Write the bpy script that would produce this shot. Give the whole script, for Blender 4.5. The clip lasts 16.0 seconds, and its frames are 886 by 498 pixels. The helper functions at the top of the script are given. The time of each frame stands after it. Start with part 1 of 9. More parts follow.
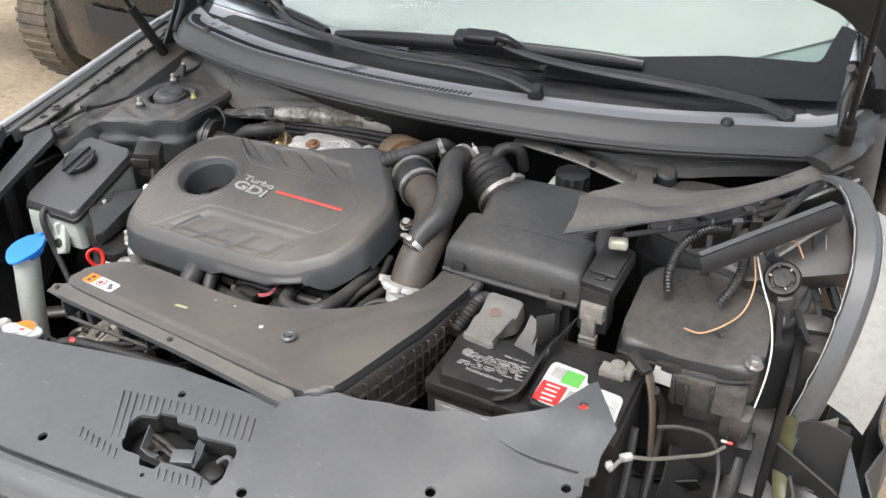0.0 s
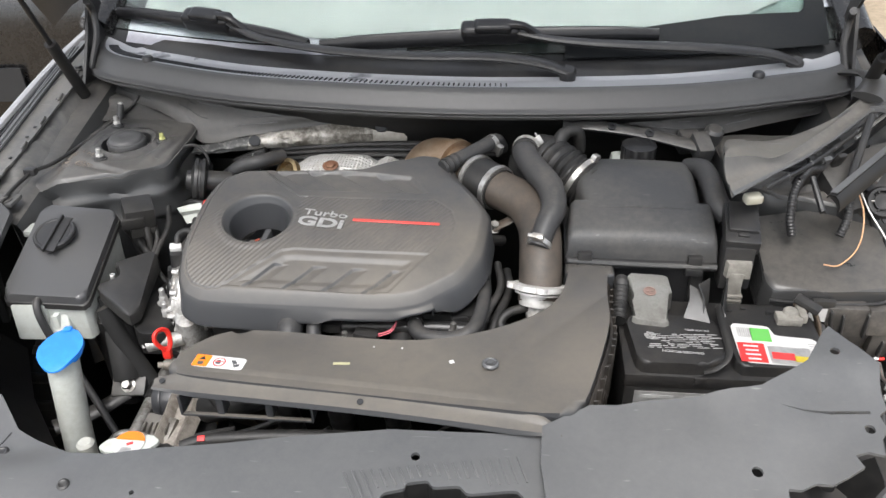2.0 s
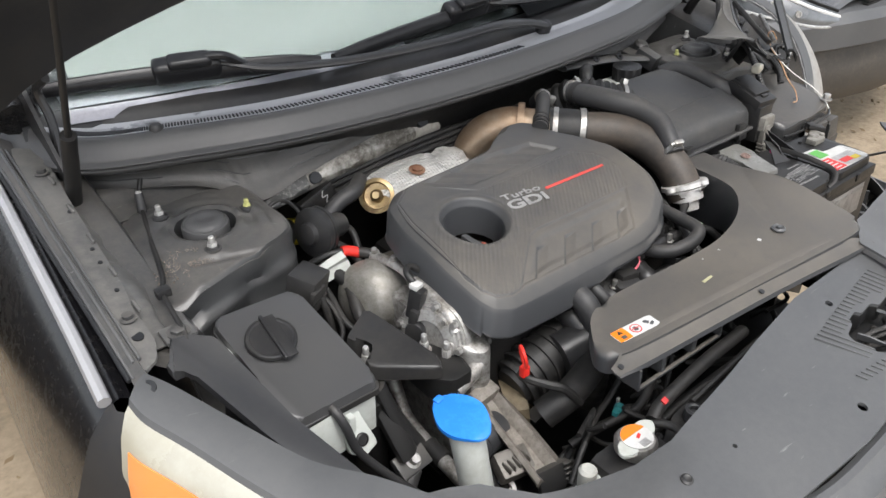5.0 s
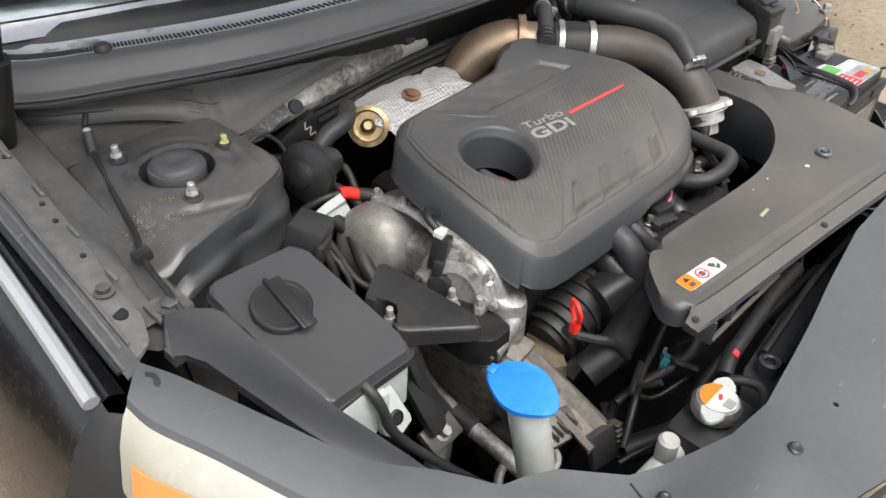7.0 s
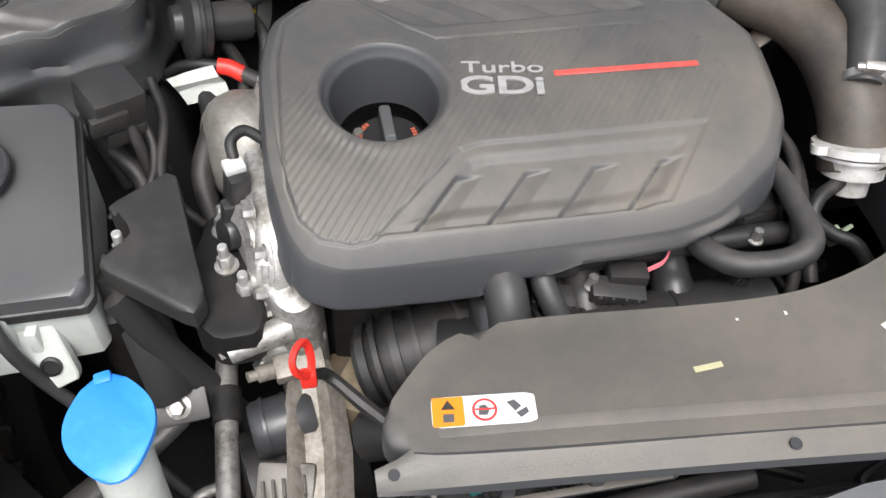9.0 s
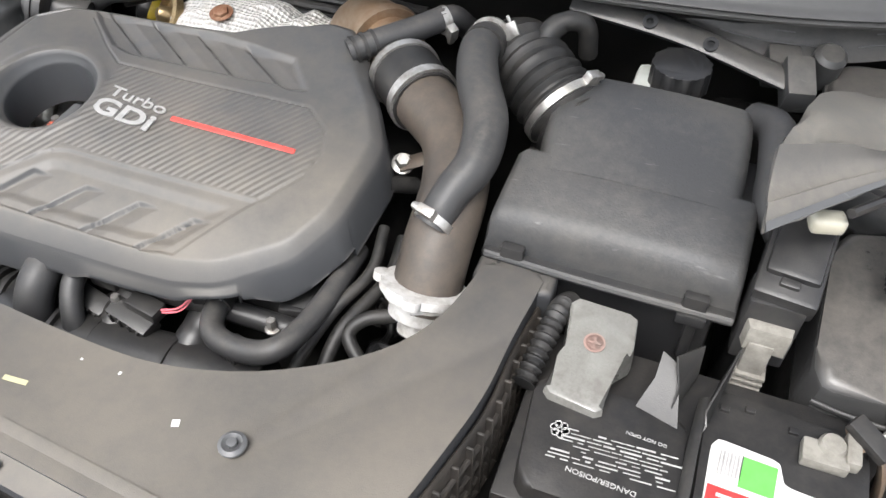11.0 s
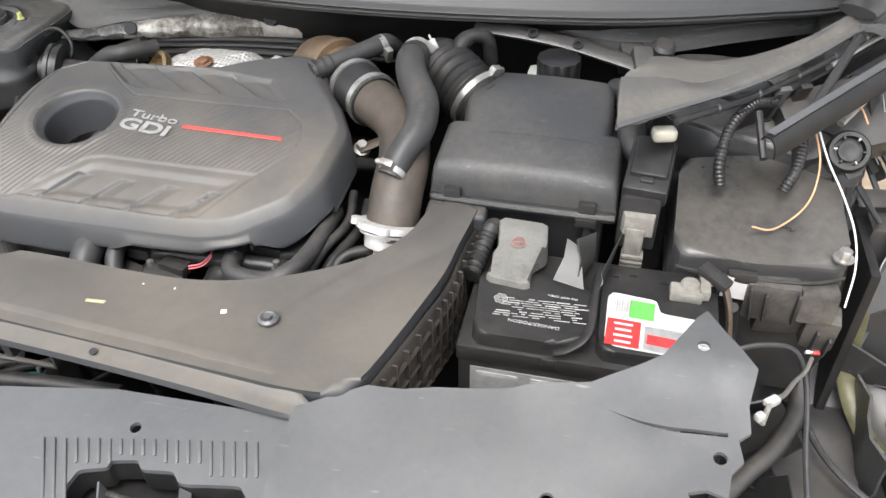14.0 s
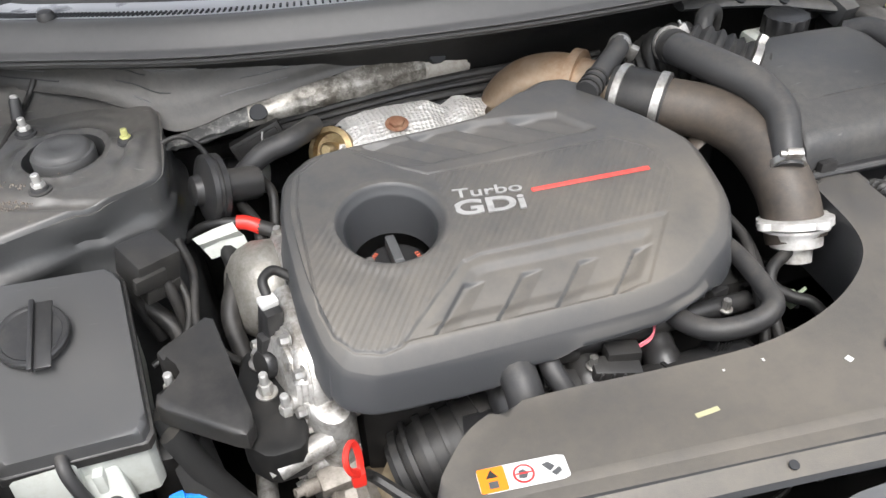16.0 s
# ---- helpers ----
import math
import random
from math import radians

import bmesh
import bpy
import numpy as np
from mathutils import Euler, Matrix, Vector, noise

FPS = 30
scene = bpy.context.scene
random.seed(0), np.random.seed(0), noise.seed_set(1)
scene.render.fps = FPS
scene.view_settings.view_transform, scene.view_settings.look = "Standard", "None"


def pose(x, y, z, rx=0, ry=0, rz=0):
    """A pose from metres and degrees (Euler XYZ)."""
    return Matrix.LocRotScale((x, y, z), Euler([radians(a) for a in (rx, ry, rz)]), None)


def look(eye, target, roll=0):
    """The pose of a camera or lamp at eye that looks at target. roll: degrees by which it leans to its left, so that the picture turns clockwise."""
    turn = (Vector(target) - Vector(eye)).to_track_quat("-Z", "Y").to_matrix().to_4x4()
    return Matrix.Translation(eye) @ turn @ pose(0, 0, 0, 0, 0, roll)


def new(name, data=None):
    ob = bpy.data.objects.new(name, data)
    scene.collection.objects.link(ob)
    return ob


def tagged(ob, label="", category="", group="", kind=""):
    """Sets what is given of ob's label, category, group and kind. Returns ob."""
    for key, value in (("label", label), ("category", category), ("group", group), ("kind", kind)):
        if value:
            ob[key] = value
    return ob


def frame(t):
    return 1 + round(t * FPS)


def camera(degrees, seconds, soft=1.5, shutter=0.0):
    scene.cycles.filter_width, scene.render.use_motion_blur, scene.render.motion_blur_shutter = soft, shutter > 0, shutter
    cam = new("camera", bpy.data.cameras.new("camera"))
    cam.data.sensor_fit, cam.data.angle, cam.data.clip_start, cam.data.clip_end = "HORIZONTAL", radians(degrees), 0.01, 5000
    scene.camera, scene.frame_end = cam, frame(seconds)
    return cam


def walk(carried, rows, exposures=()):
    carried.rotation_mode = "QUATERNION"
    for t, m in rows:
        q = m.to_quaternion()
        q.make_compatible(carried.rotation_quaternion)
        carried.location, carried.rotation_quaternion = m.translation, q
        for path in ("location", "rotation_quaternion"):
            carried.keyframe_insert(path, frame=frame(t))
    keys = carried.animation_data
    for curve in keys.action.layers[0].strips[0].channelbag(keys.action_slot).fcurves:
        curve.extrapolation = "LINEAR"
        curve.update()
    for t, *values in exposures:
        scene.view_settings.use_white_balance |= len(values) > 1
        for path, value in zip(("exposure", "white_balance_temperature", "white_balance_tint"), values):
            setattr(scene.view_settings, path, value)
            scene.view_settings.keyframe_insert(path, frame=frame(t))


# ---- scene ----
cam = camera(57.7, 16.0)
PATH = [
    (0, (0.67, -0.494, 1.58), (-0.122, 0.977, 0.48), -1.4),
    (0.5, (0.543, -0.457, 1.566), (-0.113, 1.078, 0.464), -2.0),
    (1, (0.4, -0.49, 1.561), (-0.147, 1.088, 0.462), -2.6),
    (1.5, (0.201, -0.624, 1.554), (-0.203, 0.996, 0.452), -2.8),
    (2, (0.081, -0.603, 1.549), (-0.096, 1.058, 0.448), -1.1),
    (2.5, (-0.11, -0.619, 1.533), (-0.016, 1.068, 0.463), 0.7),
    (3, (-0.353, -0.682, 1.538), (-0.04, 0.997, 0.497), 0.6),
    (3.5, (-0.513, -0.603, 1.53), (0.03, 1.035, 0.518), 0.1),
    (4, (-0.702, -0.531, 1.522), (0.058, 1.03, 0.53), -0.3),
    (4.5, (-0.95, -0.472, 1.512), (-0.032, 0.992, 0.505), -1.1),
    (5, (-1.015, -0.334, 1.509), (0.03, 0.99, 0.434), -1.0),
    (5.2, (-1.046, -0.285, 1.5), (0.046, 0.982, 0.404), -0.8),
    (7.3, (-1.024, -0.081, 1.41), (0.115, 0.974, 0.148), 2.5),
    (7.5, (-0.924, -0.055, 1.39), (0.138, 1.023, 0.083), 2.7),
    (8, (-0.701, -0.019, 1.344), (0.133, 1.128, -0.066), 3.3),
    (8.5, (-0.578, -0.063, 1.312), (-0.008, 1.159, -0.164), 3.6),
    (9, (-0.393, -0.095, 1.327), (-0.104, 1.183, -0.184), 3.0),
    (9.5, (-0.218, -0.087, 1.345), (-0.162, 1.206, -0.18), 2.4),
    (10, (-0.024, -0.143, 1.354), (-0.194, 1.172, -0.143), 0.9),
    (10.2, (0.058, -0.13, 1.371), (-0.202, 1.179, -0.118), 0.3),
    (12.3, (0.445, 0.023, 1.394), (-0.126, 1.34, 0.001), 1.9),
    (12.5, (0.445, 0.017, 1.39), (-0.126, 1.34, 0.003), 1.8),
    (13, (0.479, -0.089, 1.389), (-0.094, 1.26, 0.029), 1.1),
    (13.5, (0.485, -0.325, 1.416), (-0.054, 1.092, 0.113), -0.5),
    (14, (0.369, -0.357, 1.427), (0.008, 1.154, 0.166), -0.9),
    (14.5, (0.209, -0.307, 1.396), (0.042, 1.245, 0.145), -1.3),
    (15, (0.027, -0.213, 1.396), (0.052, 1.354, 0.154), -1.5),
    (15.5, (-0.247, -0.22, 1.382), (0.03, 1.319, 0.14), -0.3),
    (16, (-0.455, -0.181, 1.369), (-0.028, 1.3265, 0.126), -2.3),
]
EXPOSURES = [(0.0, 1.27), (2.5, 1.27), (3.5, 1.17), (4.5, 1.05), (5.0, 1.0), (7.5, 1.12), (8.0, 1.30), (8.5, 1.42), (9.0, 1.38), (10.2, 1.56), (12.5, 1.82), (13.5, 1.75), (14.5, 1.50), (16.0, 1.54)]
walk(cam, [(t, look(eye, target, roll)) for t, eye, target, roll in PATH], EXPOSURES)

# ---- world and light: a bright overcast sky with a weak, very soft sun ----
world = bpy.data.worlds.new("overcast_sky")
scene.world = world
world.use_nodes = True
wn, wl = world.node_tree.nodes, world.node_tree.links
sky = wn.new("ShaderNodeTexSky")
sky.sky_type, sky.sun_disc = "NISHITA", False
sky.sun_elevation, sky.sun_rotation = radians(58), radians(200)
sky.air_density, sky.dust_density = 1.0, 3.0
grey = wn.new("ShaderNodeHueSaturation")
grey.inputs["Saturation"].default_value = 0.28
wl.new(sky.outputs[0], grey.inputs["Color"])
wl.new(grey.outputs[0], wn["Background"].inputs["Color"])
wn["Background"].inputs["Strength"].default_value = 0.15
sun = new("sun", bpy.data.lights.new("sun", "SUN"))
sun.data.energy, sun.data.angle, sun.data.color = 1.2, radians(25), (1.0, 0.98, 0.965)
sun.matrix_world = look((0, -1.6, 6), (0, 0.6, 0.8))


# ---- building helpers ----
def thing(name, label, category, at=(0, 0, 0), group="", kind=""):
    """An empty at the thing's base, which holds its parts."""
    ob = new(name)
    ob.empty_display_size = 0.05
    ob.location = at
    return tagged(ob, label, category, group, kind)


def finish(name, bm, mats, angle=40):
    bmesh.ops.recalc_face_normals(bm, faces=bm.faces)
    me = bpy.data.meshes.new(name)
    bm.to_mesh(me)
    bm.free()
    for m in mats if isinstance(mats, (list, tuple)) else (mats,):
        me.materials.append(m)
    me.shade_smooth()
    me.set_sharp_from_angle(angle=radians(angle))
    return me


def part(name, bm, mat, parent=None, label="", angle=40):
    """One mesh object, in world places, under a thing or a part."""
    ob = new(name, finish(name, bm, mat, angle))
    if parent is not None:
        m = Matrix.Translation(parent.location) if parent.parent is None else Matrix()
        ob.parent = parent
        ob.matrix_parent_inverse = m.inverted()
    if label:
        ob["label"] = label
    return ob


def placed(name, me, m, parent, label=""):
    """A part on shared mesh data at the pose m."""
    ob = new(name, me)
    base = Matrix.Translation(parent.location) if parent.parent is None else Matrix()
    ob.parent = parent
    ob.matrix_parent_inverse = base.inverted()
    ob.matrix_basis = m
    if label:
        ob["label"] = label
    return ob


def solid(name, bm, mat, label, category, group="", kind="", angle=40):
    """A thing that is one mesh."""
    return tagged(new(name, finish(name, bm, mat, angle)), label, category, group, kind)


def box(bm, c, s, bev=0.0, m=None, segs=2):
    made = bmesh.ops.create_cube(bm, size=1.0, matrix=Matrix.Diagonal((*s, 1)))
    vs = made["verts"]
    if bev:
        es = list({e for v in vs for e in v.link_edges})
        out = bmesh.ops.bevel(bm, geom=es, offset=bev, segments=segs, profile=0.6, affect="EDGES")
        vs = list({v for f in out["faces"] for v in f.verts} | {v for v in vs if v.is_valid})
    bmesh.ops.transform(bm, matrix=Matrix.Translation(c) @ (m or Matrix()), verts=vs)
    return vs


def rounded(pts, times=2, cut=0.25):
    """A closed outline with its corners cut."""
    for _ in range(times):
        out = []
        for a, b in zip(pts, pts[1:] + pts[:1]):
            out.append(tuple(p + (q - p) * cut for p, q in zip(a, b)))
            out.append(tuple(p + (q - p) * (1 - cut) for p, q in zip(a, b)))
        pts = out
    return pts


def step(v, w):
    t = max(0.0, min(1.0, v / w + 0.5))
    return t * t * (3 - 2 * t)


def height(z, x, y):
    return z(x, y) if callable(z) else z


def prism(bm, pts, ztop, zbot, bev=0.0, segs=2, flare=0.0):
    """An outline in plan, drawn out between two heights, with a rounded upper edge."""
    cx, cy = sum(p[0] for p in pts) / len(pts), sum(p[1] for p in pts) / len(pts)
    top = [bm.verts.new((x, y, height(ztop, x, y))) for x, y in pts]
    low = [bm.verts.new((cx + (x - cx) * (1 + flare), cy + (y - cy) * (1 + flare), height(zbot, x, y))) for x, y in pts]
    n = len(pts)
    cap = bm.faces.new(top)
    bm.faces.new(low[::-1])
    for i in range(n):
        bm.faces.new((top[i - 1], low[i - 1], low[i], top[i]))
    if bev:
        bmesh.ops.bevel(bm, geom=list(cap.edges), offset=bev, segments=segs, profile=0.6, affect="EDGES")


def spline(pts, n):
    """Points along a smooth line through pts, n to each span."""
    ps = [Vector(p) for p in pts]
    if len(ps) == 2:
        return [ps[0].lerp(ps[1], i / n) for i in range(n + 1)]
    ps = [2 * ps[0] - ps[1]] + ps + [2 * ps[-1] - ps[-2]]
    out = []
    for a, b, c, d in zip(ps, ps[1:], ps[2:], ps[3:]):
        for i in range(n):
            t = i / n
            out.append(0.5 * (2 * b + (c - a) * t + (2 * a - 5 * b + 4 * c - d) * t * t + (3 * b - a - 3 * c + d) * t**3))
    return out + [ps[-2]]


def tube(bm, pts, r, seg=12, n=6, rib=0.0, pitch=0.012, flat=1.0):
    """A pipe along a smooth line; r is one radius or one a point; rib and pitch make it corrugated."""
    path = spline(pts, n)
    if rib:
        fine = []
        for a, b in zip(path, path[1:]):
            k = max(1, int((b - a).length / (pitch / 6)))
            fine += [a.lerp(b, i / k) for i in range(k)]
        path = fine + [path[-1]]
    total = len(path) - 1
    side = None
    rings, run = [], 0.0
    for i, p in enumerate(path):
        d = (path[min(i + 1, total)] - path[max(i - 1, 0)]).normalized()
        if side is None:
            side = d.orthogonal().normalized()
            if abs(d.z) < 0.9:
                side = d.cross(Vector((0, 0, 1))).normalized()
        side = (side - d * side.dot(d)).normalized()
        up = d.cross(side)
        if i:
            run += (p - path[i - 1]).length
        if isinstance(r, (list, tuple)):
            f = i / total * (len(r) - 1)
            k = min(int(f), len(r) - 2)
            rad = r[k] + (r[k + 1] - r[k]) * (f - k)
        else:
            rad = r
        if rib:
            rad += rib * math.cos(run / pitch * 2 * math.pi)
        rings.append([bm.verts.new(p + rad * (math.cos(2 * math.pi * j / seg) * side + flat * math.sin(2 * math.pi * j / seg) * up)) for j in range(seg)])
    for a, b in zip(rings, rings[1:]):
        for j in range(seg):
            bm.faces.new((a[j - 1], a[j], b[j], b[j - 1]))
    bm.faces.new(rings[0][::-1])
    bm.faces.new(rings[-1])


def lathe(bm, profile, seg=32, m=None):
    """A turned body from (radius, height) pairs."""
    m = m or Matrix()
    rings = []
    for r, z in profile:
        if r < 1e-6:
            rings.append([bm.verts.new(m @ Vector((0, 0, z)))])
        else:
            rings.append([bm.verts.new(m @ Vector((r * math.cos(2 * math.pi * j / seg), r * math.sin(2 * math.pi * j / seg), z))) for j in range(seg)])
    for a, b in zip(rings, rings[1:]):
        for j in range(seg):
            q = (a[j - 1] if len(a) > 1 else a[0], a[j] if len(a) > 1 else a[0], b[j] if len(b) > 1 else b[0], b[j - 1] if len(b) > 1 else b[0])
            q = tuple(dict.fromkeys(q))
            if len(q) > 2:
                bm.faces.new(q)
    for ring, flip in ((rings[0], True), (rings[-1], False)):
        if len(ring) > 2:
            bm.faces.new(ring[::-1] if flip else ring)


def sheet(bm, rows, thick=0.0):
    """A surface through rows of points, given thickness downwards along its normals."""
    grid = [[bm.verts.new(p) for p in row] for row in rows]
    faces = []
    for a, b in zip(grid, grid[1:]):
        for i in range(len(a) - 1):
            faces.append(bm.faces.new((a[i], a[i + 1], b[i + 1], b[i])))
    if thick:
        bmesh.ops.recalc_face_normals(bm, faces=faces)
        bmesh.ops.solidify(bm, geom=faces, thickness=thick)
    return faces


def ring_hole(x, y, r, n=14):
    return [(x + r * math.cos(2 * math.pi * k / n), y + r * math.sin(2 * math.pi * k / n)) for k in range(n)]


def tilted(at, normal, turn=0.0):
    """A pose at a place with its z along a normal."""
    return Matrix.Translation(at) @ Vector(normal).to_track_quat("Z", "Y").to_matrix().to_4x4() @ pose(0, 0, 0, 0, 0, turn)


def letters(text, size, depth=0.0004):
    """A mesh of letters in the built-in font, centred."""
    cu = bpy.data.curves.new("letters", "FONT")
    cu.offset = size * (0.028 if text == "GDi" else 0.008)
    cu.body, cu.size, cu.extrude, cu.align_x, cu.align_y = text, size, depth, "CENTER", "CENTER"
    ob = bpy.data.objects.new("letters", cu)
    scene.collection.objects.link(ob)
    me = bpy.data.meshes.new_from_object(ob.evaluated_get(bpy.context.evaluated_depsgraph_get()))
    bpy.data.objects.remove(ob)
    return me


# ---- materials ----
def material(name, base, rough=0.5, metal=0.0, second=None, mix_scale=6.0, mix_low=0.45, mix_high=0.65, grain=0.0, grain_scale=400.0,
             wear=0.0, rough_second=None, spec=0.5, coat=0.0, alpha=1.0, transmission=0.0, tint_scale=80.0, fine_part=0.6, settle=False, scuff=0.0):
    """Base colour that changes at two scales to a second colour (dust, rust, stain), with fine relief."""
    m = bpy.data.materials.new(name)
    m.use_nodes = True
    n, l = m.node_tree.nodes, m.node_tree.links
    p = n["Principled BSDF"]
    p.inputs["Metallic"].default_value, p.inputs["Specular IOR Level"].default_value = metal, spec
    p.inputs["Coat Weight"].default_value, p.inputs["Transmission Weight"].default_value = coat, transmission
    p.inputs["Coat Roughness"].default_value = 0.08
    co = n.new("ShaderNodeTexCoord")
    if second is None:
        second = tuple(min(1.0, c * 1.25 + 0.004) for c in base)
    big, fine = n.new("ShaderNodeTexNoise"), n.new("ShaderNodeTexNoise")
    big.inputs["Scale"].default_value, big.inputs["Detail"].default_value = mix_scale, 6.0
    fine.inputs["Scale"].default_value, fine.inputs["Detail"].default_value = tint_scale, 8.0
    fine.inputs["Roughness"].default_value = 0.75
    add = n.new("ShaderNodeMath")
    add.operation = "MULTIPLY_ADD"
    add.inputs[1].default_value = fine_part
    l.new(co.outputs["Object"], big.inputs["Vector"])
    l.new(co.outputs["Object"], fine.inputs["Vector"])
    scale = n.new("ShaderNodeMath")
    scale.operation = "MULTIPLY"
    scale.inputs[1].default_value = 1 - fine_part
    l.new(big.outputs["Fac"], scale.inputs[0])
    l.new(fine.outputs["Fac"], add.inputs[0])
    l.new(scale.outputs[0], add.inputs[2])
    ramp = n.new("ShaderNodeMapRange")
    ramp.inputs["From Min"].default_value, ramp.inputs["From Max"].default_value = mix_low, mix_high
    l.new(add.outputs[0], ramp.inputs["Value"])
    dust = ramp.outputs[0]
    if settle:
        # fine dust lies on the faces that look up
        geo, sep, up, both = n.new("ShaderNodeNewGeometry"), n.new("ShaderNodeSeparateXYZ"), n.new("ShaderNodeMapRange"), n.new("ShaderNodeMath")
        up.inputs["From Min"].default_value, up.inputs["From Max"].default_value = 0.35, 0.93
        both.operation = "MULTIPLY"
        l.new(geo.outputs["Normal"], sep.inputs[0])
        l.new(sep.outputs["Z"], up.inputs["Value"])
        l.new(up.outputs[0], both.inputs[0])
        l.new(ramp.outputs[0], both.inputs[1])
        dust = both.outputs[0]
    mixer = n.new("ShaderNodeMix")
    mixer.data_type = "RGBA"
    mixer.inputs["A"].default_value, mixer.inputs["B"].default_value = (*base, 1), (*second, 1)
    l.new(dust, mixer.inputs["Factor"])
    colour = mixer.outputs["Result"]
    if scuff:
        # short pale scratches
        sm, st, sr, sx = n.new("ShaderNodeMapping"), n.new("ShaderNodeTexNoise"), n.new("ShaderNodeMapRange"), n.new("ShaderNodeMix")
        sm.inputs["Rotation"].default_value, sm.inputs["Scale"].default_value = (0, 0, 0.6), (9, 60, 9)
        st.inputs["Scale"].default_value, st.inputs["Detail"].default_value = 3.0, 2.0
        sr.inputs["From Min"].default_value, sr.inputs["From Max"].default_value, sr.inputs["To Max"].default_value = 0.71, 0.80, scuff
        sx.data_type = "RGBA"
        sx.inputs["B"].default_value = (0.30, 0.30, 0.29, 1)
        l.new(co.outputs["Object"], sm.inputs["Vector"])
        l.new(sm.outputs[0], st.inputs["Vector"])
        l.new(st.outputs["Fac"], sr.inputs["Value"])
        l.new(sr.outputs[0], sx.inputs["Factor"])
        l.new(colour, sx.inputs["A"])
        colour = sx.outputs["Result"]
    l.new(colour, p.inputs["Base Color"])
    rr = n.new("ShaderNodeMapRange")
    rr.inputs["To Min"].default_value, rr.inputs["To Max"].default_value = rough, rough_second if rough_second is not None else min(1.0, rough + 0.15)
    l.new(dust, rr.inputs["Value"])
    l.new(rr.outputs[0], p.inputs["Roughness"])
    if grain:
        tex, bump = n.new("ShaderNodeTexNoise"), n.new("ShaderNodeBump")
        tex.inputs["Scale"].default_value, tex.inputs["Detail"].default_value = grain_scale, 3.0
        bump.inputs["Strength"].default_value, bump.inputs["Distance"].default_value = grain, 0.001
        l.new(co.outputs["Object"], tex.inputs["Vector"])
        l.new(tex.outputs["Fac"], bump.inputs["Height"])
        l.new(bump.outputs[0], p.inputs["Normal"])
    return m


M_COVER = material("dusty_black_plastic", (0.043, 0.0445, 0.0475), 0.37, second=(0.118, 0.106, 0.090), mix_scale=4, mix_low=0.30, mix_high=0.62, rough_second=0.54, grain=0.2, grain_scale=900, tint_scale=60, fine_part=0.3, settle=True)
M_PLASTIC = material("black_plastic", (0.018, 0.018, 0.019), 0.34, second=(0.038, 0.036, 0.033), mix_scale=7, grain=0.15, grain_scale=800, fine_part=0.4)
M_PLASTIC_DIRTY = material("dirty_black_plastic", (0.030, 0.030, 0.030), 0.34, second=(0.080, 0.073, 0.064), mix_scale=6, mix_low=0.36, mix_high=0.68, rough_second=0.52, grain=0.2, grain_scale=700, fine_part=0.45, settle=True)
M_COWLEDGE = material("sun_bleached_plastic", (0.054, 0.054, 0.055), 0.36, second=(0.082, 0.081, 0.080), mix_scale=3, mix_low=0.35, mix_high=0.7, grain=0.12, grain_scale=900, fine_part=0.3)
M_DUSTLID = material("dust_coated_plastic", (0.036, 0.036, 0.036), 0.26, second=(0.108, 0.098, 0.086), mix_scale=7, mix_low=0.38, mix_high=0.66, rough_second=0.5, grain=0.2, grain_scale=600, fine_part=0.4, settle=True)
M_LID = material("smooth_black_plastic", (0.034, 0.035, 0.038), 0.36, second=(0.058, 0.057, 0.056), mix_scale=3, mix_low=0.40, mix_high=0.70, rough_second=0.48, grain=0.12, grain_scale=900, fine_part=0.25, scuff=0.15)
M_FIREWALL = material("insulating_pad", (0.040, 0.040, 0.040), 0.40, second=(0.082, 0.077, 0.070), mix_scale=5, mix_low=0.38, mix_high=0.66, grain=0.25, grain_scale=300, fine_part=0.4)
M_BEZEL = material("scuffed_dark_bezel", (0.070, 0.072, 0.075), 0.48, second=(0.095, 0.096, 0.097), mix_scale=5, mix_low=0.42, mix_high=0.66, grain=0.1, grain_scale=700, fine_part=0.25, scuff=0.3)
M_PANEL = material("weathered_grey_plastic", (0.076, 0.078, 0.081), 0.31, second=(0.116, 0.116, 0.115), mix_scale=3.2, mix_low=0.38, mix_high=0.66, rough_second=0.46, grain=0.08, grain_scale=1100, fine_part=0.30, tint_scale=90, scuff=0.5)
M_RUBBER = material("black_rubber", (0.012, 0.012, 0.012), 0.5, second=(0.036, 0.033, 0.030), mix_scale=14, grain=0.1)
M_RUBBER_DUSTY = material("dusty_rubber", (0.032, 0.032, 0.033), 0.5, second=(0.075, 0.069, 0.062), mix_scale=8, grain=0.12, settle=True)
M_PIPE = material("heat_stained_pipe", (0.034, 0.029, 0.025), 0.5, second=(0.105, 0.082, 0.062), mix_scale=7, mix_low=0.40, mix_high=0.66, grain=0.15, fine_part=0.35)
M_INNER = material("dusty_body_paint", (0.046, 0.047, 0.048), 0.28, second=(0.128, 0.119, 0.107), mix_scale=4, mix_low=0.38, mix_high=0.66, rough_second=0.52, tint_scale=70, fine_part=0.40, settle=True, scuff=0.5, grain=0.25, grain_scale=120)
M_APRON = material("pale_dusty_paint", (0.085, 0.085, 0.084), 0.34, second=(0.20, 0.19, 0.172), mix_scale=5, mix_low=0.38, mix_high=0.64, rough_second=0.55, tint_scale=60, fine_part=0.4, scuff=0.4, grain=0.25, grain_scale=140)
M_PAINT = material("black_car_paint", (0.006, 0.006, 0.007), 0.22, second=(0.014, 0.013, 0.012), mix_scale=5, coat=0.35)
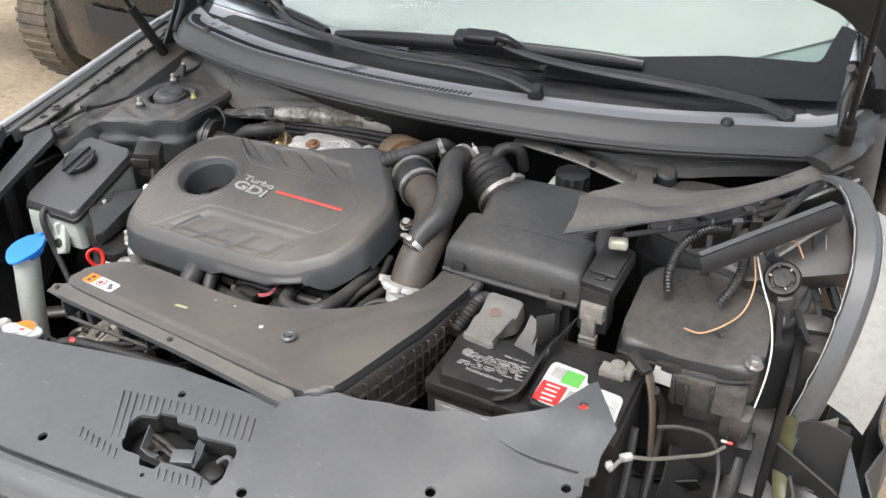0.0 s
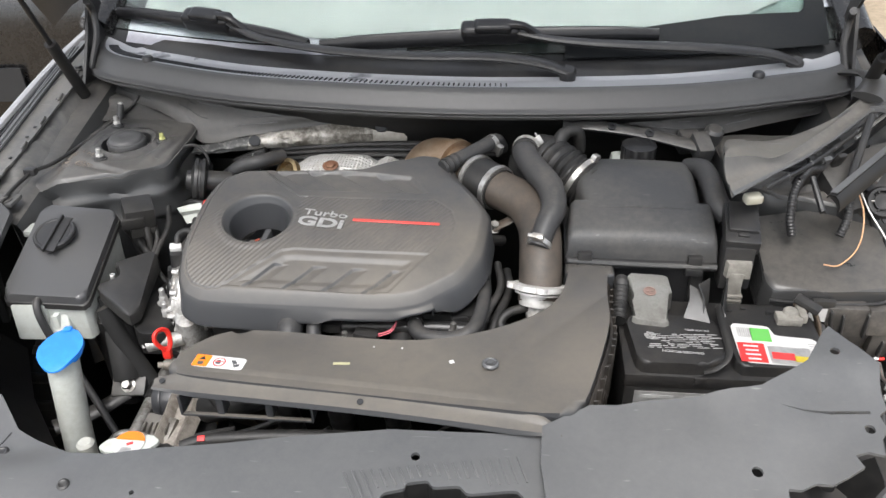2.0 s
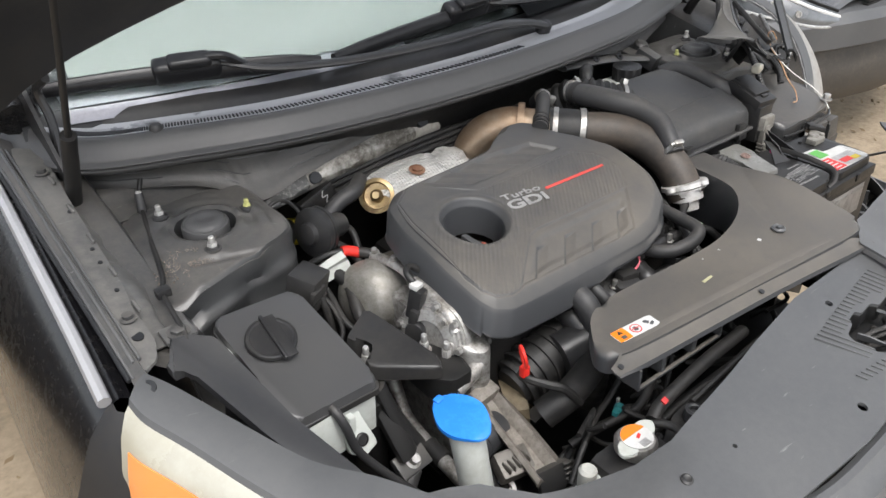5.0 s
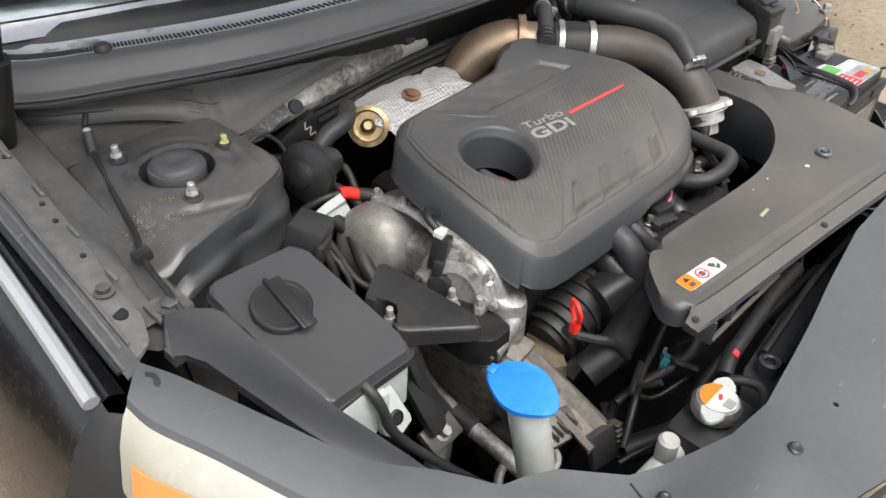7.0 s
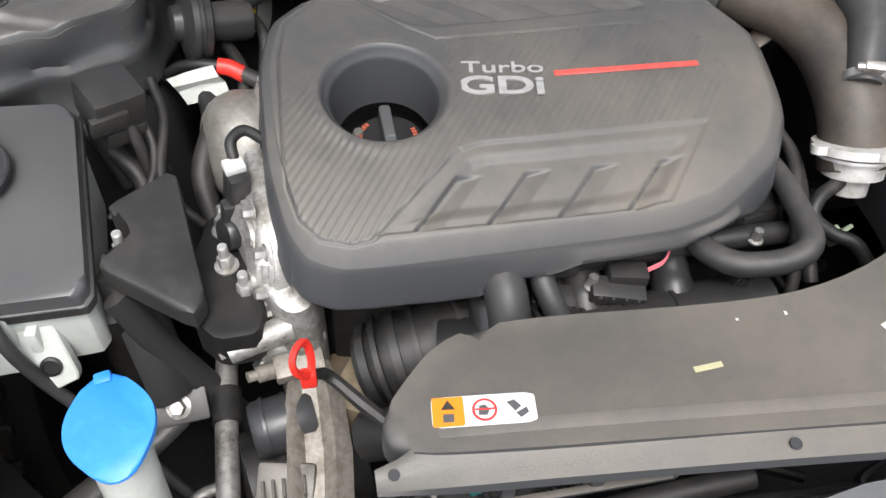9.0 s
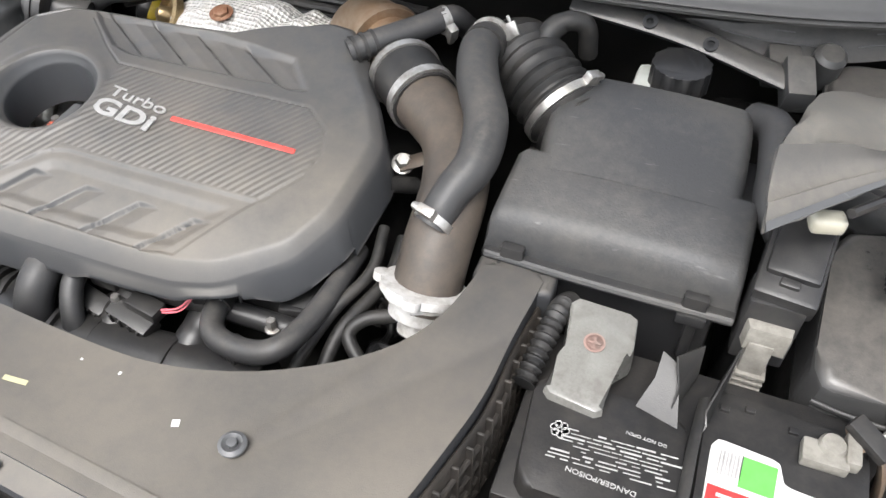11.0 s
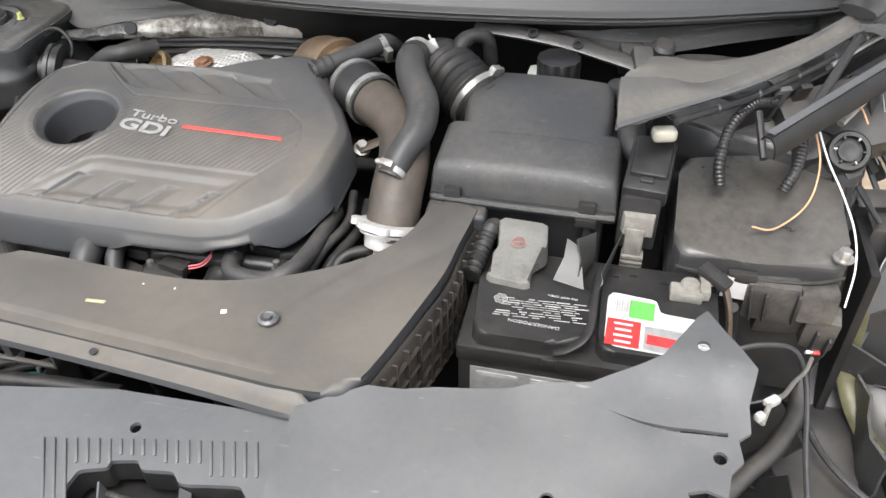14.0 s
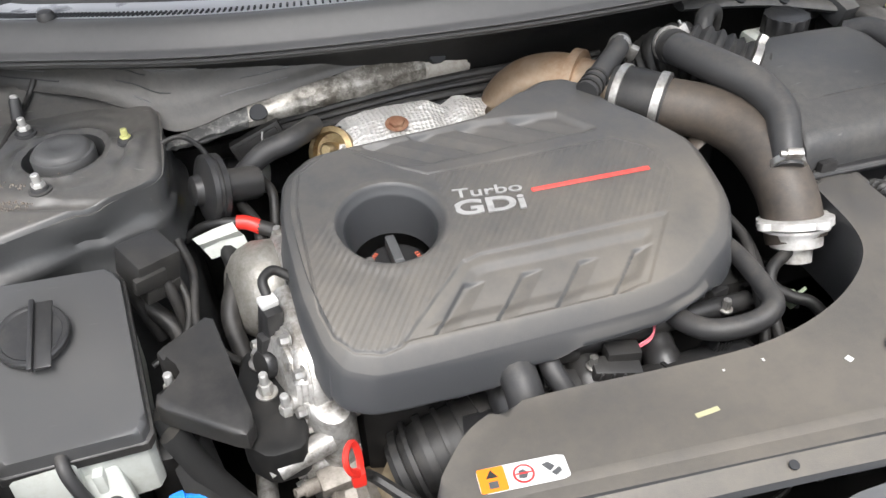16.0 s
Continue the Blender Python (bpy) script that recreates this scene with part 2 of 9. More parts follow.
M_ALU = material("cast_aluminium", (0.48, 0.47, 0.45), 0.44, metal=0.72, second=(0.17, 0.155, 0.135), mix_scale=26, mix_low=0.44, mix_high=0.62, grain=0.4, grain_scale=500)
M_STEEL = material("zinc_steel", (0.52, 0.51, 0.49), 0.40, metal=0.9, second=(0.28, 0.26, 0.235), mix_scale=60)
M_FLANGE = material("white_cast_flange", (0.62, 0.61, 0.59), 0.5, metal=0.4, second=(0.42, 0.40, 0.37), mix_scale=40, grain=0.3)
M_FOIL = material("heat_shield_foil", (0.60, 0.59, 0.57), 0.45, metal=0.25, second=(0.44, 0.41, 0.37), mix_scale=12, mix_low=0.5, mix_high=0.8)
M_BRONZE = material("heat_tinted_steel", (0.42, 0.35, 0.27), 0.34, metal=0.75, second=(0.26, 0.17, 0.105), mix_scale=7, mix_low=0.42, mix_high=0.62, fine_part=0.25)
M_BRASS = material("yellow_zinc", (0.40, 0.31, 0.17), 0.36, metal=0.9, second=(0.16, 0.10, 0.06), mix_scale=30)
M_RUST = material("rusty_steel", (0.2, 0.09, 0.05), 0.75, metal=0.2, second=(0.32, 0.2, 0.13), mix_scale=40)
# near-black for dark parts; the bay's deep shade is put into this colour
M_CAVITY = material("dark_parts_deep_shade", (0.006, 0.006, 0.006), 0.5, second=(0.018, 0.0165, 0.015), mix_scale=20)
M_MILKY = material("milky_plastic", (0.47, 0.49, 0.46), 0.35, second=(0.36, 0.36, 0.315), mix_scale=10, mix_low=0.45, mix_high=0.75)
M_BLUE = material("blue_plastic", (0.02, 0.19, 0.66), 0.35, second=(0.03, 0.25, 0.75), mix_scale=20)
M_RED = material("red_plastic", (0.75, 0.03, 0.02), 0.4, second=(0.6, 0.03, 0.02), mix_scale=30)
M_STRIPE = material("red_stripe", (0.55, 0.05, 0.04), 0.5, second=(0.42, 0.08, 0.065), mix_scale=30)
M_SILVER = material("silver_print", (0.46, 0.455, 0.45), 0.38, metal=0.5, second=(0.33, 0.325, 0.32), mix_scale=60)
M_WHITE = material("white_label", (0.56, 0.56, 0.545), 0.45, second=(0.48, 0.475, 0.46), mix_scale=25)
M_ORANGE = material("orange_label", (0.80, 0.205, 0.012), 0.45, second=(0.66, 0.18, 0.02), mix_scale=25)
M_GREEN = material("green_label", (0.10, 0.40, 0.07), 0.45, second=(0.12, 0.36, 0.09), mix_scale=25)
M_REDLABEL = material("red_label", (0.56, 0.03, 0.03), 0.45, second=(0.6, 0.05, 0.05), mix_scale=25)
M_YELLOW = material("yellow_label", (0.58, 0.45, 0.03), 0.45, second=(0.5, 0.38, 0.05), mix_scale=25)
M_PRINT = material("dull_white_print", (0.40, 0.40, 0.39), 0.5, second=(0.26, 0.255, 0.25), mix_scale=90)
M_INK = material("black_ink", (0.02, 0.02, 0.02), 0.5)
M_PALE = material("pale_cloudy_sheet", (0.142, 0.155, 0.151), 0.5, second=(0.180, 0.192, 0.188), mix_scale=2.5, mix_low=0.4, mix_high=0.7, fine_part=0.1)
M_LAVENDER = material("grey_dash_sheet", (0.25, 0.25, 0.28), 0.6, second=(0.33, 0.33, 0.36), mix_scale=3)
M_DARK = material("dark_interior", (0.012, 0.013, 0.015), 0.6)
M_CLEARPL = material("cloudy_clear_plastic", (0.235, 0.225, 0.20), 0.3, second=(0.12, 0.11, 0.095), mix_scale=25, mix_low=0.4, mix_high=0.65)
M_LENS = material("yellowed_lens", (0.43, 0.42, 0.36), 0.2, second=(0.34, 0.325, 0.26), mix_scale=6, fine_part=0.2, coat=0.6)
M_AMBER = material("amber_lens", (0.74, 0.27, 0.07), 0.22, second=(0.62, 0.27, 0.10), mix_scale=8, coat=0.5, fine_part=0.2)
M_COPPER = material("orange_wire", (0.52, 0.30, 0.16), 0.4)
M_WIRE = material("white_wire", (0.7, 0.69, 0.66), 0.5)
M_SILVERPAINT = material("silver_car_paint", (0.42, 0.42, 0.43), 0.3, metal=0.3, second=(0.36, 0.36, 0.37), mix_scale=4, coat=0.7)
M_TYRE = material("tyre_rubber", (0.025, 0.024, 0.022), 0.75, second=(0.13, 0.105, 0.075), mix_scale=12, mix_low=0.35, mix_high=0.6)
M_DIRT = material("dry_sandy_ground", (0.34, 0.27, 0.19), 0.95, second=(0.19, 0.15, 0.10), mix_scale=2.0, mix_low=0.4, mix_high=0.62, grain=1.0, grain_scale=60, tint_scale=25)

M_GLASS = bpy.data.materials.new("windshield_glass")
M_GLASS.use_nodes = True
_p = M_GLASS.node_tree.nodes["Principled BSDF"]
_p.inputs["Base Color"].default_value = (0.90, 0.965, 0.94, 1)
_p.inputs["Transmission Weight"].default_value, _p.inputs["Roughness"].default_value, _p.inputs["IOR"].default_value = 1.0, 0.02, 1.28


def weave(m, kx, ky, depth=0.6):
    """The material with fine slanted moulded ribs."""
    w = m.copy()
    w.name = m.name + "_ribbed"
    n, l = w.node_tree.nodes, w.node_tree.links
    co, wave, bump = n.new("ShaderNodeTexCoord"), n.new("ShaderNodeTexWave"), n.new("ShaderNodeBump")
    mp = n.new("ShaderNodeMapping")
    mp.inputs["Rotation"].default_value[2] = math.atan2(ky, kx)
    wave.inputs["Scale"].default_value = math.hypot(kx, ky)
    wave.inputs["Distortion"].default_value = 0.0
    bump.inputs["Strength"].default_value, bump.inputs["Distance"].default_value = depth, 0.001
    l.new(co.outputs["Object"], mp.inputs["Vector"])
    l.new(mp.outputs[0], wave.inputs["Vector"])
    l.new(wave.outputs["Fac"], bump.inputs["Height"])
    l.new(bump.outputs[0], n["Principled BSDF"].inputs["Normal"])
    return w


M_WEAVE = weave(M_COVER, 38, 30)


# ---- shared fittings ----
def bolt_mesh(r, h, mat=None):
    bm = bmesh.new()
    lathe(bm, [(r * 1.5, 0), (r * 1.5, h * 0.15), (r * 1.05, h * 0.2)], 20)
    lathe(bm, [(r, h * 0.18), (r, h * 0.85), (r * 0.85, h)], 6)
    return finish("bolt", bm, mat or M_STEEL)


def stud_mesh(r, h, mat=None):
    bm = bmesh.new()
    lathe(bm, [(r * 1.7, 0), (r * 1.7, h * 0.12)], 20)
    lathe(bm, [(r * 1.15, h * 0.1), (r * 1.15, h * 0.5), (r, h * 0.55)], 6)
    lathe(bm, [(r * 0.7, h * 0.5), (r * 0.7, h * 0.95), (r * 0.55, h)], 12)
    return finish("stud", bm, mat or M_STEEL)


BOLT, BIG_BOLT, STUD = bolt_mesh(0.0055, 0.010), bolt_mesh(0.008, 0.013), stud_mesh(0.0065, 0.022, material("dull_zinc", (0.46, 0.455, 0.44), 0.45, 0.55, second=(0.26, 0.24, 0.21), mix_scale=60))
STUD_YELLOW = stud_mesh(0.0055, 0.018, material("pale_yellow_paint", (0.42, 0.42, 0.16), 0.5))


def band(bm, at, way, r, w, t=0.0015):
    m = tilted(at, way)
    lathe(bm, [(r, -w / 2), (r + t, -w / 2), (r + t, w / 2), (r, w / 2)], 28, m)


def hose_clamp(at, way, r, w=0.010, label="bright steel worm-drive hose clamp", turn=0.0):
    """A band with its screw housing."""
    th = thing("hose_clamp", label, "hose clamp", at, "hose clamps")
    bm = bmesh.new()
    band(bm, at, way, r, w)
    part("band", bm, M_STEEL, th)
    bm = bmesh.new()
    m = tilted(at, way, turn)
    box(bm, (0, 0, 0), (0.011, 0.018, w * 1.15), 0.002, None)
    lathe(bm, [(0.0, 0.016), (w * 0.40, 0.0155), (w * 0.48, 0.014), (w * 0.48, 0.008), (w * 0.3, 0.008)], 8, pose(0, 0, 0, -90, 0, 0))
    bmesh.ops.transform(bm, matrix=m @ Matrix.Translation((r + 0.005, 0, 0)), verts=bm.verts)
    part("screw_housing", bm, M_STEEL, th)
    return th


# ---- ground ----
bm = bmesh.new()
N = 60
ext = [math.copysign(abs(t) ** 2.6 * 400 + abs(t) * 4, t) for t in [(i / N) * 2 - 1 for i in range(N + 1)]]
rows = []
for y in ext:
    rows.append([(x, y + 0.5, 0.018 * noise.noise((x * 1.3, y * 1.3, 0)) if abs(x) + abs(y) < 30 else 0) for x in ext])
sheet(bm, rows)
solid("ground", bm, M_DIRT, "dry sandy yard ground with scattered leaves", "ground", kind="structure")

# ---- car body ----
car = thing("car_body", "black sedan with damaged front end, hood raised, on dry dirt", "car", (0, 0.5, 0))


def cowl_line(s, d):
    """A place on the cowl's plan line, s from -1 to 1 across the car, d behind its front edge."""
    line = [(-0.765, 1.06), (-0.745, 0.95), (-0.70, 0.882), (-0.60, 0.838), (-0.37, 0.772), (0, 0.742), (0.37, 0.772), (0.60, 0.838), (0.70, 0.882), (0.745, 0.95), (0.765, 1.06)]
    f = (s + 1) / 2 * (len(line) - 1)
    k = min(int(f), len(line) - 2)
    ps = [Vector((*line[min(max(i, 0), len(line) - 1)], 0)) for i in (k - 1, k, k + 1, k + 2)]
    t = f - k
    a, b, c, e = ps
    p = 0.5 * (2 * b + (c - a) * t + (2 * a - 5 * b + 4 * c - e) * t * t + (3 * b - a - 3 * c + e) * t**3)
    q = 0.5 * ((c - a) + 2 * (2 * a - 5 * b + 4 * c - e) * t + 3 * (3 * b - a - 3 * c + e) * t * t)
    nrm = Vector((-q.y, q.x, 0)).normalized()
    return p + nrm * d + Vector((-0.04, 0, 0))


S = [-1 + 2 * i / 120 for i in range(121)]


def cowl_strip(profile, lo=-1.0, hi=1.0):
    bm = bmesh.new()
    rows = []
    for d, z in profile:
        row = []
        for s in S:
            if lo <= s <= hi:
                p = cowl_line(s, d)
                row.append((p.x, p.y, z))
        rows.append(row)
    sheet(bm, rows)
    return bm


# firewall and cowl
# the shade low on the firewall is put into its near-black colour
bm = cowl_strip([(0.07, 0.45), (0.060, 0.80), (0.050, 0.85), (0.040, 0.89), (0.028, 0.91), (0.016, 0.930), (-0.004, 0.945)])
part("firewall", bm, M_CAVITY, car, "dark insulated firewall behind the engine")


def cross_panel(low, label):
    """Pressed panel hanging from the cowl's lip to a folded lower edge."""
    edge = spline(low, 10)
    rows = []
    for k in range(13):
        t = k / 12
        row = []
        for i, q in enumerate(edge):
            s = max(S, key=lambda u: -abs(cowl_line(u, 0.028).x - q.x))
            p = cowl_line(s, 0.028) + Vector((0, 0, 0.958))
            c = p.lerp(q, t)
            sag = 0.004 * step(0.10 - abs(t - 0.34), 0.06) - 0.004 * step(t - 0.60, 0.05)
            row.append((q.x, c.y + sag - 0.004 * step(t - 0.93, 0.04), c.z + 0.0015 * noise.noise((q.x * 14, t * 4, 3))))
        rows.append(row)
    bm = bmesh.new()
    sheet(bm, rows, 0.0015)
    panel = part("cross_panel", bm, M_FIREWALL, car, label)
    rnd = random.Random(6)
    for t in (0.18, 0.30, 0.44, 0.56, 0.72):
        i = 4
        while i < len(edge) - 12:
            n = rnd.randint(6, 20)
            seam = [Vector(rows[round(t * 12)][j]) + Vector((0, -0.0012, 0.0006 * rnd.uniform(-1, 1))) for j in range(i, min(i + n, len(edge) - 2), 2)]
            if len(seam) > 2:
                bm = bmesh.new()
                tube(bm, seam, 0.0008, 5, 2)
                part("seam", bm, M_PANEL if rnd.random() < 0.7 else M_DARK, panel)
            i += n + rnd.randint(3, 14)
    return panel


cross_panel([(-0.80, 0.93, 0.925), (-0.72, 0.872, 0.916), (-0.64, 0.828, 0.912), (-0.575, 0.795, 0.895), (-0.525, 0.772, 0.868), (-0.437, 0.780, 0.883), (-0.321, 0.790, 0.900), (-0.22, 0.800, 0.911), (-0.125, 0.808, 0.917)], "dusty grey panel under the cowl with weld seams")
cross_panel([(0.12, 0.800, 0.922), (0.25, 0.790, 0.912), (0.34, 0.785, 0.902), (0.40, 0.788, 0.898), (0.46, 0.800, 0.905), (0.54, 0.830, 0.912), (0.64, 0.872, 0.916), (0.72, 0.93, 0.925)], "dusty grey panel under the cowl with weld seams")
bm = cowl_strip([(-0.006, 0.95), (-0.02, 0.9507), (-0.026, 0.9527), (-0.026, 0.9548), (-0.022, 0.9565), (-0.026, 0.9575), (-0.034, 0.9588), (-0.036, 0.9612), (-0.033, 0.9629), (-0.03, 0.9636), (-0.034, 0.9653), (-0.0365, 0.9677), (-0.034, 0.9701), (-0.028, 0.9711), (-0.0245, 0.9745), (-0.018, 0.9847), (-0.0095, 0.9949), (-0.004, 1.0), (0.001, 1.002), (0.006, 1.0013)])
part("cowl_front", bm, M_COWLEDGE, car, "black plastic cowl edge with a rubber seal")
bm = cowl_strip([(0.074, 0.9935), (0.084, 1.000), (0.100, 1.009), (0.112, 1.010)])
part("cowl_rear", bm, M_PLASTIC, car, "black plastic strip at the foot of the glass")
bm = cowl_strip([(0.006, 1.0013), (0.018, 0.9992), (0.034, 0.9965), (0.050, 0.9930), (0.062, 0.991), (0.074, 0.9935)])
# the pale second colour paints the sky's reflection onto the dark tray
M_COWL = material("wet_plastic_painted_sheen", (0.07, 0.074, 0.082), 0.16, second=(0.40, 0.41, 0.43), mix_scale=6, mix_low=0.33, mix_high=0.40, rough_second=0.28, fine_part=0.16, tint_scale=26)
part("cowl_tray", bm, M_COWL, car, "wet dark cowl tray with the sky's pale sheen in its colour")
SLOT = bmesh.new()
box(SLOT, (0, 0, 0), (0.0026, 0.019, 0.003), 0.0006, None, 1)
SLOT_ME = finish("cowl_slot", SLOT, M_DARK)
for i in range(160):
    s = -0.74 + 0.79 * i / 159
    a, b = cowl_line(s, 0.012), cowl_line(s, 0.032)
    ang = math.degrees(math.atan2(b.y - a.y, b.x - a.x)) - 90
    placed("grille_slot", SLOT_ME, pose((a.x + b.x) / 2, (a.y + b.y) / 2, 0.9992, -9, 0, ang), car)
for s in (-0.41, 0.345):
    p = cowl_line(s, 0.008)
    bm = bmesh.new()
    lathe(bm, [(0.011, -0.004), (0.011, 0.006), (0.008, 0.010), (0, 0.011)], 16, Matrix.Translation((p.x, p.y, 1.000)))
    part("cowl_clip", bm, M_PLASTIC, car)


# windscreen
def on_glass(x, v, off=0.0):
    return (x, 0.865 + 0.22 * (x + 0.045) ** 2 + 0.84 * v, 1.022 + 0.47 * v + off + 0.03 * math.sin(math.pi * v))


def glass(u, v, off=0.0):
    return on_glass(u * (0.76 - 0.16 * v) - 0.045, v, off)


U = [-1 + 2 * i / 24 for i in range(25)]
bm = bmesh.new()
sheet(bm, [[glass(u, v) for u in U] for v in [i / 10 for i in range(11)]], 0.005)
screen = part("windshield", bm, M_GLASS, car, "clear slightly green windshield")
screen.visible_shadow = False
bm = bmesh.new()
sheet(bm, [[glass(u, v, -0.018) for u in U] for v in (-0.03, 0.0, 0.05, 0.12)])
part("frit_band", bm, M_DARK, car)
bm = bmesh.new()
sheet(bm, [[on_glass(-0.74 + 0.60 * i / 16, v - 0.02 * max(0, i - 12) / 4, -0.014) for i in range(17)] for v in (-0.015, 0.01, 0.035, 0.06)])
part("dashboard", bm, M_LAVENDER, car, "pale grey dashboard under the glass")
# pale cloudy sheet set just behind the glass
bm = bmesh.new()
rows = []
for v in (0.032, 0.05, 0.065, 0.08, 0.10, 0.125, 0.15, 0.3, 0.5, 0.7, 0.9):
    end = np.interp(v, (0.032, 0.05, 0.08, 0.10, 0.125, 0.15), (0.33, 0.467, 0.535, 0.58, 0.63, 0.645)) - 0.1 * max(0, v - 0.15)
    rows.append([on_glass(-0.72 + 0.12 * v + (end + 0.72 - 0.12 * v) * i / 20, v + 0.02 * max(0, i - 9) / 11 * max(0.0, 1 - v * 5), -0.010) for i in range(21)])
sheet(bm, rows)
part("pale_sheet", bm, M_PALE, car, "pale mint cloudy sheet behind the glass")
bm = bmesh.new()
sheet(bm, [[on_glass(x, v, -0.016) for x in (0.40, 0.48, 0.56, 0.632)] for v in (0.05, 0.10, 0.15)])
part("green_corner", bm, material("green_tint", (0.06, 0.085, 0.078), 0.4, fine_part=0.1), car, "green-tinted glass corner")
bm = bmesh.new()
BORDER = ((0.16, 0.030), (0.25, 0.040), (0.324, 0.047), (0.40, 0.056), (0.467, 0.0635), (0.55, 0.0625), (0.612, 0.060), (0.622, 0.068), (0.630, 0.105), (0.638, 0.142), (0.650, 0.138), (0.665, 0.13))
sheet(bm, [[on_glass(x, -0.02 + (top + 0.02) * k / 3, 0.0075) for x, top in BORDER] for k in range(4)], 0.001)
part("glass_border", bm, material("black_glass_border", (0.006, 0.007, 0.008), 0.5, second=(0.012, 0.013, 0.013), mix_scale=9, spec=0.18), car, "black border printed on the windshield corner")
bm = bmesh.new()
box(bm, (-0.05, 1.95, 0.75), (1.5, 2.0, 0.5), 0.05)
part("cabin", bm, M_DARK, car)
for side in (-1, 1):
    bm = bmesh.new()
    tube(bm, [(side * 0.765 - 0.045, 0.98, 1.02), (side * 0.70 - 0.045, 1.4, 1.26), (side * 0.62 - 0.045, 1.75, 1.46)], 0.035, 12, 6)
    part("pillar", bm, M_PAINT, car)
bm = bmesh.new()
sheet(bm, [[(x - 0.05, 1.70 + t, 1.485 + 0.035 * math.sin(t * 1.9) - 0.03 * abs(x / 0.6) ** 3) for x in (-0.62, -0.45, -0.2, 0, 0.2, 0.45, 0.62)] for t in (0, 0.3, 0.7, 1.1, 1.4, 1.7)], 0.02)
part("roof", bm, M_PAINT, car)
# polished strip added in place of a bright reflection at the glass edge
bm = bmesh.new()
tube(bm, [(0.672, 1.035, 1.065), (0.655, 1.10, 1.100), (0.64, 1.17, 1.138), (0.60, 1.35, 1.235)], 0.010, 8, 4, flat=0.4)
part("reflection_strip", bm, material("polished_reflection_metal", (0.66, 0.67, 0.68), 0.2, 1.0, second=(0.5, 0.5, 0.5), mix_scale=20), car, "polished strip standing for a bright reflection beside the windshield")


# inner fenders, strut towers, fender tops
def strut_tower(sx, cx):
    """A pressed steel tower: a crowned top with a round opening, stud pads and folds, and stepped walls."""
    cy, cz = 0.702, 0.897
    studs = ((-0.020, -0.068, 0), (0.070, 0.001, 1), (-0.045, 0.062, 0))
    bm = bmesh.new()
    n, rings = 96, []

    def top(x, y):
        u, v = -sx * (x - cx), y - cy
        r = math.hypot(u, v)
        z = -0.16 * max(0.0, -v - 0.05) - 0.05 * max(0.0, u - 0.075) - 0.012 * step(-0.085 - u, 0.03)
        z += 0.0032 * math.exp(-(((r - 0.0535) / 0.004) ** 2)) - 0.002 * math.exp(-(((r - 0.068) / 0.006) ** 2))
        for a, b, _ in studs:
            d = math.hypot(u - a, v - b)
            z += 0.0030 * step(0.019 - d, 0.006)
        z -= 0.0045 * step(0.006 - abs(v + 0.095 + 0.25 * u), 0.006) * step(0.05 - abs(u + 0.01), 0.02)
        z += 0.004 * step(0.010 - abs(u - 0.082 - 0.2 * v), 0.008) * step(0.05 - abs(v + 0.02), 0.02)
        return z + 0.0022 * noise.noise((x * 22, y * 22, 2)) + 0.0008 * noise.noise((x * 90, y * 90, 5))

    def loop(f):
        out = []
        for j in range(n):
            a = 2 * math.pi * j / n
            ca, sa = math.cos(a), math.sin(a)
            pw = 2 + 5.5 * f
            ex = (abs(ca) ** pw + abs(sa) ** pw) ** (-1 / pw)
            wide = 1.0 + (0.38 * f if ca * sx > 0 else 0.0)
            hx, hy = 0.0455 + (0.106 - 0.0455) * f, 0.0455 + (0.124 - 0.0455) * f
            u, front = -sx * hx * ca * ex * wide, max(0.0, -sa * ex)
            out.append((cx + hx * ca * ex * wide, cy + hy * sa * ex - 0.018 * f + 0.30 * f * f * front * max(0.0, u + 0.10)))
        return out

    for k in range(22):
        f = k / 21
        rings.append([(x, y, cz + top(x, y) - 0.006 * max(0.0, (f - 0.9) / 0.1) ** 2) for x, y in loop(f)])
    base = loop(1.0)
    crease = lambda x, y, dz: (0.014 * noise.noise((x * 16, y * 16, dz * 22)) + 0.003 * math.sin(38 * (x + 0.6 * y) + 60 * dz)) * step(dz - 0.02, 0.03)
    for dz, push in ((0.006, 0.0015), (0.016, 0.003), (0.030, 0.002), (0.040, 0.003), (0.046, 0.008), (0.052, 0.010), (0.058, 0.008), (0.080, 0.006), (0.088, 0.012), (0.095, 0.014), (0.102, 0.012), (0.15, 0.010), (0.40, 0.02)):
        ring = []
        for x, y in base:
            d = Vector((x - cx, y - cy + 0.018)).normalized() * (push + 0.004 * noise.noise((x * 18, y * 18, dz * 30)) + crease(x, y, dz))
            ring.append((x + d.x, y + d.y, cz + top(x, y) - dz))
        rings.append(ring)
    low = [[(cx + (x - cx) * s, cy + (y - cy) * s, cz - z) for x, y in loop(0.0)] for s, z in ((0.90, 0.030), (0.96, 0.020), (0.985, 0.004))]
    sheet(bm, [r + r[:1] for r in low + rings])
    bmesh.ops.remove_doubles(bm, verts=bm.verts, dist=0.0003)
    tower = part("strut_tower", bm, M_INNER, car, "dusty black steel strut tower")
    bm = bmesh.new()
    lathe(bm, [(0.045, -0.026), (0.042, -0.022), (0, -0.022)], 32, Matrix.Translation((cx, cy, cz)))
    part("strut_well", bm, M_CAVITY, tower)
    bm = bmesh.new()
    lathe(bm, [(0.035, -0.022), (0.0355, 0.002), (0.0345, 0.0045), (0.0315, 0.0055), (0.0300, 0.0095), (0.0270, 0.0115), (0.012, 0.0118), (0.010, 0.0108), (0, 0.0108)], 36, Matrix.Translation((cx, cy, cz)))
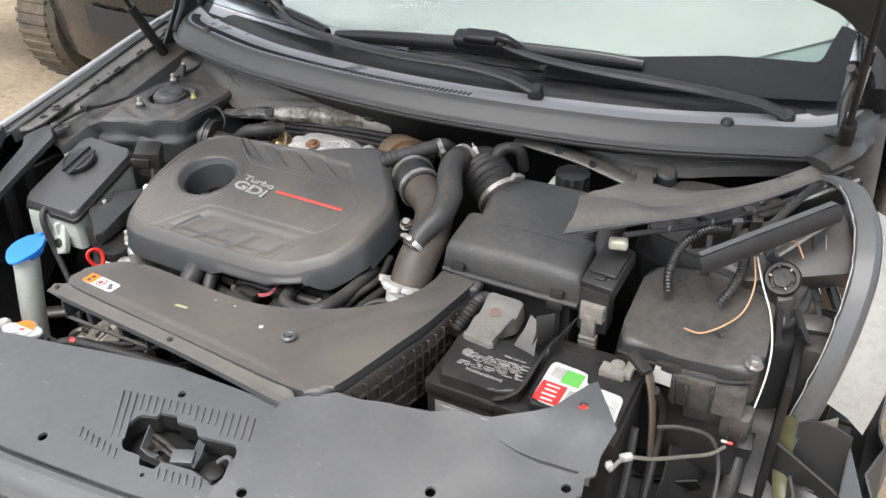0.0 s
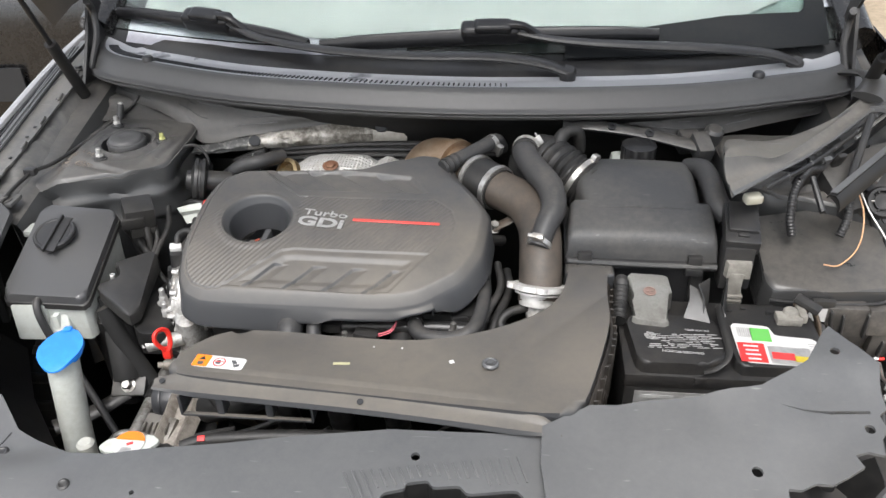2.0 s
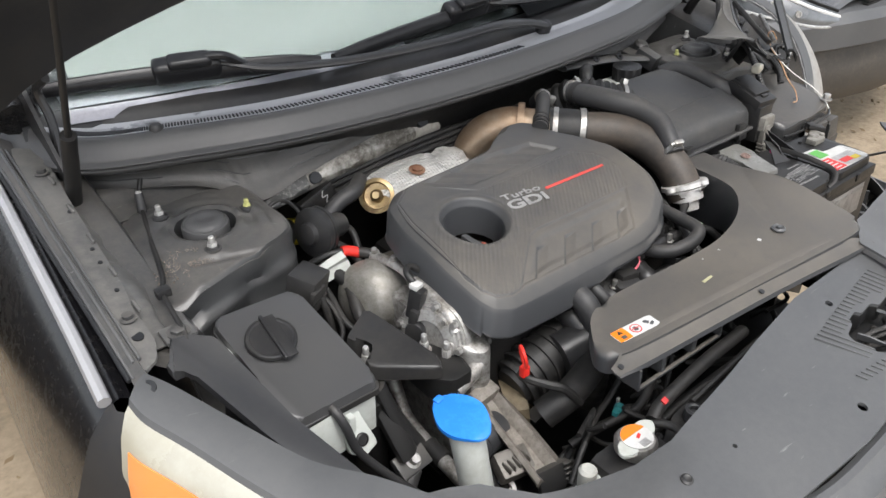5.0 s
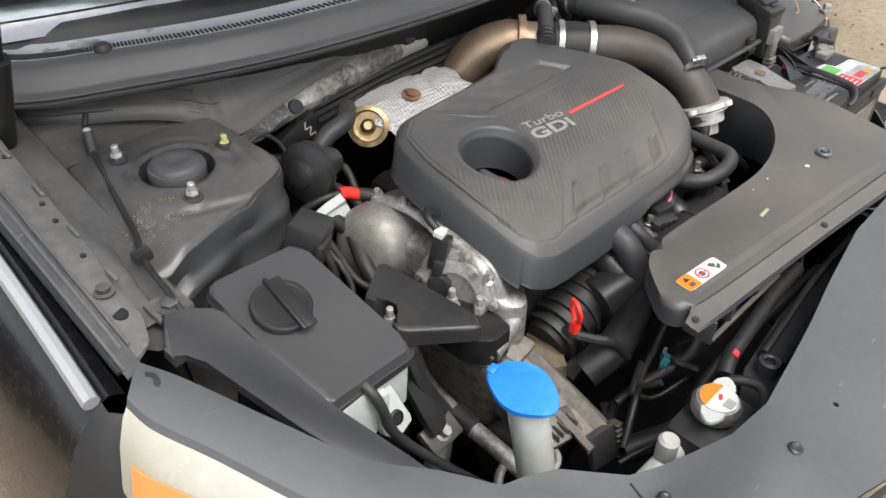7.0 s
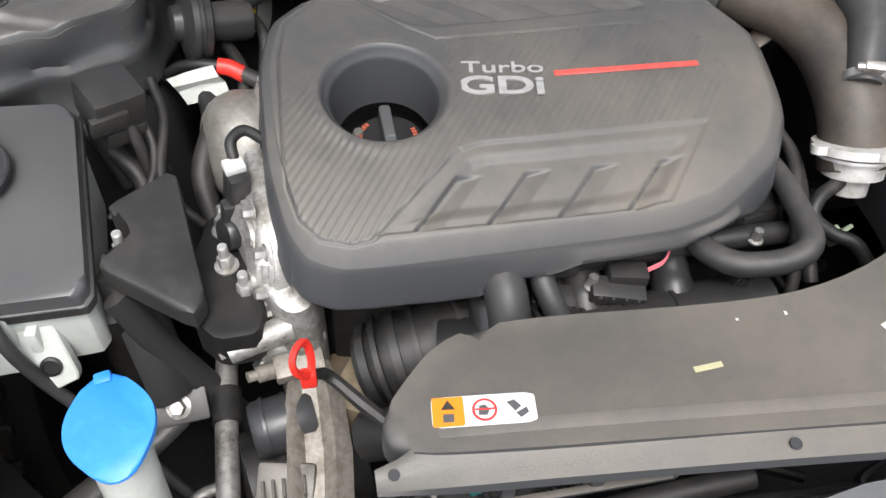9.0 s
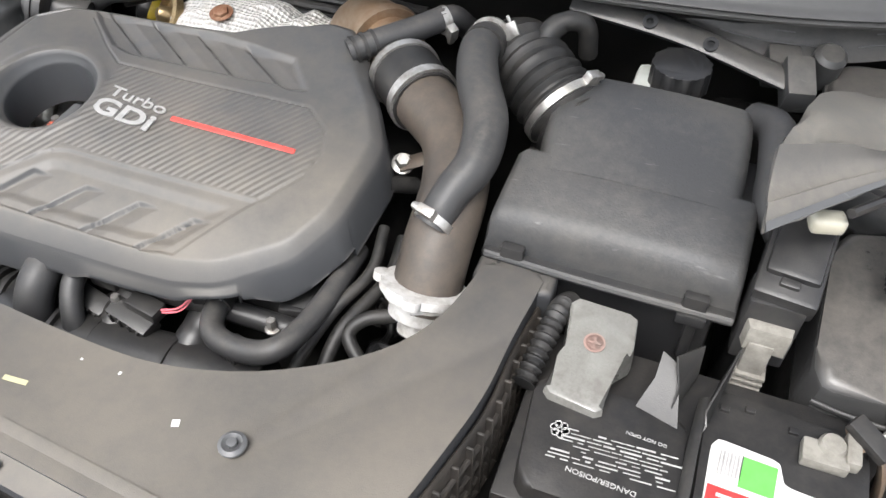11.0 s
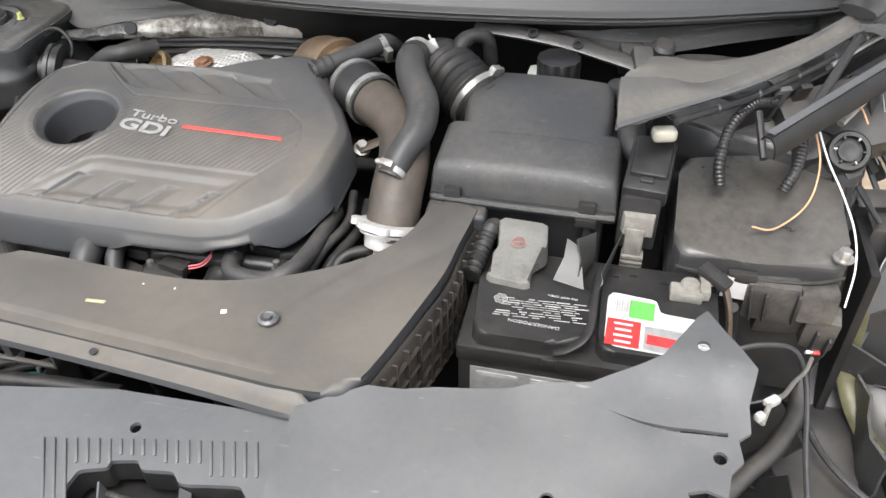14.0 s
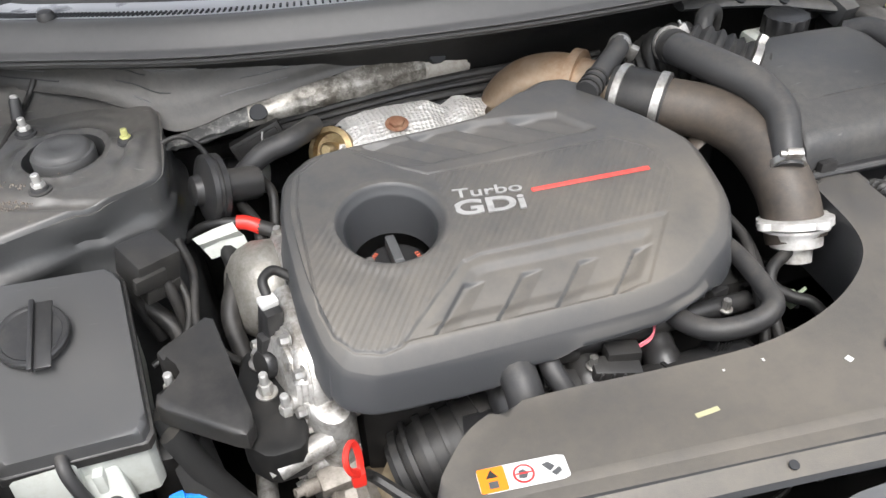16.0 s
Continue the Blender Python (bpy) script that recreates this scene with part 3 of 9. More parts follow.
    part("strut_cap", bm, M_COWLEDGE, tower, "round dusty rubber cap")
    for dx, dy, yellow in studs:
        x, y = cx - sx * dx, cy + dy
        placed("stud", STUD_YELLOW if yellow else STUD, Matrix.Translation((x, y, cz + top(x, y) - 0.001)), tower)
        bm = bmesh.new()
        lathe(bm, [(0.0125, -0.002), (0.0125, 0.0015), (0.0095, 0.0022), (0.0085, 0.006), (0.0, 0.006)], 20, Matrix.Translation((x, y, cz + top(x, y))))
        part("stud_nut", bm, M_RUBBER_DUSTY, tower)


strut_tower(-1, -0.65)
strut_tower(1, 0.545)
# brown grit left on the tower
grit = bmesh.new()
rnd = random.Random(31)
for k in range(420):
    x, y = rnd.gauss(-0.712, 0.020), rnd.gauss(0.632, 0.014)
    r = rnd.uniform(0.0006, 0.0017)
    bmesh.ops.create_cone(grit, segments=5, radius1=r, radius2=r * 0.5, depth=r * 0.8, matrix=Matrix.Translation((x, y, 0.8968 - 0.16 * max(0.0, 0.652 - y) - 0.012 * step(-0.735 - x, 0.03))), cap_ends=True)
grit_ob = solid("grit", grit, material("rusty_grit", (0.19, 0.165, 0.14), 0.9, second=(0.13, 0.095, 0.075), mix_scale=90), "brown rusty grit lying on the strut tower", "grit", kind="stuff")
# end ferrule of the cable behind the strut tower
post = thing("cable_ferrule", "black cable-end ferrule with a pale tip behind the strut tower", "post", (-0.70, 0.80, 0.90))
bm = bmesh.new()
lathe(bm, [(0.0075, -0.02), (0.0070, 0.008), (0.0065, 0.026), (0.0055, 0.030), (0.0, 0.031)], 20, tilted((-0.708, 0.802, 0.896), (0.12, 0.35, 1)))
part("sleeve", bm, M_RUBBER_DUSTY, post)
bm = bmesh.new()
lathe(bm, [(0.0050, 0.029), (0.0050, 0.032), (0.003, 0.034), (0.0, 0.034)], 14, tilted((-0.708, 0.802, 0.896), (0.12, 0.35, 1)))
part("tip", bm, M_PRINT, post, "pale worn tip")
for sx in (-1, 1):
    bm = bmesh.new()
    ys = [0.475 + 0.06 * i for i in range(10)] if sx < 0 else [0.64 + 0.06 * i for i in range(8)]
    sheet(bm, [[(sx * x - (0.1 if sx > 0 else 0), y, z + (y - 0.44) * 0.2) for y in ys] for x, z in ((0.66, 0.45), (0.70, 0.70), (0.735, 0.80), (0.755, 0.842), (0.775, 0.848), (0.80, 0.846), (0.815, 0.852), (0.835, 0.87), (0.850, 0.874))])
    part("inner_fender", bm, M_INNER, car, "dusty black inner fender panel")
# folded sheet between flange and tower
bm = bmesh.new()
AX = [-0.835 + 0.006 * i for i in range(25)]
AY = [0.50 + 0.0125 * j for j in range(38)]
fold = lambda y: 1.7 * (0.009 * step(0.018 - abs(y - 0.655), 0.010) + 0.008 * step(0.018 - abs(y - 0.755), 0.010) + 0.009 * step(0.03 - abs(y - 0.60), 0.012) + 0.005 * step(0.022 - abs(y - 0.70), 0.012) + 0.006 * step(0.03 - abs(y - 0.815), 0.012))
sheet(bm, [[(x, y, 0.8585 + (y - 0.44) * 0.2 + 0.6 * fold(y) * step(-0.772 - x, 0.03) + 0.004 * noise.noise((x * 14, y * 9, 0)) - step(x + 0.785, 0.05) * max(0.0, (y - 0.44) * 0.2 - 0.012) - 1.6 * step(x + 0.775, 0.03) * max(0.0, 0.62 - y)) for x in AX] for y in AY], 0.002)
part("apron", bm, M_APRON, car, "creased dusty apron sheet")
bm = bmesh.new()
sheet(bm, [[(x, y, z + 0.003 * noise.noise((x * 20, y * 20, 1))) for x in [-0.82 + 0.03 * i for i in range(11)]] for y, z in ((0.80, 0.893), (0.825, 0.899), (0.845, 0.906), (0.852, 0.914), (0.862, 0.917), (0.90, 0.914), (0.96, 0.91))], 0.002)
part("rear_ledge", bm, M_INNER, car, "rolled sheet ledge behind the strut tower")
for x, r in ((-0.850, 0.0022), (-0.842, 0.0018)):
    bm = bmesh.new()
    tube(bm, [(x, y, 0.889 + 0.205 * (y - 0.46) + 0.002 * noise.noise((y * 13, x * 90, 0))) for y in (0.47, 0.54, 0.62, 0.70, 0.78, 0.86, 0.95)], r, 6, 4)
    part("flange_edge", bm, M_PANEL, car)
for y in (0.485, 0.535, 0.59, 0.73, 0.79):
    bm = bmesh.new()
    lathe(bm, [(0.005, 0.0), (0.005, 0.0012), (0, 0.0012)], 14, Matrix.Translation((-0.824, y, 0.862 + (y - 0.44) * 0.2)) @ Matrix.Diagonal((1, 1.5 if y > 0.55 else 1.1, 1, 1)))
    part("flange_hole", bm, M_DARK, car)
bm = bmesh.new()
ys = [0.44, 0.55, 0.7, 0.85, 1.0, 1.2, 1.5]
zz = [0.0, 0.022, 0.052, 0.082, 0.105, 0.12, 0.13]
sheet(bm, [[(x + 0.018 * k / 3, y, z + h) for k, (y, h) in enumerate(zip(ys, zz))] for x, z in ((-0.868, 0.866), (-0.882, 0.874), (-0.90, 0.866), (-0.925, 0.835), (-0.965, 0.74), (-0.985, 0.6), (-0.99, 0.5), (-0.985, 0.40), (-0.95, 0.36))])
fender = part("fender", bm, M_PAINT, car, "glossy black scratched fender")
bm = bmesh.new()
sheet(bm, [[(x, 0.44, z), (x + 0.004 * k, 0.44 - 0.012 * k - 0.01, z - 0.006), (x + 0.018 + 0.006 * k, 0.415 - 0.020 * k, z - 0.012)] for k, (x, z) in enumerate(((-0.890, 0.872), (-0.90, 0.866), (-0.925, 0.835), (-0.945, 0.79), (-0.965, 0.74), (-0.985, 0.6), (-0.99, 0.5)))], 0.002)
part("fender_tip", bm, material("worn_black_paint", (0.008, 0.008, 0.009), 0.5, second=(0.02, 0.018, 0.016), mix_scale=9), car)
# silver strip stands in for the sky reflected along the black fender edge
bm = bmesh.new()
tube(bm, [(-0.898 + 0.006 * k, y, 0.876 + h) for k, (y, h) in enumerate(zip(ys, zz))], 0.0085, 8, 4)
part("edge_reflection", bm, M_SILVERPAINT, fender, "light silver strip standing for the sky's reflection on the fender edge")
bm = bmesh.new()
sheet(bm, [[(-0.862, y, 0.88 + h) for y, h in zip(ys[:5], zz[:5])], [(-0.845, y, 0.884 + h) for y, h in zip(ys[:5], zz[:5])], [(-0.838, y, 0.86 + h) for y, h in zip(ys[:5], zz[:5])]], 0.003)
part("fender_rail", bm, M_INNER, car)
RAIL = lambda y: 0.876 + 0.20 * (y - 0.44)
bm = bmesh.new()
prism(bm, rounded([(-0.846, 0.455), (-0.822, 0.470), (-0.812, 0.50), (-0.814, 0.56), (-0.808, 0.60), (-0.803, 0.80), (-0.796, 0.95), (-0.836, 0.97), (-0.848, 0.75)], 2, 0.1), lambda x, y: RAIL(y) + 0.0025 * step(0.010 - abs(x + 0.838), 0.004), lambda x, y: RAIL(y) - 0.004, 0.0015, 2)
rail = part("rail_plate", bm, M_APRON, car, "dusty steel fender rail with holes and bolts")
for x, y, r in ((-0.828, 0.512, 0.0075), (-0.818, 0.60, 0.003), (-0.816, 0.66, 0.003), (-0.815, 0.69, 0.003), (-0.812, 0.78, 0.0035)):
    bm = bmesh.new()
    lathe(bm, [(r, 0.0), (r, 0.0012), (0, 0.0012)], 18, Matrix.Translation((x, y, RAIL(y) + 0.0012)) @ Matrix.Diagonal((1, 1.25, 1, 1)))
    part("rail_hole", bm, M_DARK, rail)
for x, y in ((-0.826, 0.545), (-0.815, 0.885)):
    bm = bmesh.new()
    lathe(bm, [(0.011, 0.0), (0.011, 0.002), (0.007, 0.003), (0.007, 0.008), (0, 0.0085)], 20, Matrix.Translation((x, y, RAIL(y) + 0.001)))
    part("rail_bolt", bm, M_INNER, rail)
for dx, r, mt in ((-0.0035, 0.0022, M_PANEL), (-0.017, 0.0026, M_PANEL), (-0.022, 0.0030, M_DARK)):
    bm = bmesh.new()
    tube(bm, [(-0.846 + dx + 0.004 * math.sin(y * 3), y, RAIL(y) + 0.004 + 0.0015 * noise.noise((y * 17, dx * 90, 0))) for y in (0.45, 0.52, 0.60, 0.68, 0.76, 0.84, 0.92)], r, 6, 4)
    part("rail_edge", bm, mt, rail)
for k in range(5):
    y = 0.56 + 0.075 * k
    bm = bmesh.new()
    box(bm, (-0.809, y, RAIL(y) + 0.003), (0.005, 0.022, 0.006), 0.0015, pose(0, 0, 0, 11, 0, 3), 1)
    part("rail_tab", bm, M_APRON, rail)
# doors and flanks behind
bm = bmesh.new()
prism(bm, rounded([(-0.93, 1.10), (-0.95, 2.2), (-0.95, 3.6), (-0.88, 4.45), (-0.6, 4.68), (0.5, 4.68), (0.78, 4.45), (0.85, 3.6), (0.85, 2.2), (0.83, 1.10)], 2, 0.2), lambda x, y: 0.965 - 0.03 * step(y - 4.2, 0.8), 0.24, 0.05, 3)
part("rear_body", bm, M_PAINT, car, "glossy black doors and rear body")
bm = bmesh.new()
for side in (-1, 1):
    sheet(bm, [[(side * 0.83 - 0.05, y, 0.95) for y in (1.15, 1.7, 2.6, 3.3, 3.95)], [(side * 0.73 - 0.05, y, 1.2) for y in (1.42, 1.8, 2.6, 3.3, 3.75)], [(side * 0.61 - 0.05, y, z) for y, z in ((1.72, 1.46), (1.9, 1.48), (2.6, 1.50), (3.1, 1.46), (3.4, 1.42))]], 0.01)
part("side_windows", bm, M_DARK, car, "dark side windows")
bm = bmesh.new()
sheet(bm, [[(x - 0.05, y, z) for x in (-0.6, -0.3, 0, 0.3, 0.6)] for y, z in ((3.38, 1.43), (3.7, 1.22), (4.0, 0.96))], 0.01)
part("rear_window", bm, M_DARK, car)

# open hood
hood = thing("hood", "raised black hood, seen from its dark underside", "hood", (0, 0.95, 1.05))
bm = bmesh.new()
rows = []
CH, SH = math.cos(radians(50)), math.sin(radians(50))
for t in [i / 12 for i in range(13)]:
    row = []
    for u in [i / 12 - 1 for i in range(25)]:
        x = u * (0.82 - 0.06 * t * t) - 0.05
        f0 = 0.29 * (1 - (abs(u) * 0.98) ** (2 if u < 0 else 6))
        d = f0 + (1.08 - f0) * t
        lift = 0.025 * math.sin(min(1.0, (1 - abs(u)) * 6) * math.pi / 2) + 0.03 * math.sin(math.pi * t)
        row.append((x, 0.955 - CH * d - SH * lift * 0, 1.05 + SH * d + lift))
    rows.append(row)
sheet(bm, rows, 0.03)
part("panel", bm, M_PLASTIC, hood)
for x0 in (-0.62, -0.2, 0.2, 0.5):
    bm = bmesh.new()
    tube(bm, [(x0, 0.955 - CH * d, 1.035 + SH * d) for d in (0.32, 0.6, 0.95)], 0.03, 10, 4, flat=0.4)
    part("inner_rib", bm, M_PLASTIC, hood)
for sx in (-1, 1):
    strut = thing("gas_strut", "black gas strut holding the hood up", "gas strut", (sx * 0.74 - 0.05, 0.84, 0.93), "gas struts")
    bm = bmesh.new()
    tube(bm, [(sx * 0.74 - 0.05, 0.84, 0.93), (sx * 0.738 - 0.05, 0.77, 1.06)], 0.0115, 14, 4)
    part("cylinder", bm, M_CAVITY, strut)
    bm = bmesh.new()
    tube(bm, [(sx * 0.738 - 0.05, 0.77, 1.06), (sx * 0.735 - 0.05, 0.62, 1.34)], 0.005, 10, 4)
    part("rod", bm, M_CAVITY, strut)

# ---- engine bay floor: dark engine, subframe, radiator ----
engine = thing("engine", "engine block with manifold under its cover, shade in its near-black colour", "engine", (-0.2, 0.5, 0.5))
# block and floor coloured near-black so the gaps around them read as shade
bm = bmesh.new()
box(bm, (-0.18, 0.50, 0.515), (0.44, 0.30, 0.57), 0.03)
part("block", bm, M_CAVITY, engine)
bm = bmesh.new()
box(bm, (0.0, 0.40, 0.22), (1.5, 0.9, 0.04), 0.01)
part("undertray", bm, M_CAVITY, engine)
# dark walls added around the bay to keep outside light from its gaps
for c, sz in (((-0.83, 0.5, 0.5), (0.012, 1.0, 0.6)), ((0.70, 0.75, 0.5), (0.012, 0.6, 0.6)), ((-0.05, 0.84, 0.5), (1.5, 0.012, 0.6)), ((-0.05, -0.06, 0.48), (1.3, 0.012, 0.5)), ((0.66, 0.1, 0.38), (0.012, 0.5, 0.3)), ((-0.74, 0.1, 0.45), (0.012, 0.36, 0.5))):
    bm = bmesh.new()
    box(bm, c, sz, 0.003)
    part("bay_light_block", bm, M_CAVITY, car)
radiator = thing("radiator", "black radiator with plastic end tank", "radiator", (0, 0.02, 0.4))
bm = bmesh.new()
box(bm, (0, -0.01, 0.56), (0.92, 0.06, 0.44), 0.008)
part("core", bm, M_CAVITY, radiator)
bm = bmesh.new()
box(bm, (0, 0.045, 0.722), (0.86, 0.05, 0.05), 0.012)
part("upper_tank", bm, M_PLASTIC, radiator)


# ---- engine cover ----
def cover_plane(x, y):
    """The crowned upper face of the engine cover."""
    return 0.8895 + 0.17 * (y - 0.46) - (1.2 if y < 0.46 else 0.15) * (y - 0.46) ** 2 - 0.022 * (x + 0.105)


def seg_dist(p, a, b):
    ax, ay, bx, by = *a, *b
    dx, dy = bx - ax, by - ay
    t = max(0.0, min(1.0, ((p[0] - ax) * dx + (p[1] - ay) * dy) / (dx * dx + dy * dy)))
    return math.hypot(p[0] - ax - t * dx, p[1] - ay - t * dy)


def inside(p, poly):
    """How deep a place lies inside an outline; negative outside."""
    d = min(seg_dist(p, a, b) for a, b in zip(poly, poly[1:] + poly[:1]))
    odd = False
    for (ax, ay), (bx, by) in zip(poly, poly[1:] + poly[:1]):
        if (ay > p[1]) != (by > p[1]) and p[0] < (bx - ax) * (p[1] - ay) / (by - ay) + ax:
            odd = not odd
    return d if odd else -d


COVER_LINE = rounded(rounded([(-0.421, 0.345), (-0.408, 0.322), (-0.378, 0.310), (-0.102, 0.315), (-0.052, 0.326), (0.008, 0.364), (0.034, 0.412), (0.041, 0.500), (0.012, 0.552), (-0.020, 0.594), (-0.030, 0.632), (-0.055, 0.654), (-0.088, 0.657), (-0.130, 0.634), (-0.165, 0.610), (-0.230, 0.600), (-0.345, 0.590), (-0.386, 0.584), (-0.418, 0.556), (-0.430, 0.500), (-0.430, 0.40)], 2, 0.14), 1, 0.25)
HOLE = (-0.327, 0.457)
RIM = (0.0565, 0.0545)
FRONT_RECESS = [(-0.352, 0.3285), (-0.272, 0.393), (-0.255, 0.398), (-0.190, 0.3985), (-0.045, 0.402), (-0.100, 0.333), (-0.15, 0.3285)]
REAR_RECESS = [(-0.350, 0.582), (-0.332, 0.563), (-0.296, 0.535), (-0.272, 0.528), (-0.165, 0.533), (-0.060, 0.540), (-0.095, 0.582), (-0.20, 0.590)]
LEFT_PANEL = [(-0.414, 0.46), (-0.418, 0.375), (-0.411, 0.347), (-0.396, 0.330), (-0.372, 0.3235), (-0.354, 0.3255), (-0.268, 0.394), (-0.262, 0.43), (-0.30, 0.47), (-0.37, 0.48)]
BAND = [(-0.268, 0.402), (-0.19, 0.400), (-0.044, 0.404), (-0.017, 0.440), (-0.012, 0.467), (-0.022, 0.498), (-0.050, 0.5205), (-0.19, 0.5145), (-0.268, 0.512)]
GROOVES = [[(-0.338, 0.566), (-0.298, 0.531), (-0.272, 0.5135), (-0.19, 0.5145), (-0.050, 0.5205), (-0.022, 0.498), (-0.012, 0.467), (-0.017, 0.440), (-0.044, 0.403)], [(-0.372, 0.572), (-0.404, 0.548), (-0.414, 0.50), (-0.418, 0.375), (-0.411, 0.347), (-0.396, 0.330), (-0.372, 0.3235), (-0.354, 0.3255), (-0.272, 0.393)]]


def louvre(u, pitch=0.0603, slot=0.024):
    """Flat plates; at each one's edge the face drops and ramps up to the next."""
    if not 0 < u < pitch * 3 + slot:
        return 0.0
    f = u % pitch
    return 0.0048 * min(f / 0.0015, 1 - f / slot) if f < slot else 0.0


def rear_slat(u, pitch=0.058, slot=0.031):
    """Hollows between the slats of the rear recess."""
    if not 0 < u < pitch * 3 + slot:
        return 0.0
    f = u % pitch
    return 0.0060 * min(1.0, f / 0.004) * (1 - f / slot) if f < slot else 0.0


def cover_height(x, y, rim=True):
    p = (x, y)
    z = cover_plane(x, y)
    deep = inside(p, FRONT_RECESS)
    z -= 0.0020 * step(deep - 0.001, 0.003) + 0.0035 * step(deep - 0.013, 0.012) * step(0.386 - y, 0.012)
    z -= 0.0055 * step(inside(p, REAR_RECESS) - 0.003, 0.008)
    if 0.329 < y < 0.374:
        z -= louvre(x - 1.0 * (y - 0.33) + 0.322) * step(0.3715 - y, 0.003)
    if 0.530 < y < 0.590:
        z -= rear_slat(x + 1.55 * (y - 0.537) + 0.262) * step(y - 0.538, 0.006) * step(0.583 - y, 0.012)
    groove = min(seg_dist(p, a, b) for g in GROOVES for a, b in zip(g, g[1:]))
    z -= 0.0016 * max(0.0, 1 - groove / 0.0018)
    e = inside(p, COVER_LINE) if rim else 1.0
    z -= 0.010 * (1 - min(1.0, e / 0.014)) ** 1.3 if e < 0.014 else 0
    r = math.hypot((x - HOLE[0]) / RIM[0], (y - HOLE[1]) / RIM[1])
    z += 0.0012 * math.exp(-(((r - 1.1) / 0.10) ** 2))
    return z


def engine_cover():
    cover = thing("engine_cover", "dusty black plastic engine cover with red stripe and raised lettering", "engine cover", (-0.2, 0.46, 0.80))
    line = [Vector((*p, 0)) for p in COVER_LINE]
    size = [(b - a).length for a, b in zip(line, line[1:] + line[:1])]
    total, n = sum(size), 700
    outer, k, run = [], 0, 0.0
    for i in range(n):
        want = total * i / n
        while run + size[k] < want:
            run += size[k]
            k += 1
        outer.append(line[k].lerp(line[(k + 1) % len(line)], (want - run) / size[k]))
    bm = bmesh.new()
    c = Vector((*HOLE, 0))
    steps = 132
    grid, flag = [], []
    for p in outer:
        d = p - c
        u = Vector((d.x / RIM[0], d.y / RIM[1], 0))
        start = c + d / u.length
        col = []
        for j in range(steps + 1):
            q = start.lerp(p, j / steps)
            col.append(bm.verts.new((q.x, q.y, cover_height(q.x, q.y, j > 0.84 * steps))))
        low_z = cover_plane(p.x, p.y)
        drop = 0.062
        if p.y < 0.335:
            drop = 0.054 - 0.018 * step(p.x + 0.255, 0.03) - 0.009 * step(p.x + 0.195, 0.03) - 0.004 * step(p.x + 0.09, 0.02)
        elif p.x > -0.06 and p.y < 0.42:
            drop = 0.030 + 0.02 * step(p.y - 0.345, 0.02)
        drop += 0.002 * noise.noise((p.x * 25, p.y * 25, 3))
        out = (p - Vector((-0.2, 0.45, 0))).normalized()
        for dz, push in ((0.013, 0.0010), (0.016, 0.0035), (drop - 0.004, 0.0075), (drop - 0.001, 0.0095), (drop, 0.0090), (drop + 0.001, 0.004)):
            q = p + out * push
            col.append(bm.verts.new((q.x, q.y, low_z - dz)))
        well = [bm.verts.new((c.x + (start.x - c.x) * f, c.y + 0.004 * min(1, dz / 0.014) + (start.y - c.y) * f, cover_plane(c.x, c.y) + 0.17 * (start.y - c.y) - dz)) for f, dz in ((0.77, 0.060), (0.79, 0.054), (0.845, 0.016), (0.855, 0.0125), (0.875, 0.0112), (0.95, 0.0050))]
        grid.append(well + col)
    for a, b in zip(grid, grid[1:] + grid[:1]):
        for j in range(len(a) - 1):
            f = bm.faces.new((a[j], a[j + 1], b[j + 1], b[j]))
            m = (a[j].co + b[j + 1].co) / 2
            if 6 < j < steps + 5 and (inside((m.x, m.y), LEFT_PANEL) > 0.001 or inside((m.x, m.y), BAND) > 0.001):
                f.material_index = 1
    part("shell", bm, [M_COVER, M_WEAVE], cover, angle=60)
    for k in range(11):
        f = k / 10
        x, y = -0.036 + 0.064 * f, 0.333 + 0.068 * f
        bm = bmesh.new()
        box(bm, (0, 0, 0), (0.0022, 0.004, 0.020), 0.0006, None, 1)
        bmesh.ops.transform(bm, matrix=pose(x + 0.0005, y - 0.0005, cover_plane(x, y) - 0.027, 0, 0, 46), verts=bm.verts)
        part("skirt_rib", bm, M_COVER, cover)
    slope = math.degrees(math.atan(0.17))
    bm = bmesh.new()
    box(bm, (0, 0, 0), (0.138, 0.0062, 0.0018), 0.001, None, 1)
    bmesh.ops.transform(bm, matrix=pose(-0.1055, 0.4616, cover_plane(-0.1055, 0.4616) + 0.0010, slope, 1.3, 0.4), verts=bm.verts)
    part("red_stripe", bm, M_STRIPE, cover)
    for text, size, x, y in (("Turbo", 0.0255, -0.2195, 0.4715), ("GDi", 0.037, -0.2245, 0.4505)):
        me = letters(text, size, 0.0008)
        me.materials.append(M_SILVER)
        m = pose(x, y, cover_plane(x, y) + 0.0010, slope, 0, -0.5) @ Matrix(((1, 0.24, 0, 0), (0, 1, 0, 0), (0, 0, 1, 0), (0, 0, 0, 1))) @ Matrix.Diagonal((1.22 if text == "GDi" else 1.14, 0.74 if text == "GDi" else 0.70, 1, 1))
        placed("lettering", me, m, cover, "silver raised letters")
    return cover


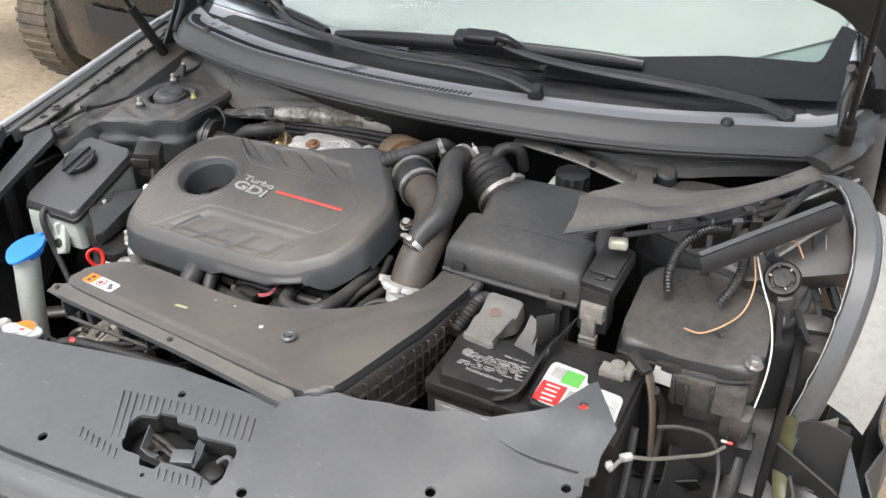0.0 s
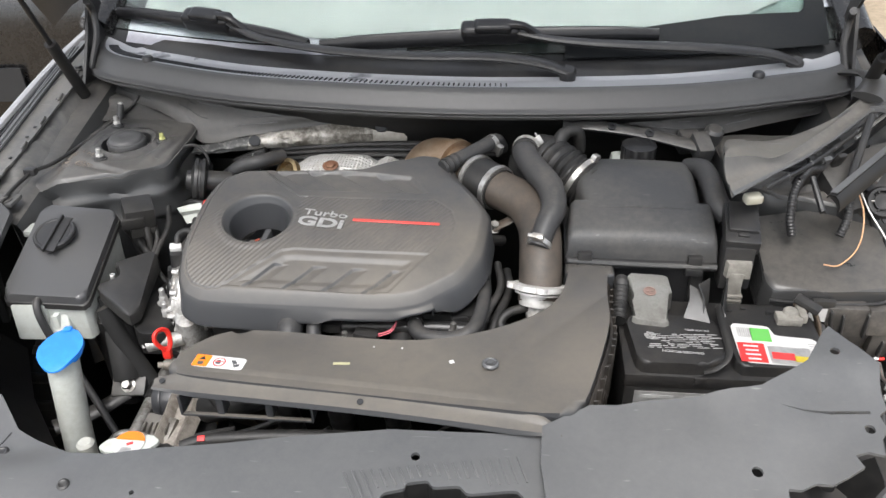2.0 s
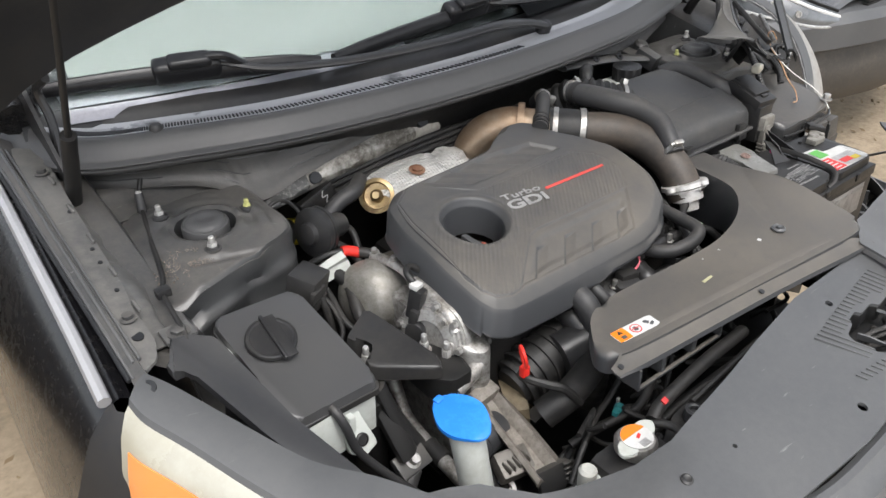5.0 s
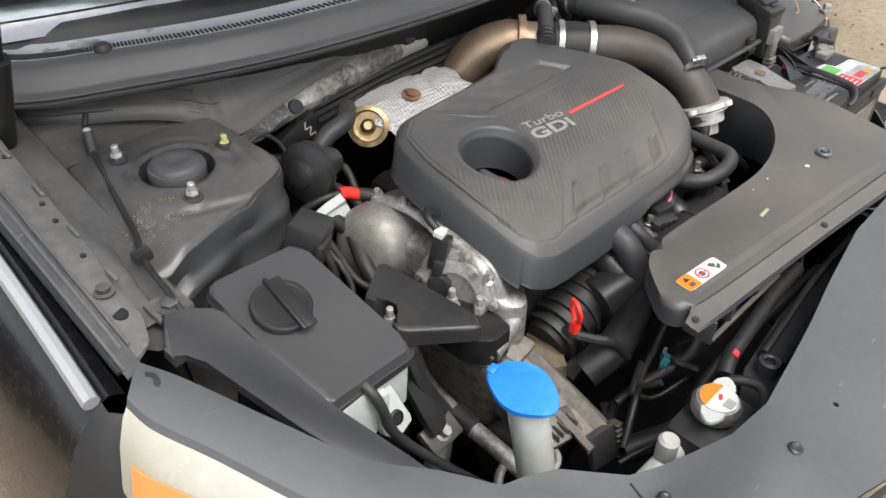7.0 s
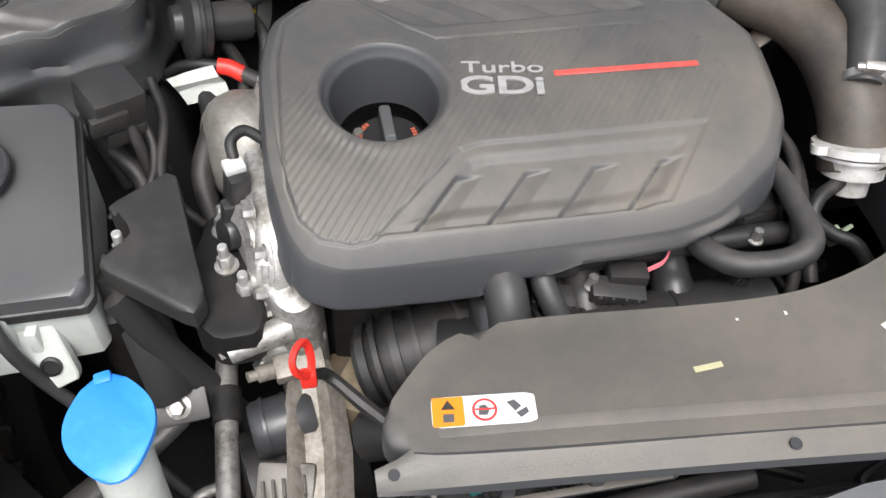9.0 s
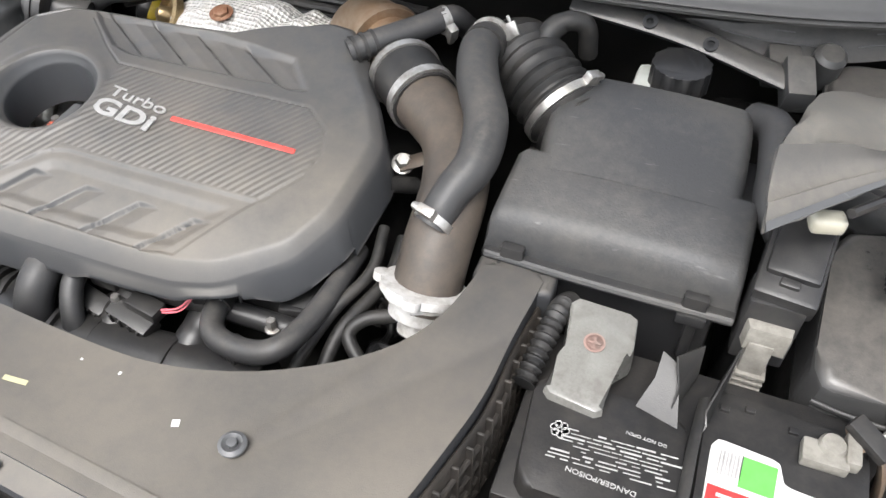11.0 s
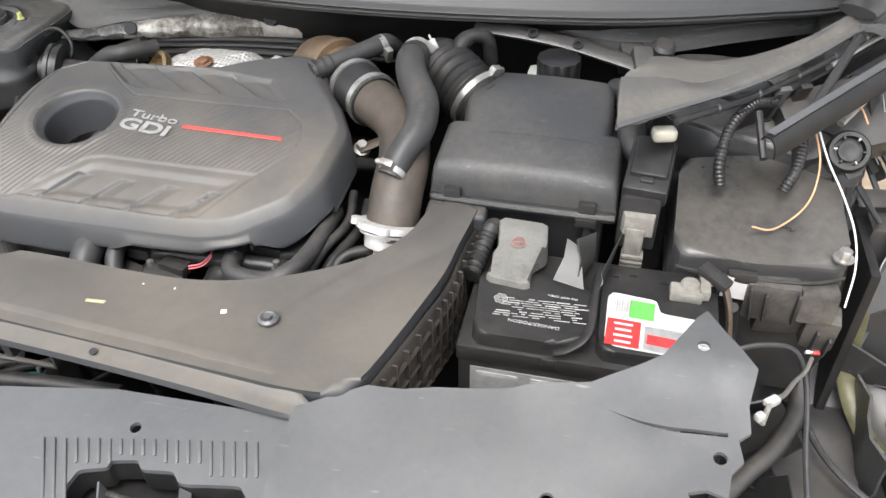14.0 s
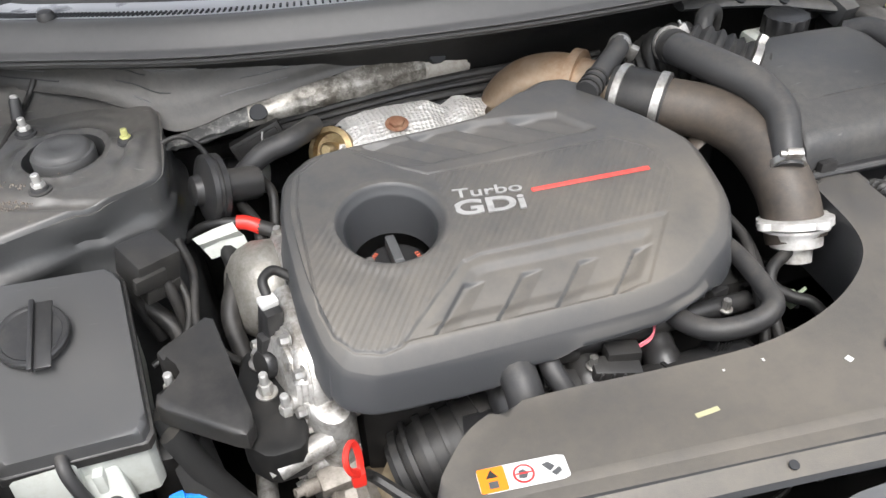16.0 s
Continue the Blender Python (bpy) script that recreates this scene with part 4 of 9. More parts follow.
engine_cover()
CAP = (-0.324, 0.464)
oil = thing("oil_filler_cap", "black oil filler cap with red print, deep in the cover's hole", "oil cap", (CAP[0], CAP[1], 0.79))
bm = bmesh.new()
lathe(bm, [(0.034, 0.79), (0.034, 0.829), (0.031, 0.833), (0, 0.834)], 28, Matrix.Translation((*CAP, 0)))
part("cap", bm, M_PLASTIC, oil)
bm = bmesh.new()
box(bm, (*CAP, 0.842), (0.011, 0.052, 0.018), 0.003)
part("grip", bm, M_BEZEL, oil)
for a0 in (-0.9, 2.3):
    for k in range(9):
        a = a0 + 0.15 * k
        bm = bmesh.new()
        box(bm, (0, 0, 0), (0.0024, 0.0044, 0.0006))
        bmesh.ops.transform(bm, matrix=pose(CAP[0] + 0.0255 * math.cos(a), CAP[1] + 0.0255 * math.sin(a), 0.8342, 0, 0, math.degrees(a) - 90), verts=bm.verts)
        part("print", bm, material("faded_red_print", (0.42, 0.10, 0.06), 0.5) if k == 0 and a0 < 0 else bpy.data.materials["faded_red_print"], oil, "faded red print")
placed("bolt", BOLT, Matrix.Translation((-0.350, 0.474, 0.826)), oil)


# ---- air intake duct ----
def intake_duct():
    duct = thing("air_intake_duct", "dusty dark grey plastic air intake duct with a warning sticker", "air duct", (-0.05, 0.17, 0.76))
    line = [(-0.362, 0.144), (-0.373, 0.168), (-0.352, 0.195), (-0.322, 0.226), (-0.275, 0.238), (-0.11, 0.222), (-0.03, 0.222), (0.05, 0.246), (0.12, 0.295), (0.152, 0.35), (0.166, 0.425), (0.166, 0.45), (0.226, 0.45), (0.224, 0.42), (0.218, 0.36), (0.217, 0.29), (0.208, 0.24), (0.19, 0.17), (0.172, 0.110), (0.145, 0.092), (0.02, 0.104), (-0.10, 0.116), (-0.2, 0.126), (-0.30, 0.136)]

    def top(x, y):
        return 0.8462 + 0.028 * (x + 0.30) - 0.022 * step(y - 0.32, 0.2)

    bm = bmesh.new()
    prism(bm, rounded(line, 2), top, lambda x, y: top(x, y) - (0.03 if x < 0 else 0.03 + 0.45 * min(x, 0.2)), 0.013, 5)
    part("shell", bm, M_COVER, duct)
    bm = bmesh.new()
    lip = [(-0.378, 0.130, 0.8365), (-0.25, 0.119, 0.840), (-0.10, 0.104, 0.846), (0.02, 0.092, 0.847), (0.145, 0.078, 0.847)]
    path = spline(lip, 8)
    near = lambda p: min(1.0, 0.25 + max(0.0, p.x + 0.372) / 0.06, max(0.0, 0.15 - p.x) / 0.06)


    def lip_z(p, d, h):
        flush = top(p.x, 0.15) + 0.0010 + (h - 0.0080)
        return p.z * (1 - near(p)) + near(p) * (flush if d > 0.015 else p.z + h)

    sheet(bm, [[Vector((p.x, p.y + d * (near(p) if d > 0.005 else 1), lip_z(p, d, h))) for p in path] for d, h in ((0.034, 0.0080), (0.027, 0.0078), (0.019, 0.0055), (0.010, 0.0022), (0.002, 0.0), (-0.006, -0.002), (-0.008, -0.009))], 0.003)
    part("front_lip", bm, M_COVER, duct)
    bm = bmesh.new()
    prism(bm, rounded([(0.160, 0.418), (0.160, 0.452), (0.236, 0.452), (0.236, 0.418)], 2, 0.12), lambda x, y: 0.8360 + 0.0015 * math.sin(40 * x), 0.770, 0.007, 3)
    part("neck_collar", bm, M_COVER, duct, "thick collar where the duct meets the filter box")
    for c, sz in (((-0.255, 0.120, 0.7965), (0.176, 0.006, 0.004)), ((-0.342, 0.134, 0.812), (0.004, 0.034, 0.034)), ((-0.168, 0.134, 0.814), (0.004, 0.034, 0.034)), ((-0.255, 0.152, 0.812), (0.176, 0.004, 0.036))):
        bm = bmesh.new()
        box(bm, c, sz, 0.0015)
        part("lower_box_wall", bm, M_COVER, duct)
    for x in (-0.29, -0.225):
        bm = bmesh.new()
        box(bm, (x, 0.130, 0.811), (0.010, 0.020, 0.030), 0.002)
        part("divider", bm, M_COVER, duct)
    side = spline([(0.176, 0.112, 0), (0.193, 0.17, 0), (0.2115, 0.24, 0), (0.2205, 0.29, 0), (0.2215, 0.36, 0), (0.2275, 0.415, 0)], 6)
    M_SIDE = material("brown_stained_plastic", (0.020, 0.018, 0.016), 0.48, second=(0.048, 0.040, 0.033), mix_scale=9, mix_low=0.40, mix_high=0.64, fine_part=0.4)
    bm = bmesh.new()
    sheet(bm, [[(p.x + d, p.y, top(p.x, p.y) - h) for p in side] for d, h in ((-0.001, 0.016), (0.002, 0.020), (0.003, 0.060), (0.002, 0.118))], 0.002)
    wall = part("side_wall", bm, M_SIDE, duct, "brown-stained ribbed side wall")
    for k in range(1, len(side) - 1, 2):
        p = side[k]
        bm = bmesh.new()
        box(bm, (p.x + 0.0045, p.y, top(p.x, p.y) - 0.068), (0.007, 0.0030, 0.096), 0.0008, None, 1)
        part("rib", bm, M_SIDE, wall)
    for h in (0.038, 0.064, 0.090, 0.114):
        bm = bmesh.new()
        tube(bm, [(p.x + 0.0045, p.y, top(p.x, p.y) - h) for p in side], 0.0026, 6, 2)
        part("rib", bm, M_SIDE, wall)
    bm = bmesh.new()
    lathe(bm, [(0.011, 0.0), (0.011, 0.002), (0.008, 0.004), (0.006, 0.002), (0.004, 0.001), (0.004, 0.005), (0, 0.006)], 20, Matrix.Translation((0.056, 0.18, 0.8555)))
    part("clip", bm, M_PANEL, duct)
    bm = bmesh.new()
    lathe(bm, [(0.0042, 0), (0.0042, 0.0008)], 14, tilted((-0.101, 0.1065, 0.8482), (0, -0.25, 1)))
    part("lip_hole", bm, M_DARK, duct)
    bm = bmesh.new()
    lathe(bm, [(0.004, 0), (0.004, 0.0008), (0, 0.0008)], 14, tilted((-0.366, 0.1325, 0.8398), (0, -0.25, 1)))
    part("lip_hole", bm, M_DARK, duct)
    turn = Matrix.Translation((-0.300, 0.1655, 0.8467)) @ pose(0, 0, 0, 0, -1.6, -6)

    def mark(name, bm, mat, parent, label=""):
        bmesh.ops.transform(bm, matrix=turn, verts=bm.verts)
        return part(name, bm, mat, parent, label)

    bm = bmesh.new()
    prism(bm, rounded([(-0.0355, -0.0115), (0.0355, -0.0115), (0.0355, 0.0115), (-0.0355, 0.0115)], 2, 0.09), 0.0006, 0.0)
    st = mark("sticker", bm, M_WHITE, duct, "white and orange warning sticker")
    bm = bmesh.new()
    prism(bm, rounded([(-0.0350, -0.0110), (-0.0135, -0.0110), (-0.0135, 0.0110), (-0.0350, 0.0110)], 2, 0.05), 0.0010, 0.0006)
    mark("orange_field", bm, M_ORANGE, st)
    bm = bmesh.new()
    lathe(bm, [(0.0085, 0.0006), (0.0085, 0.0011), (0.0070, 0.0011), (0.0070, 0.0006)], 28, Matrix.Translation((0.0005, 0, 0)))
    box(bm, (0.0005, 0, 0.0009), (0.0145, 0.0013, 0.0005), 0, pose(0, 0, 0, 0, 0, 0))
    mark("ring_mark", bm, M_REDLABEL, st)
    bm = bmesh.new()
    prism(bm, ring_hole(0.0005, 0, 0.0068, 24), 0.0013, 0.0008)
    mark("ring_ground", bm, M_WHITE, st)
    bm = bmesh.new()
    box(bm, (0.0005, 0, 0.0017), (0.0135, 0.0012, 0.0003), 0, pose(0, 0, 0, 0, 0, 0))
    mark("ring_bar", bm, M_REDLABEL, st)
    bm = bmesh.new()
    prism(bm, [(-0.029, 0.0015), (-0.0195, 0.0015), (-0.02425, 0.0088)], 0.0013, 0.0010)
    mark("pictogram", bm, M_INK, st)
    for pts in ([(-0.028, -0.008), (-0.0205, -0.008), (-0.0205, -0.002), (-0.028, -0.002)], [(-0.004, -0.004), (0.002, -0.0045), (0.0040, 0.0), (0.001, 0.0035), (-0.003, 0.003)], [(0.016, 0.0045), (0.021, 0.006), (0.0255, 0.001), (0.021, -0.0025)], [(0.0215, -0.004), (0.029, 0.0), (0.030, -0.004), (0.0245, -0.0075)]):
        bm = bmesh.new()
        prism(bm, pts, 0.0015, 0.0009)
        mark("pictogram", bm, M_BEZEL, st)
    return duct


def quad_plate(x, y, z, w, d, turn, tx=0.0, ty=0.0):
    bm = bmesh.new()
    box(bm, (0, 0, 0), (w, d, 0.0006))
    bmesh.ops.transform(bm, matrix=pose(x, y, z, tx, ty, turn), verts=bm.verts)
    return bm


intake_duct()


# ---- front radiator cover ----
def panel_z(x, y):
    roll = 0.045 * step(-0.44 - x, 0.22) * step(y - 0.02, 0.10)
    return 0.818 + 0.2 * y - 0.05 * max(0.0, abs(x + 0.05) - 0.45) - roll


LEFT_LINE = [(-0.78, 0.20), (-0.69, 0.172), (-0.63, 0.150), (-0.60, 0.134), (-0.552, 0.084), (-0.50, 0.058), (-0.452, 0.034), (-0.40, 0.026), (-0.33, 0.035), (-0.262, 0.045), (-0.18, 0.060), (-0.06, 0.078), (0.128, 0.082), (0.130, 0.045), (0.128, -0.01), (0.110, -0.085), (0.0, -0.098), (-0.2, -0.113), (-0.34, -0.109), (-0.52, -0.06), (-0.68, 0.05), (-0.8, 0.17)]
cover2 = thing("radiator_cover", "weathered grey plastic radiator cover with a latch opening", "radiator cover", (0, 0, 0.78))
LATCH = [(-0.050, -0.046), (-0.062, -0.022), (-0.058, -0.004), (-0.033, 0.003), (-0.032, 0.010), (-0.008, 0.015), (-0.001, 0.007), (0.029, 0.011), (0.039, 0.001), (0.094, 0.010), (0.104, 0.000), (0.109, -0.030), (0.106, -0.050), (0.095, -0.046), (0.068, -0.041), (0.033, -0.045), (0.020, -0.047), (0.019, -0.059), (-0.005, -0.062), (-0.012, -0.051), (-0.040, -0.053)]


def pierced(outer, holes, z, thick):
    """A plate with openings, bent to the height z."""
    bm = bmesh.new()
    edges = []
    for loop in [outer] + holes:
        vs = [bm.verts.new((x, y, 0)) for x, y in loop]
        edges += [bm.edges.new((a, b)) for a, b in zip(vs, vs[1:] + vs[:1])]
    faces = [g for g in bmesh.ops.triangle_fill(bm, use_beauty=True, edges=edges)["geom"] if isinstance(g, bmesh.types.BMFace)]
    bmesh.ops.subdivide_edges(bm, edges=[e for e in bm.edges if e.calc_length() > 0.045], cuts=3, use_grid_fill=True)
    bmesh.ops.triangulate(bm, faces=bm.faces)
    for v in bm.verts:
        v.co.z = z(v.co.x, v.co.y)
    for f in bm.faces:
        if f.normal.z < 0:
            f.normal_flip()
    bmesh.ops.solidify(bm, geom=list(bm.faces), thickness=thick)
    return bm


PANEL_HOLES = [(-0.025, 0.044, 0.0055), (0.010, -0.071, 0.003), (-0.158, -0.081, 0.0065), (-0.346, -0.024, 0.003), (-0.585, 0.065, 0.006), (-0.55, 0.0, 0.005)]
part("left_half", pierced(LEFT_LINE, [rounded(LATCH, 2, 0.12)] + [ring_hole(*h) for h in PANEL_HOLES], panel_z, 0.005), M_PANEL, cover2)
RIB = bmesh.new()
box(RIB, (0, 0, 0), (0.0030, 0.030, 0.003), 0.0012, None, 2)
RIB_ME = finish("rib", RIB, M_PANEL)
slant = math.degrees(math.atan(0.2))
RIBS = [(0.073, 3), (0.0257, 4), (0.0165, 4), (0.0232, 4), (0.0350, 5)]
k = 0
for long, count in RIBS:
    for _ in range(count):
        x = -0.107 + 0.01055 * k
        top = 0.0187 + 0.164 * (x + 0.107)
        lean = 30 - 9 * (k / 20)
        x0, y0 = x + math.sin(radians(lean)) * long / 2, top - math.cos(radians(lean)) * long / 2
        placed("rib", RIB_ME, pose(x0, y0, panel_z(x0, y0) + 0.0006, slant, 0, lean) @ Matrix.Diagonal((1, long / 0.030, 1, 1)), cover2)
        k += 1
for x in [-0.118 + 0.0113 * i for i in range(7)] + [0.0236 + 0.0100 * i for i in range(7)]:
    y = -0.055 + (0.17 * (x - 0.0236) if x > 0 else -0.10 * (x + 0.05))
    placed("rib", RIB_ME, pose(x + 0.004, y - 0.007, panel_z(x, y - 0.007) + 0.0006, slant, 0, 27) @ Matrix.Diagonal((1, 0.5, 1, 1)), cover2)
for x, y in ((-0.591, 0.074), (-0.55, 0.045), (-0.43, -0.02)):
    bm = bmesh.new()
    lathe(bm, [(0.0075, 0), (0.0075, 0.0015), (0.005, 0.003), (0.0035, 0.0022), (0, 0.0022)], 16, tilted((x, y, panel_z(x, y)), (0, -0.2, 1)))
    part("push_pin", bm, M_PLASTIC, cover2)
bm = bmesh.new()
seam = spline([(-0.558, 0.078, 0), (-0.566, 0.05, 0), (-0.582, 0.01, 0), (-0.60, -0.02, 0)], 5)
tube(bm, [(p.x, p.y, panel_z(p.x, p.y) + 0.0002) for p in seam], 0.0012, 5, 1)
part("seam", bm, M_DARK, cover2)
RIGHT_LINE = [(0.122, 0.082), (0.18, 0.118), (0.31, 0.134), (0.385, 0.150), (0.447, 0.19), (0.476, 0.236), (0.485, 0.245), (0.502, 0.222), (0.529, 0.184), (0.522, 0.150), (0.524, 0.128), (0.514, 0.120), (0.518, 0.10), (0.508, 0.088), (0.505, 0.066), (0.488, 0.070), (0.473, 0.066), (0.477, 0.048), (0.456, 0.034), (0.437, 0.024), (0.421, 0.027), (0.405, 0.020), (0.390, 0.020), (0.388, 0.0), (0.400, -0.03), (0.30, -0.075), (0.118, -0.09), (0.127, -0.02), (0.12, 0.03)]
def torn_z(x, y):
    return 0.838 + 0.17 * y + 0.014 * noise.noise((x * 7, y * 7, 0)) + 0.004 * noise.noise((x * 22, y * 22, 4)) + 0.02 * max(0.0, x - 0.40) + 0.012 * step(y - 0.16, 0.08)


part("torn_half", pierced(RIGHT_LINE, [ring_hole(0.155, -0.051, 0.0065), ring_hole(0.482, 0.203, 0.006), ring_hole(0.36, 0.037, 0.0065), ring_hole(0.499, 0.102, 0.006), [(0.40, 0.128), (0.46, 0.119), (0.505, 0.122), (0.505, 0.1255), (0.46, 0.1235)]], torn_z, 0.004), M_PANEL, cover2, "torn warped plastic")


# ---- airbox ----
def loft(bm, stations, floor):
    """A hood-shaped shell: (y, left, right, top) stations, its walls going down to the floor height."""
    rows = []
    for y, x0, x1, z, r in stations:
        lip = floor(y)
        row = [(x0 - 0.003, y, lip), (x0 - 0.001, y, z - 1.6 * r)]
        row += [(x0 + r * (1 - math.cos(a)), y, z - r * (1 - math.sin(a))) for a in (0.5, 1.0, 1.4)]
        row += [(x0 + (x1 - x0) * f, y, z + 0.003 * math.sin(math.pi * f)) for f in (0.2, 0.4, 0.6, 0.8)]
        row += [(x1 - r * (1 - math.cos(a)), y, z - r * (1 - math.sin(a))) for a in (1.4, 1.0, 0.5)]
        row += [(x1 + 0.001, y, z - 1.6 * r), (x1 + 0.003, y, lip)]
        rows.append(row)
    sheet(bm, rows)
    for row in (rows[0], rows[-1]):
        bm.faces.new([v for p in row for v in bm.verts if (v.co - Vector(p)).length < 1e-6][:len(row)])


def airbox():
    ab = thing("air_filter_box", "dusty black plastic air filter box with clips", "air filter box", (0.27, 0.55, 0.66))
    M_AIRBOX = material("satin_dusty_plastic", (0.040, 0.041, 0.043), 0.46, second=(0.084, 0.080, 0.074), mix_scale=6, mix_low=0.40, mix_high=0.66, rough_second=0.58, grain=0.45, grain_scale=420, fine_part=0.45, spec=0.4, scuff=0.35)
    bm = bmesh.new()
    loft(bm, [(0.668, 0.190, 0.362, 0.868, 0.012), (0.664, 0.184, 0.368, 0.900, 0.014), (0.652, 0.180, 0.371, 0.913, 0.016), (0.620, 0.178, 0.374, 0.916, 0.018), (0.575, 0.180, 0.375, 0.911, 0.018), (0.536, 0.186, 0.374, 0.905, 0.016), (0.516, 0.190, 0.373, 0.900, 0.014), (0.512, 0.192, 0.372, 0.86, 0.01)], lambda y: 0.836)
    part("lid", bm, M_AIRBOX, ab, angle=34)
    bm = bmesh.new()
    loft(bm, [(0.540, 0.176, 0.386, 0.880, 0.006), (0.534, 0.170, 0.389, 0.9005, 0.008), (0.528, 0.167, 0.390, 0.9015, 0.009), (0.500, 0.165, 0.390, 0.8945, 0.010), (0.472, 0.163, 0.390, 0.8865, 0.010), (0.461, 0.162, 0.390, 0.8815, 0.011), (0.4555, 0.163, 0.390, 0.8735, 0.010), (0.453, 0.163, 0.389, 0.862, 0.008)], lambda y: 0.842 if y < 0.5 else 0.852)
    part("front_shoulder", bm, M_AIRBOX, ab, angle=34)
    bm = bmesh.new()
    box(bm, (0.2765, 0.550, 0.745), (0.205, 0.190, 0.17), 0.012)
    part("lower_housing", bm, M_PLASTIC, ab)
    bm = bmesh.new()
    box(bm, (0.2765, 0.5555, 0.8365), (0.234, 0.220, 0.014), 0.005)
    part("rim", bm, M_PLASTIC, ab)
    bm = bmesh.new()
    tube(bm, [(0.164, 0.4455, 0.8415), (0.27, 0.443, 0.841), (0.391, 0.4445, 0.840)], 0.004, 8, 6)
    part("front_bead", bm, M_AIRBOX, ab)
    for x in (0.190, 0.357):
        bm = bmesh.new()
        box(bm, (x, 0.4475, 0.844), (0.022, 0.010, 0.026), 0.003)
        box(bm, (x, 0.4425, 0.8315), (0.026, 0.008, 0.012), 0.002)
        part("clip", bm, M_PLASTIC, ab)
    for x in (0.19, 0.36):
        bm = bmesh.new()
        box(bm, (x, 0.452, 0.80), (0.010, 0.012, 0.06), 0.002)
        part("housing_rib", bm, M_PLASTIC, ab)
    return ab


airbox()

# ---- fuse box ----
fuse = thing("fuse_box", "dusty black fuse box lid with a white tab", "fuse box", (0.56, 0.5, 0.6))
bm = bmesh.new()
prism(bm, rounded([(0.462, 0.415), (0.465, 0.575), (0.58, 0.588), (0.655, 0.578), (0.663, 0.425), (0.56, 0.41)], 2, 0.12), lambda x, y: 0.862 + 0.22 * (y - 0.57), lambda x, y: 0.79 + 0.1 * (y - 0.57), 0.012, 3, 0.05)
part("lid", bm, M_DUSTLID, fuse)
bm = bmesh.new()
box(bm, (0.56, 0.5, 0.70), (0.19, 0.155, 0.17), 0.01)
part("base", bm, M_PLASTIC, fuse)

# ---- coolant reservoir ----
res = thing("coolant_reservoir", "milky plastic coolant reservoir with black lid and filler cap", "coolant reservoir", (-0.655, 0.435, 0.6))


def lid_z(x, y):
    return 0.811 + 0.28 * (y - 0.37) - 0.07 * (x + 0.66)


bm = bmesh.new()
prism(bm, rounded([(-0.731, 0.527), (-0.602, 0.530), (-0.588, 0.348), (-0.718, 0.341)], 3, 0.055), lid_z, lambda x, y: lid_z(x, y) - 0.02, 0.006, 3, 0.02)
part("lid", bm, material("satin_black_lid", (0.054, 0.055, 0.058), 0.27, second=(0.062, 0.061, 0.060), mix_scale=4, mix_low=0.42, mix_high=0.68, rough_second=0.40, grain=0.10, grain_scale=700, fine_part=0.3, spec=0.75, scuff=0.2), res)
bm = bmesh.new()
prism(bm, rounded([(-0.734, 0.530), (-0.599, 0.533), (-0.584, 0.345), (-0.721, 0.337)], 3, 0.05), lambda x, y: lid_z(x, y) - 0.013, lambda x, y: lid_z(x, y) - 0.022, 0.002, 2)
part("lid_rim", bm, M_PLASTIC, res)
bm = bmesh.new()
prism(bm, rounded([(-0.728, 0.526), (-0.604, 0.528), (-0.588, 0.348), (-0.712, 0.341)], 3, 0.06), lambda x, y: lid_z(x, y) - 0.019, lambda x, y: 0.716 + 0.1 * (y - 0.35), 0.006, 2, -0.02)
part("tank", bm, M_MILKY, res)
bm = bmesh.new()
m = tilted((-0.680, 0.460, lid_z(-0.680, 0.460)), (0, -0.29, 1))
lathe(bm, [(0.030, 0), (0.030, 0.004), (0.0335, 0.005), (0.0345, 0.007), (0.0340, 0.0115), (0.0325, 0.0128), (0.0290, 0.0128), (0.0275, 0.0115), (0, 0.0115)], 40, m)
fc = part("filler_cap", bm, M_PLASTIC, res, "ribbed black filler cap")
bm = bmesh.new()
box(bm, (0.001, -0.003, 0.0145), (0.0050, 0.078, 0.0075), 0.0018)
box(bm, (0.010, -0.003, 0.0118), (0.018, 0.074, 0.0035), 0.0015)
bmesh.ops.transform(bm, matrix=m @ pose(0, 0, 0, 0, 0, -2), verts=bm.verts)
part("grip", bm, M_PLASTIC, fc)

# ---- washer filler ----
wash = thing("washer_filler", "milky washer filler neck with a blue flip cap", "washer filler", (-0.55, 0.2, 0.6))
bm = bmesh.new()
tube(bm, [(-0.548, 0.16, 0.55), (-0.552, 0.185, 0.68), (-0.555, 0.212, 0.80)], [0.023, 0.0215, 0.0225], 20, 6)
part("neck", bm, M_MILKY, wash)
bm = bmesh.new()
m = tilted((-0.556, 0.217, 0.806), (-0.05, -0.15, 1))
leaf = []
for k in range(40):
    a = 2 * math.pi * k / 40
    r = 0.0320 + 0.0080 * abs(math.cos(a)) ** 7
    leaf.append((r * math.cos(a) * 1.05, r * math.sin(a)))
prism(bm, leaf, lambda x, y: 0.010 - 4.0 * (x * x + y * y), 0.0, 0.0025, 2)
bmesh.ops.transform(bm, matrix=m @ pose(0, 0, 0, 0, 0, -62), verts=bm.verts)
part("cap", bm, M_BLUE, wash, "bright blue cap")

# ---- radiator cap ----
rad = thing("radiator_filler", "radiator filler with metal cap and orange-white label", "radiator filler", (-0.398, 0.073, 0.75))
bm = bmesh.new()
lathe(bm, [(0.02, 0.73), (0.02, 0.765), (0.026, 0.767), (0.027, 0.778), (0.023, 0.784), (0, 0.785)], 32, Matrix.Translation((-0.398, 0.073, 0)))
part("cap", bm, M_STEEL, rad)

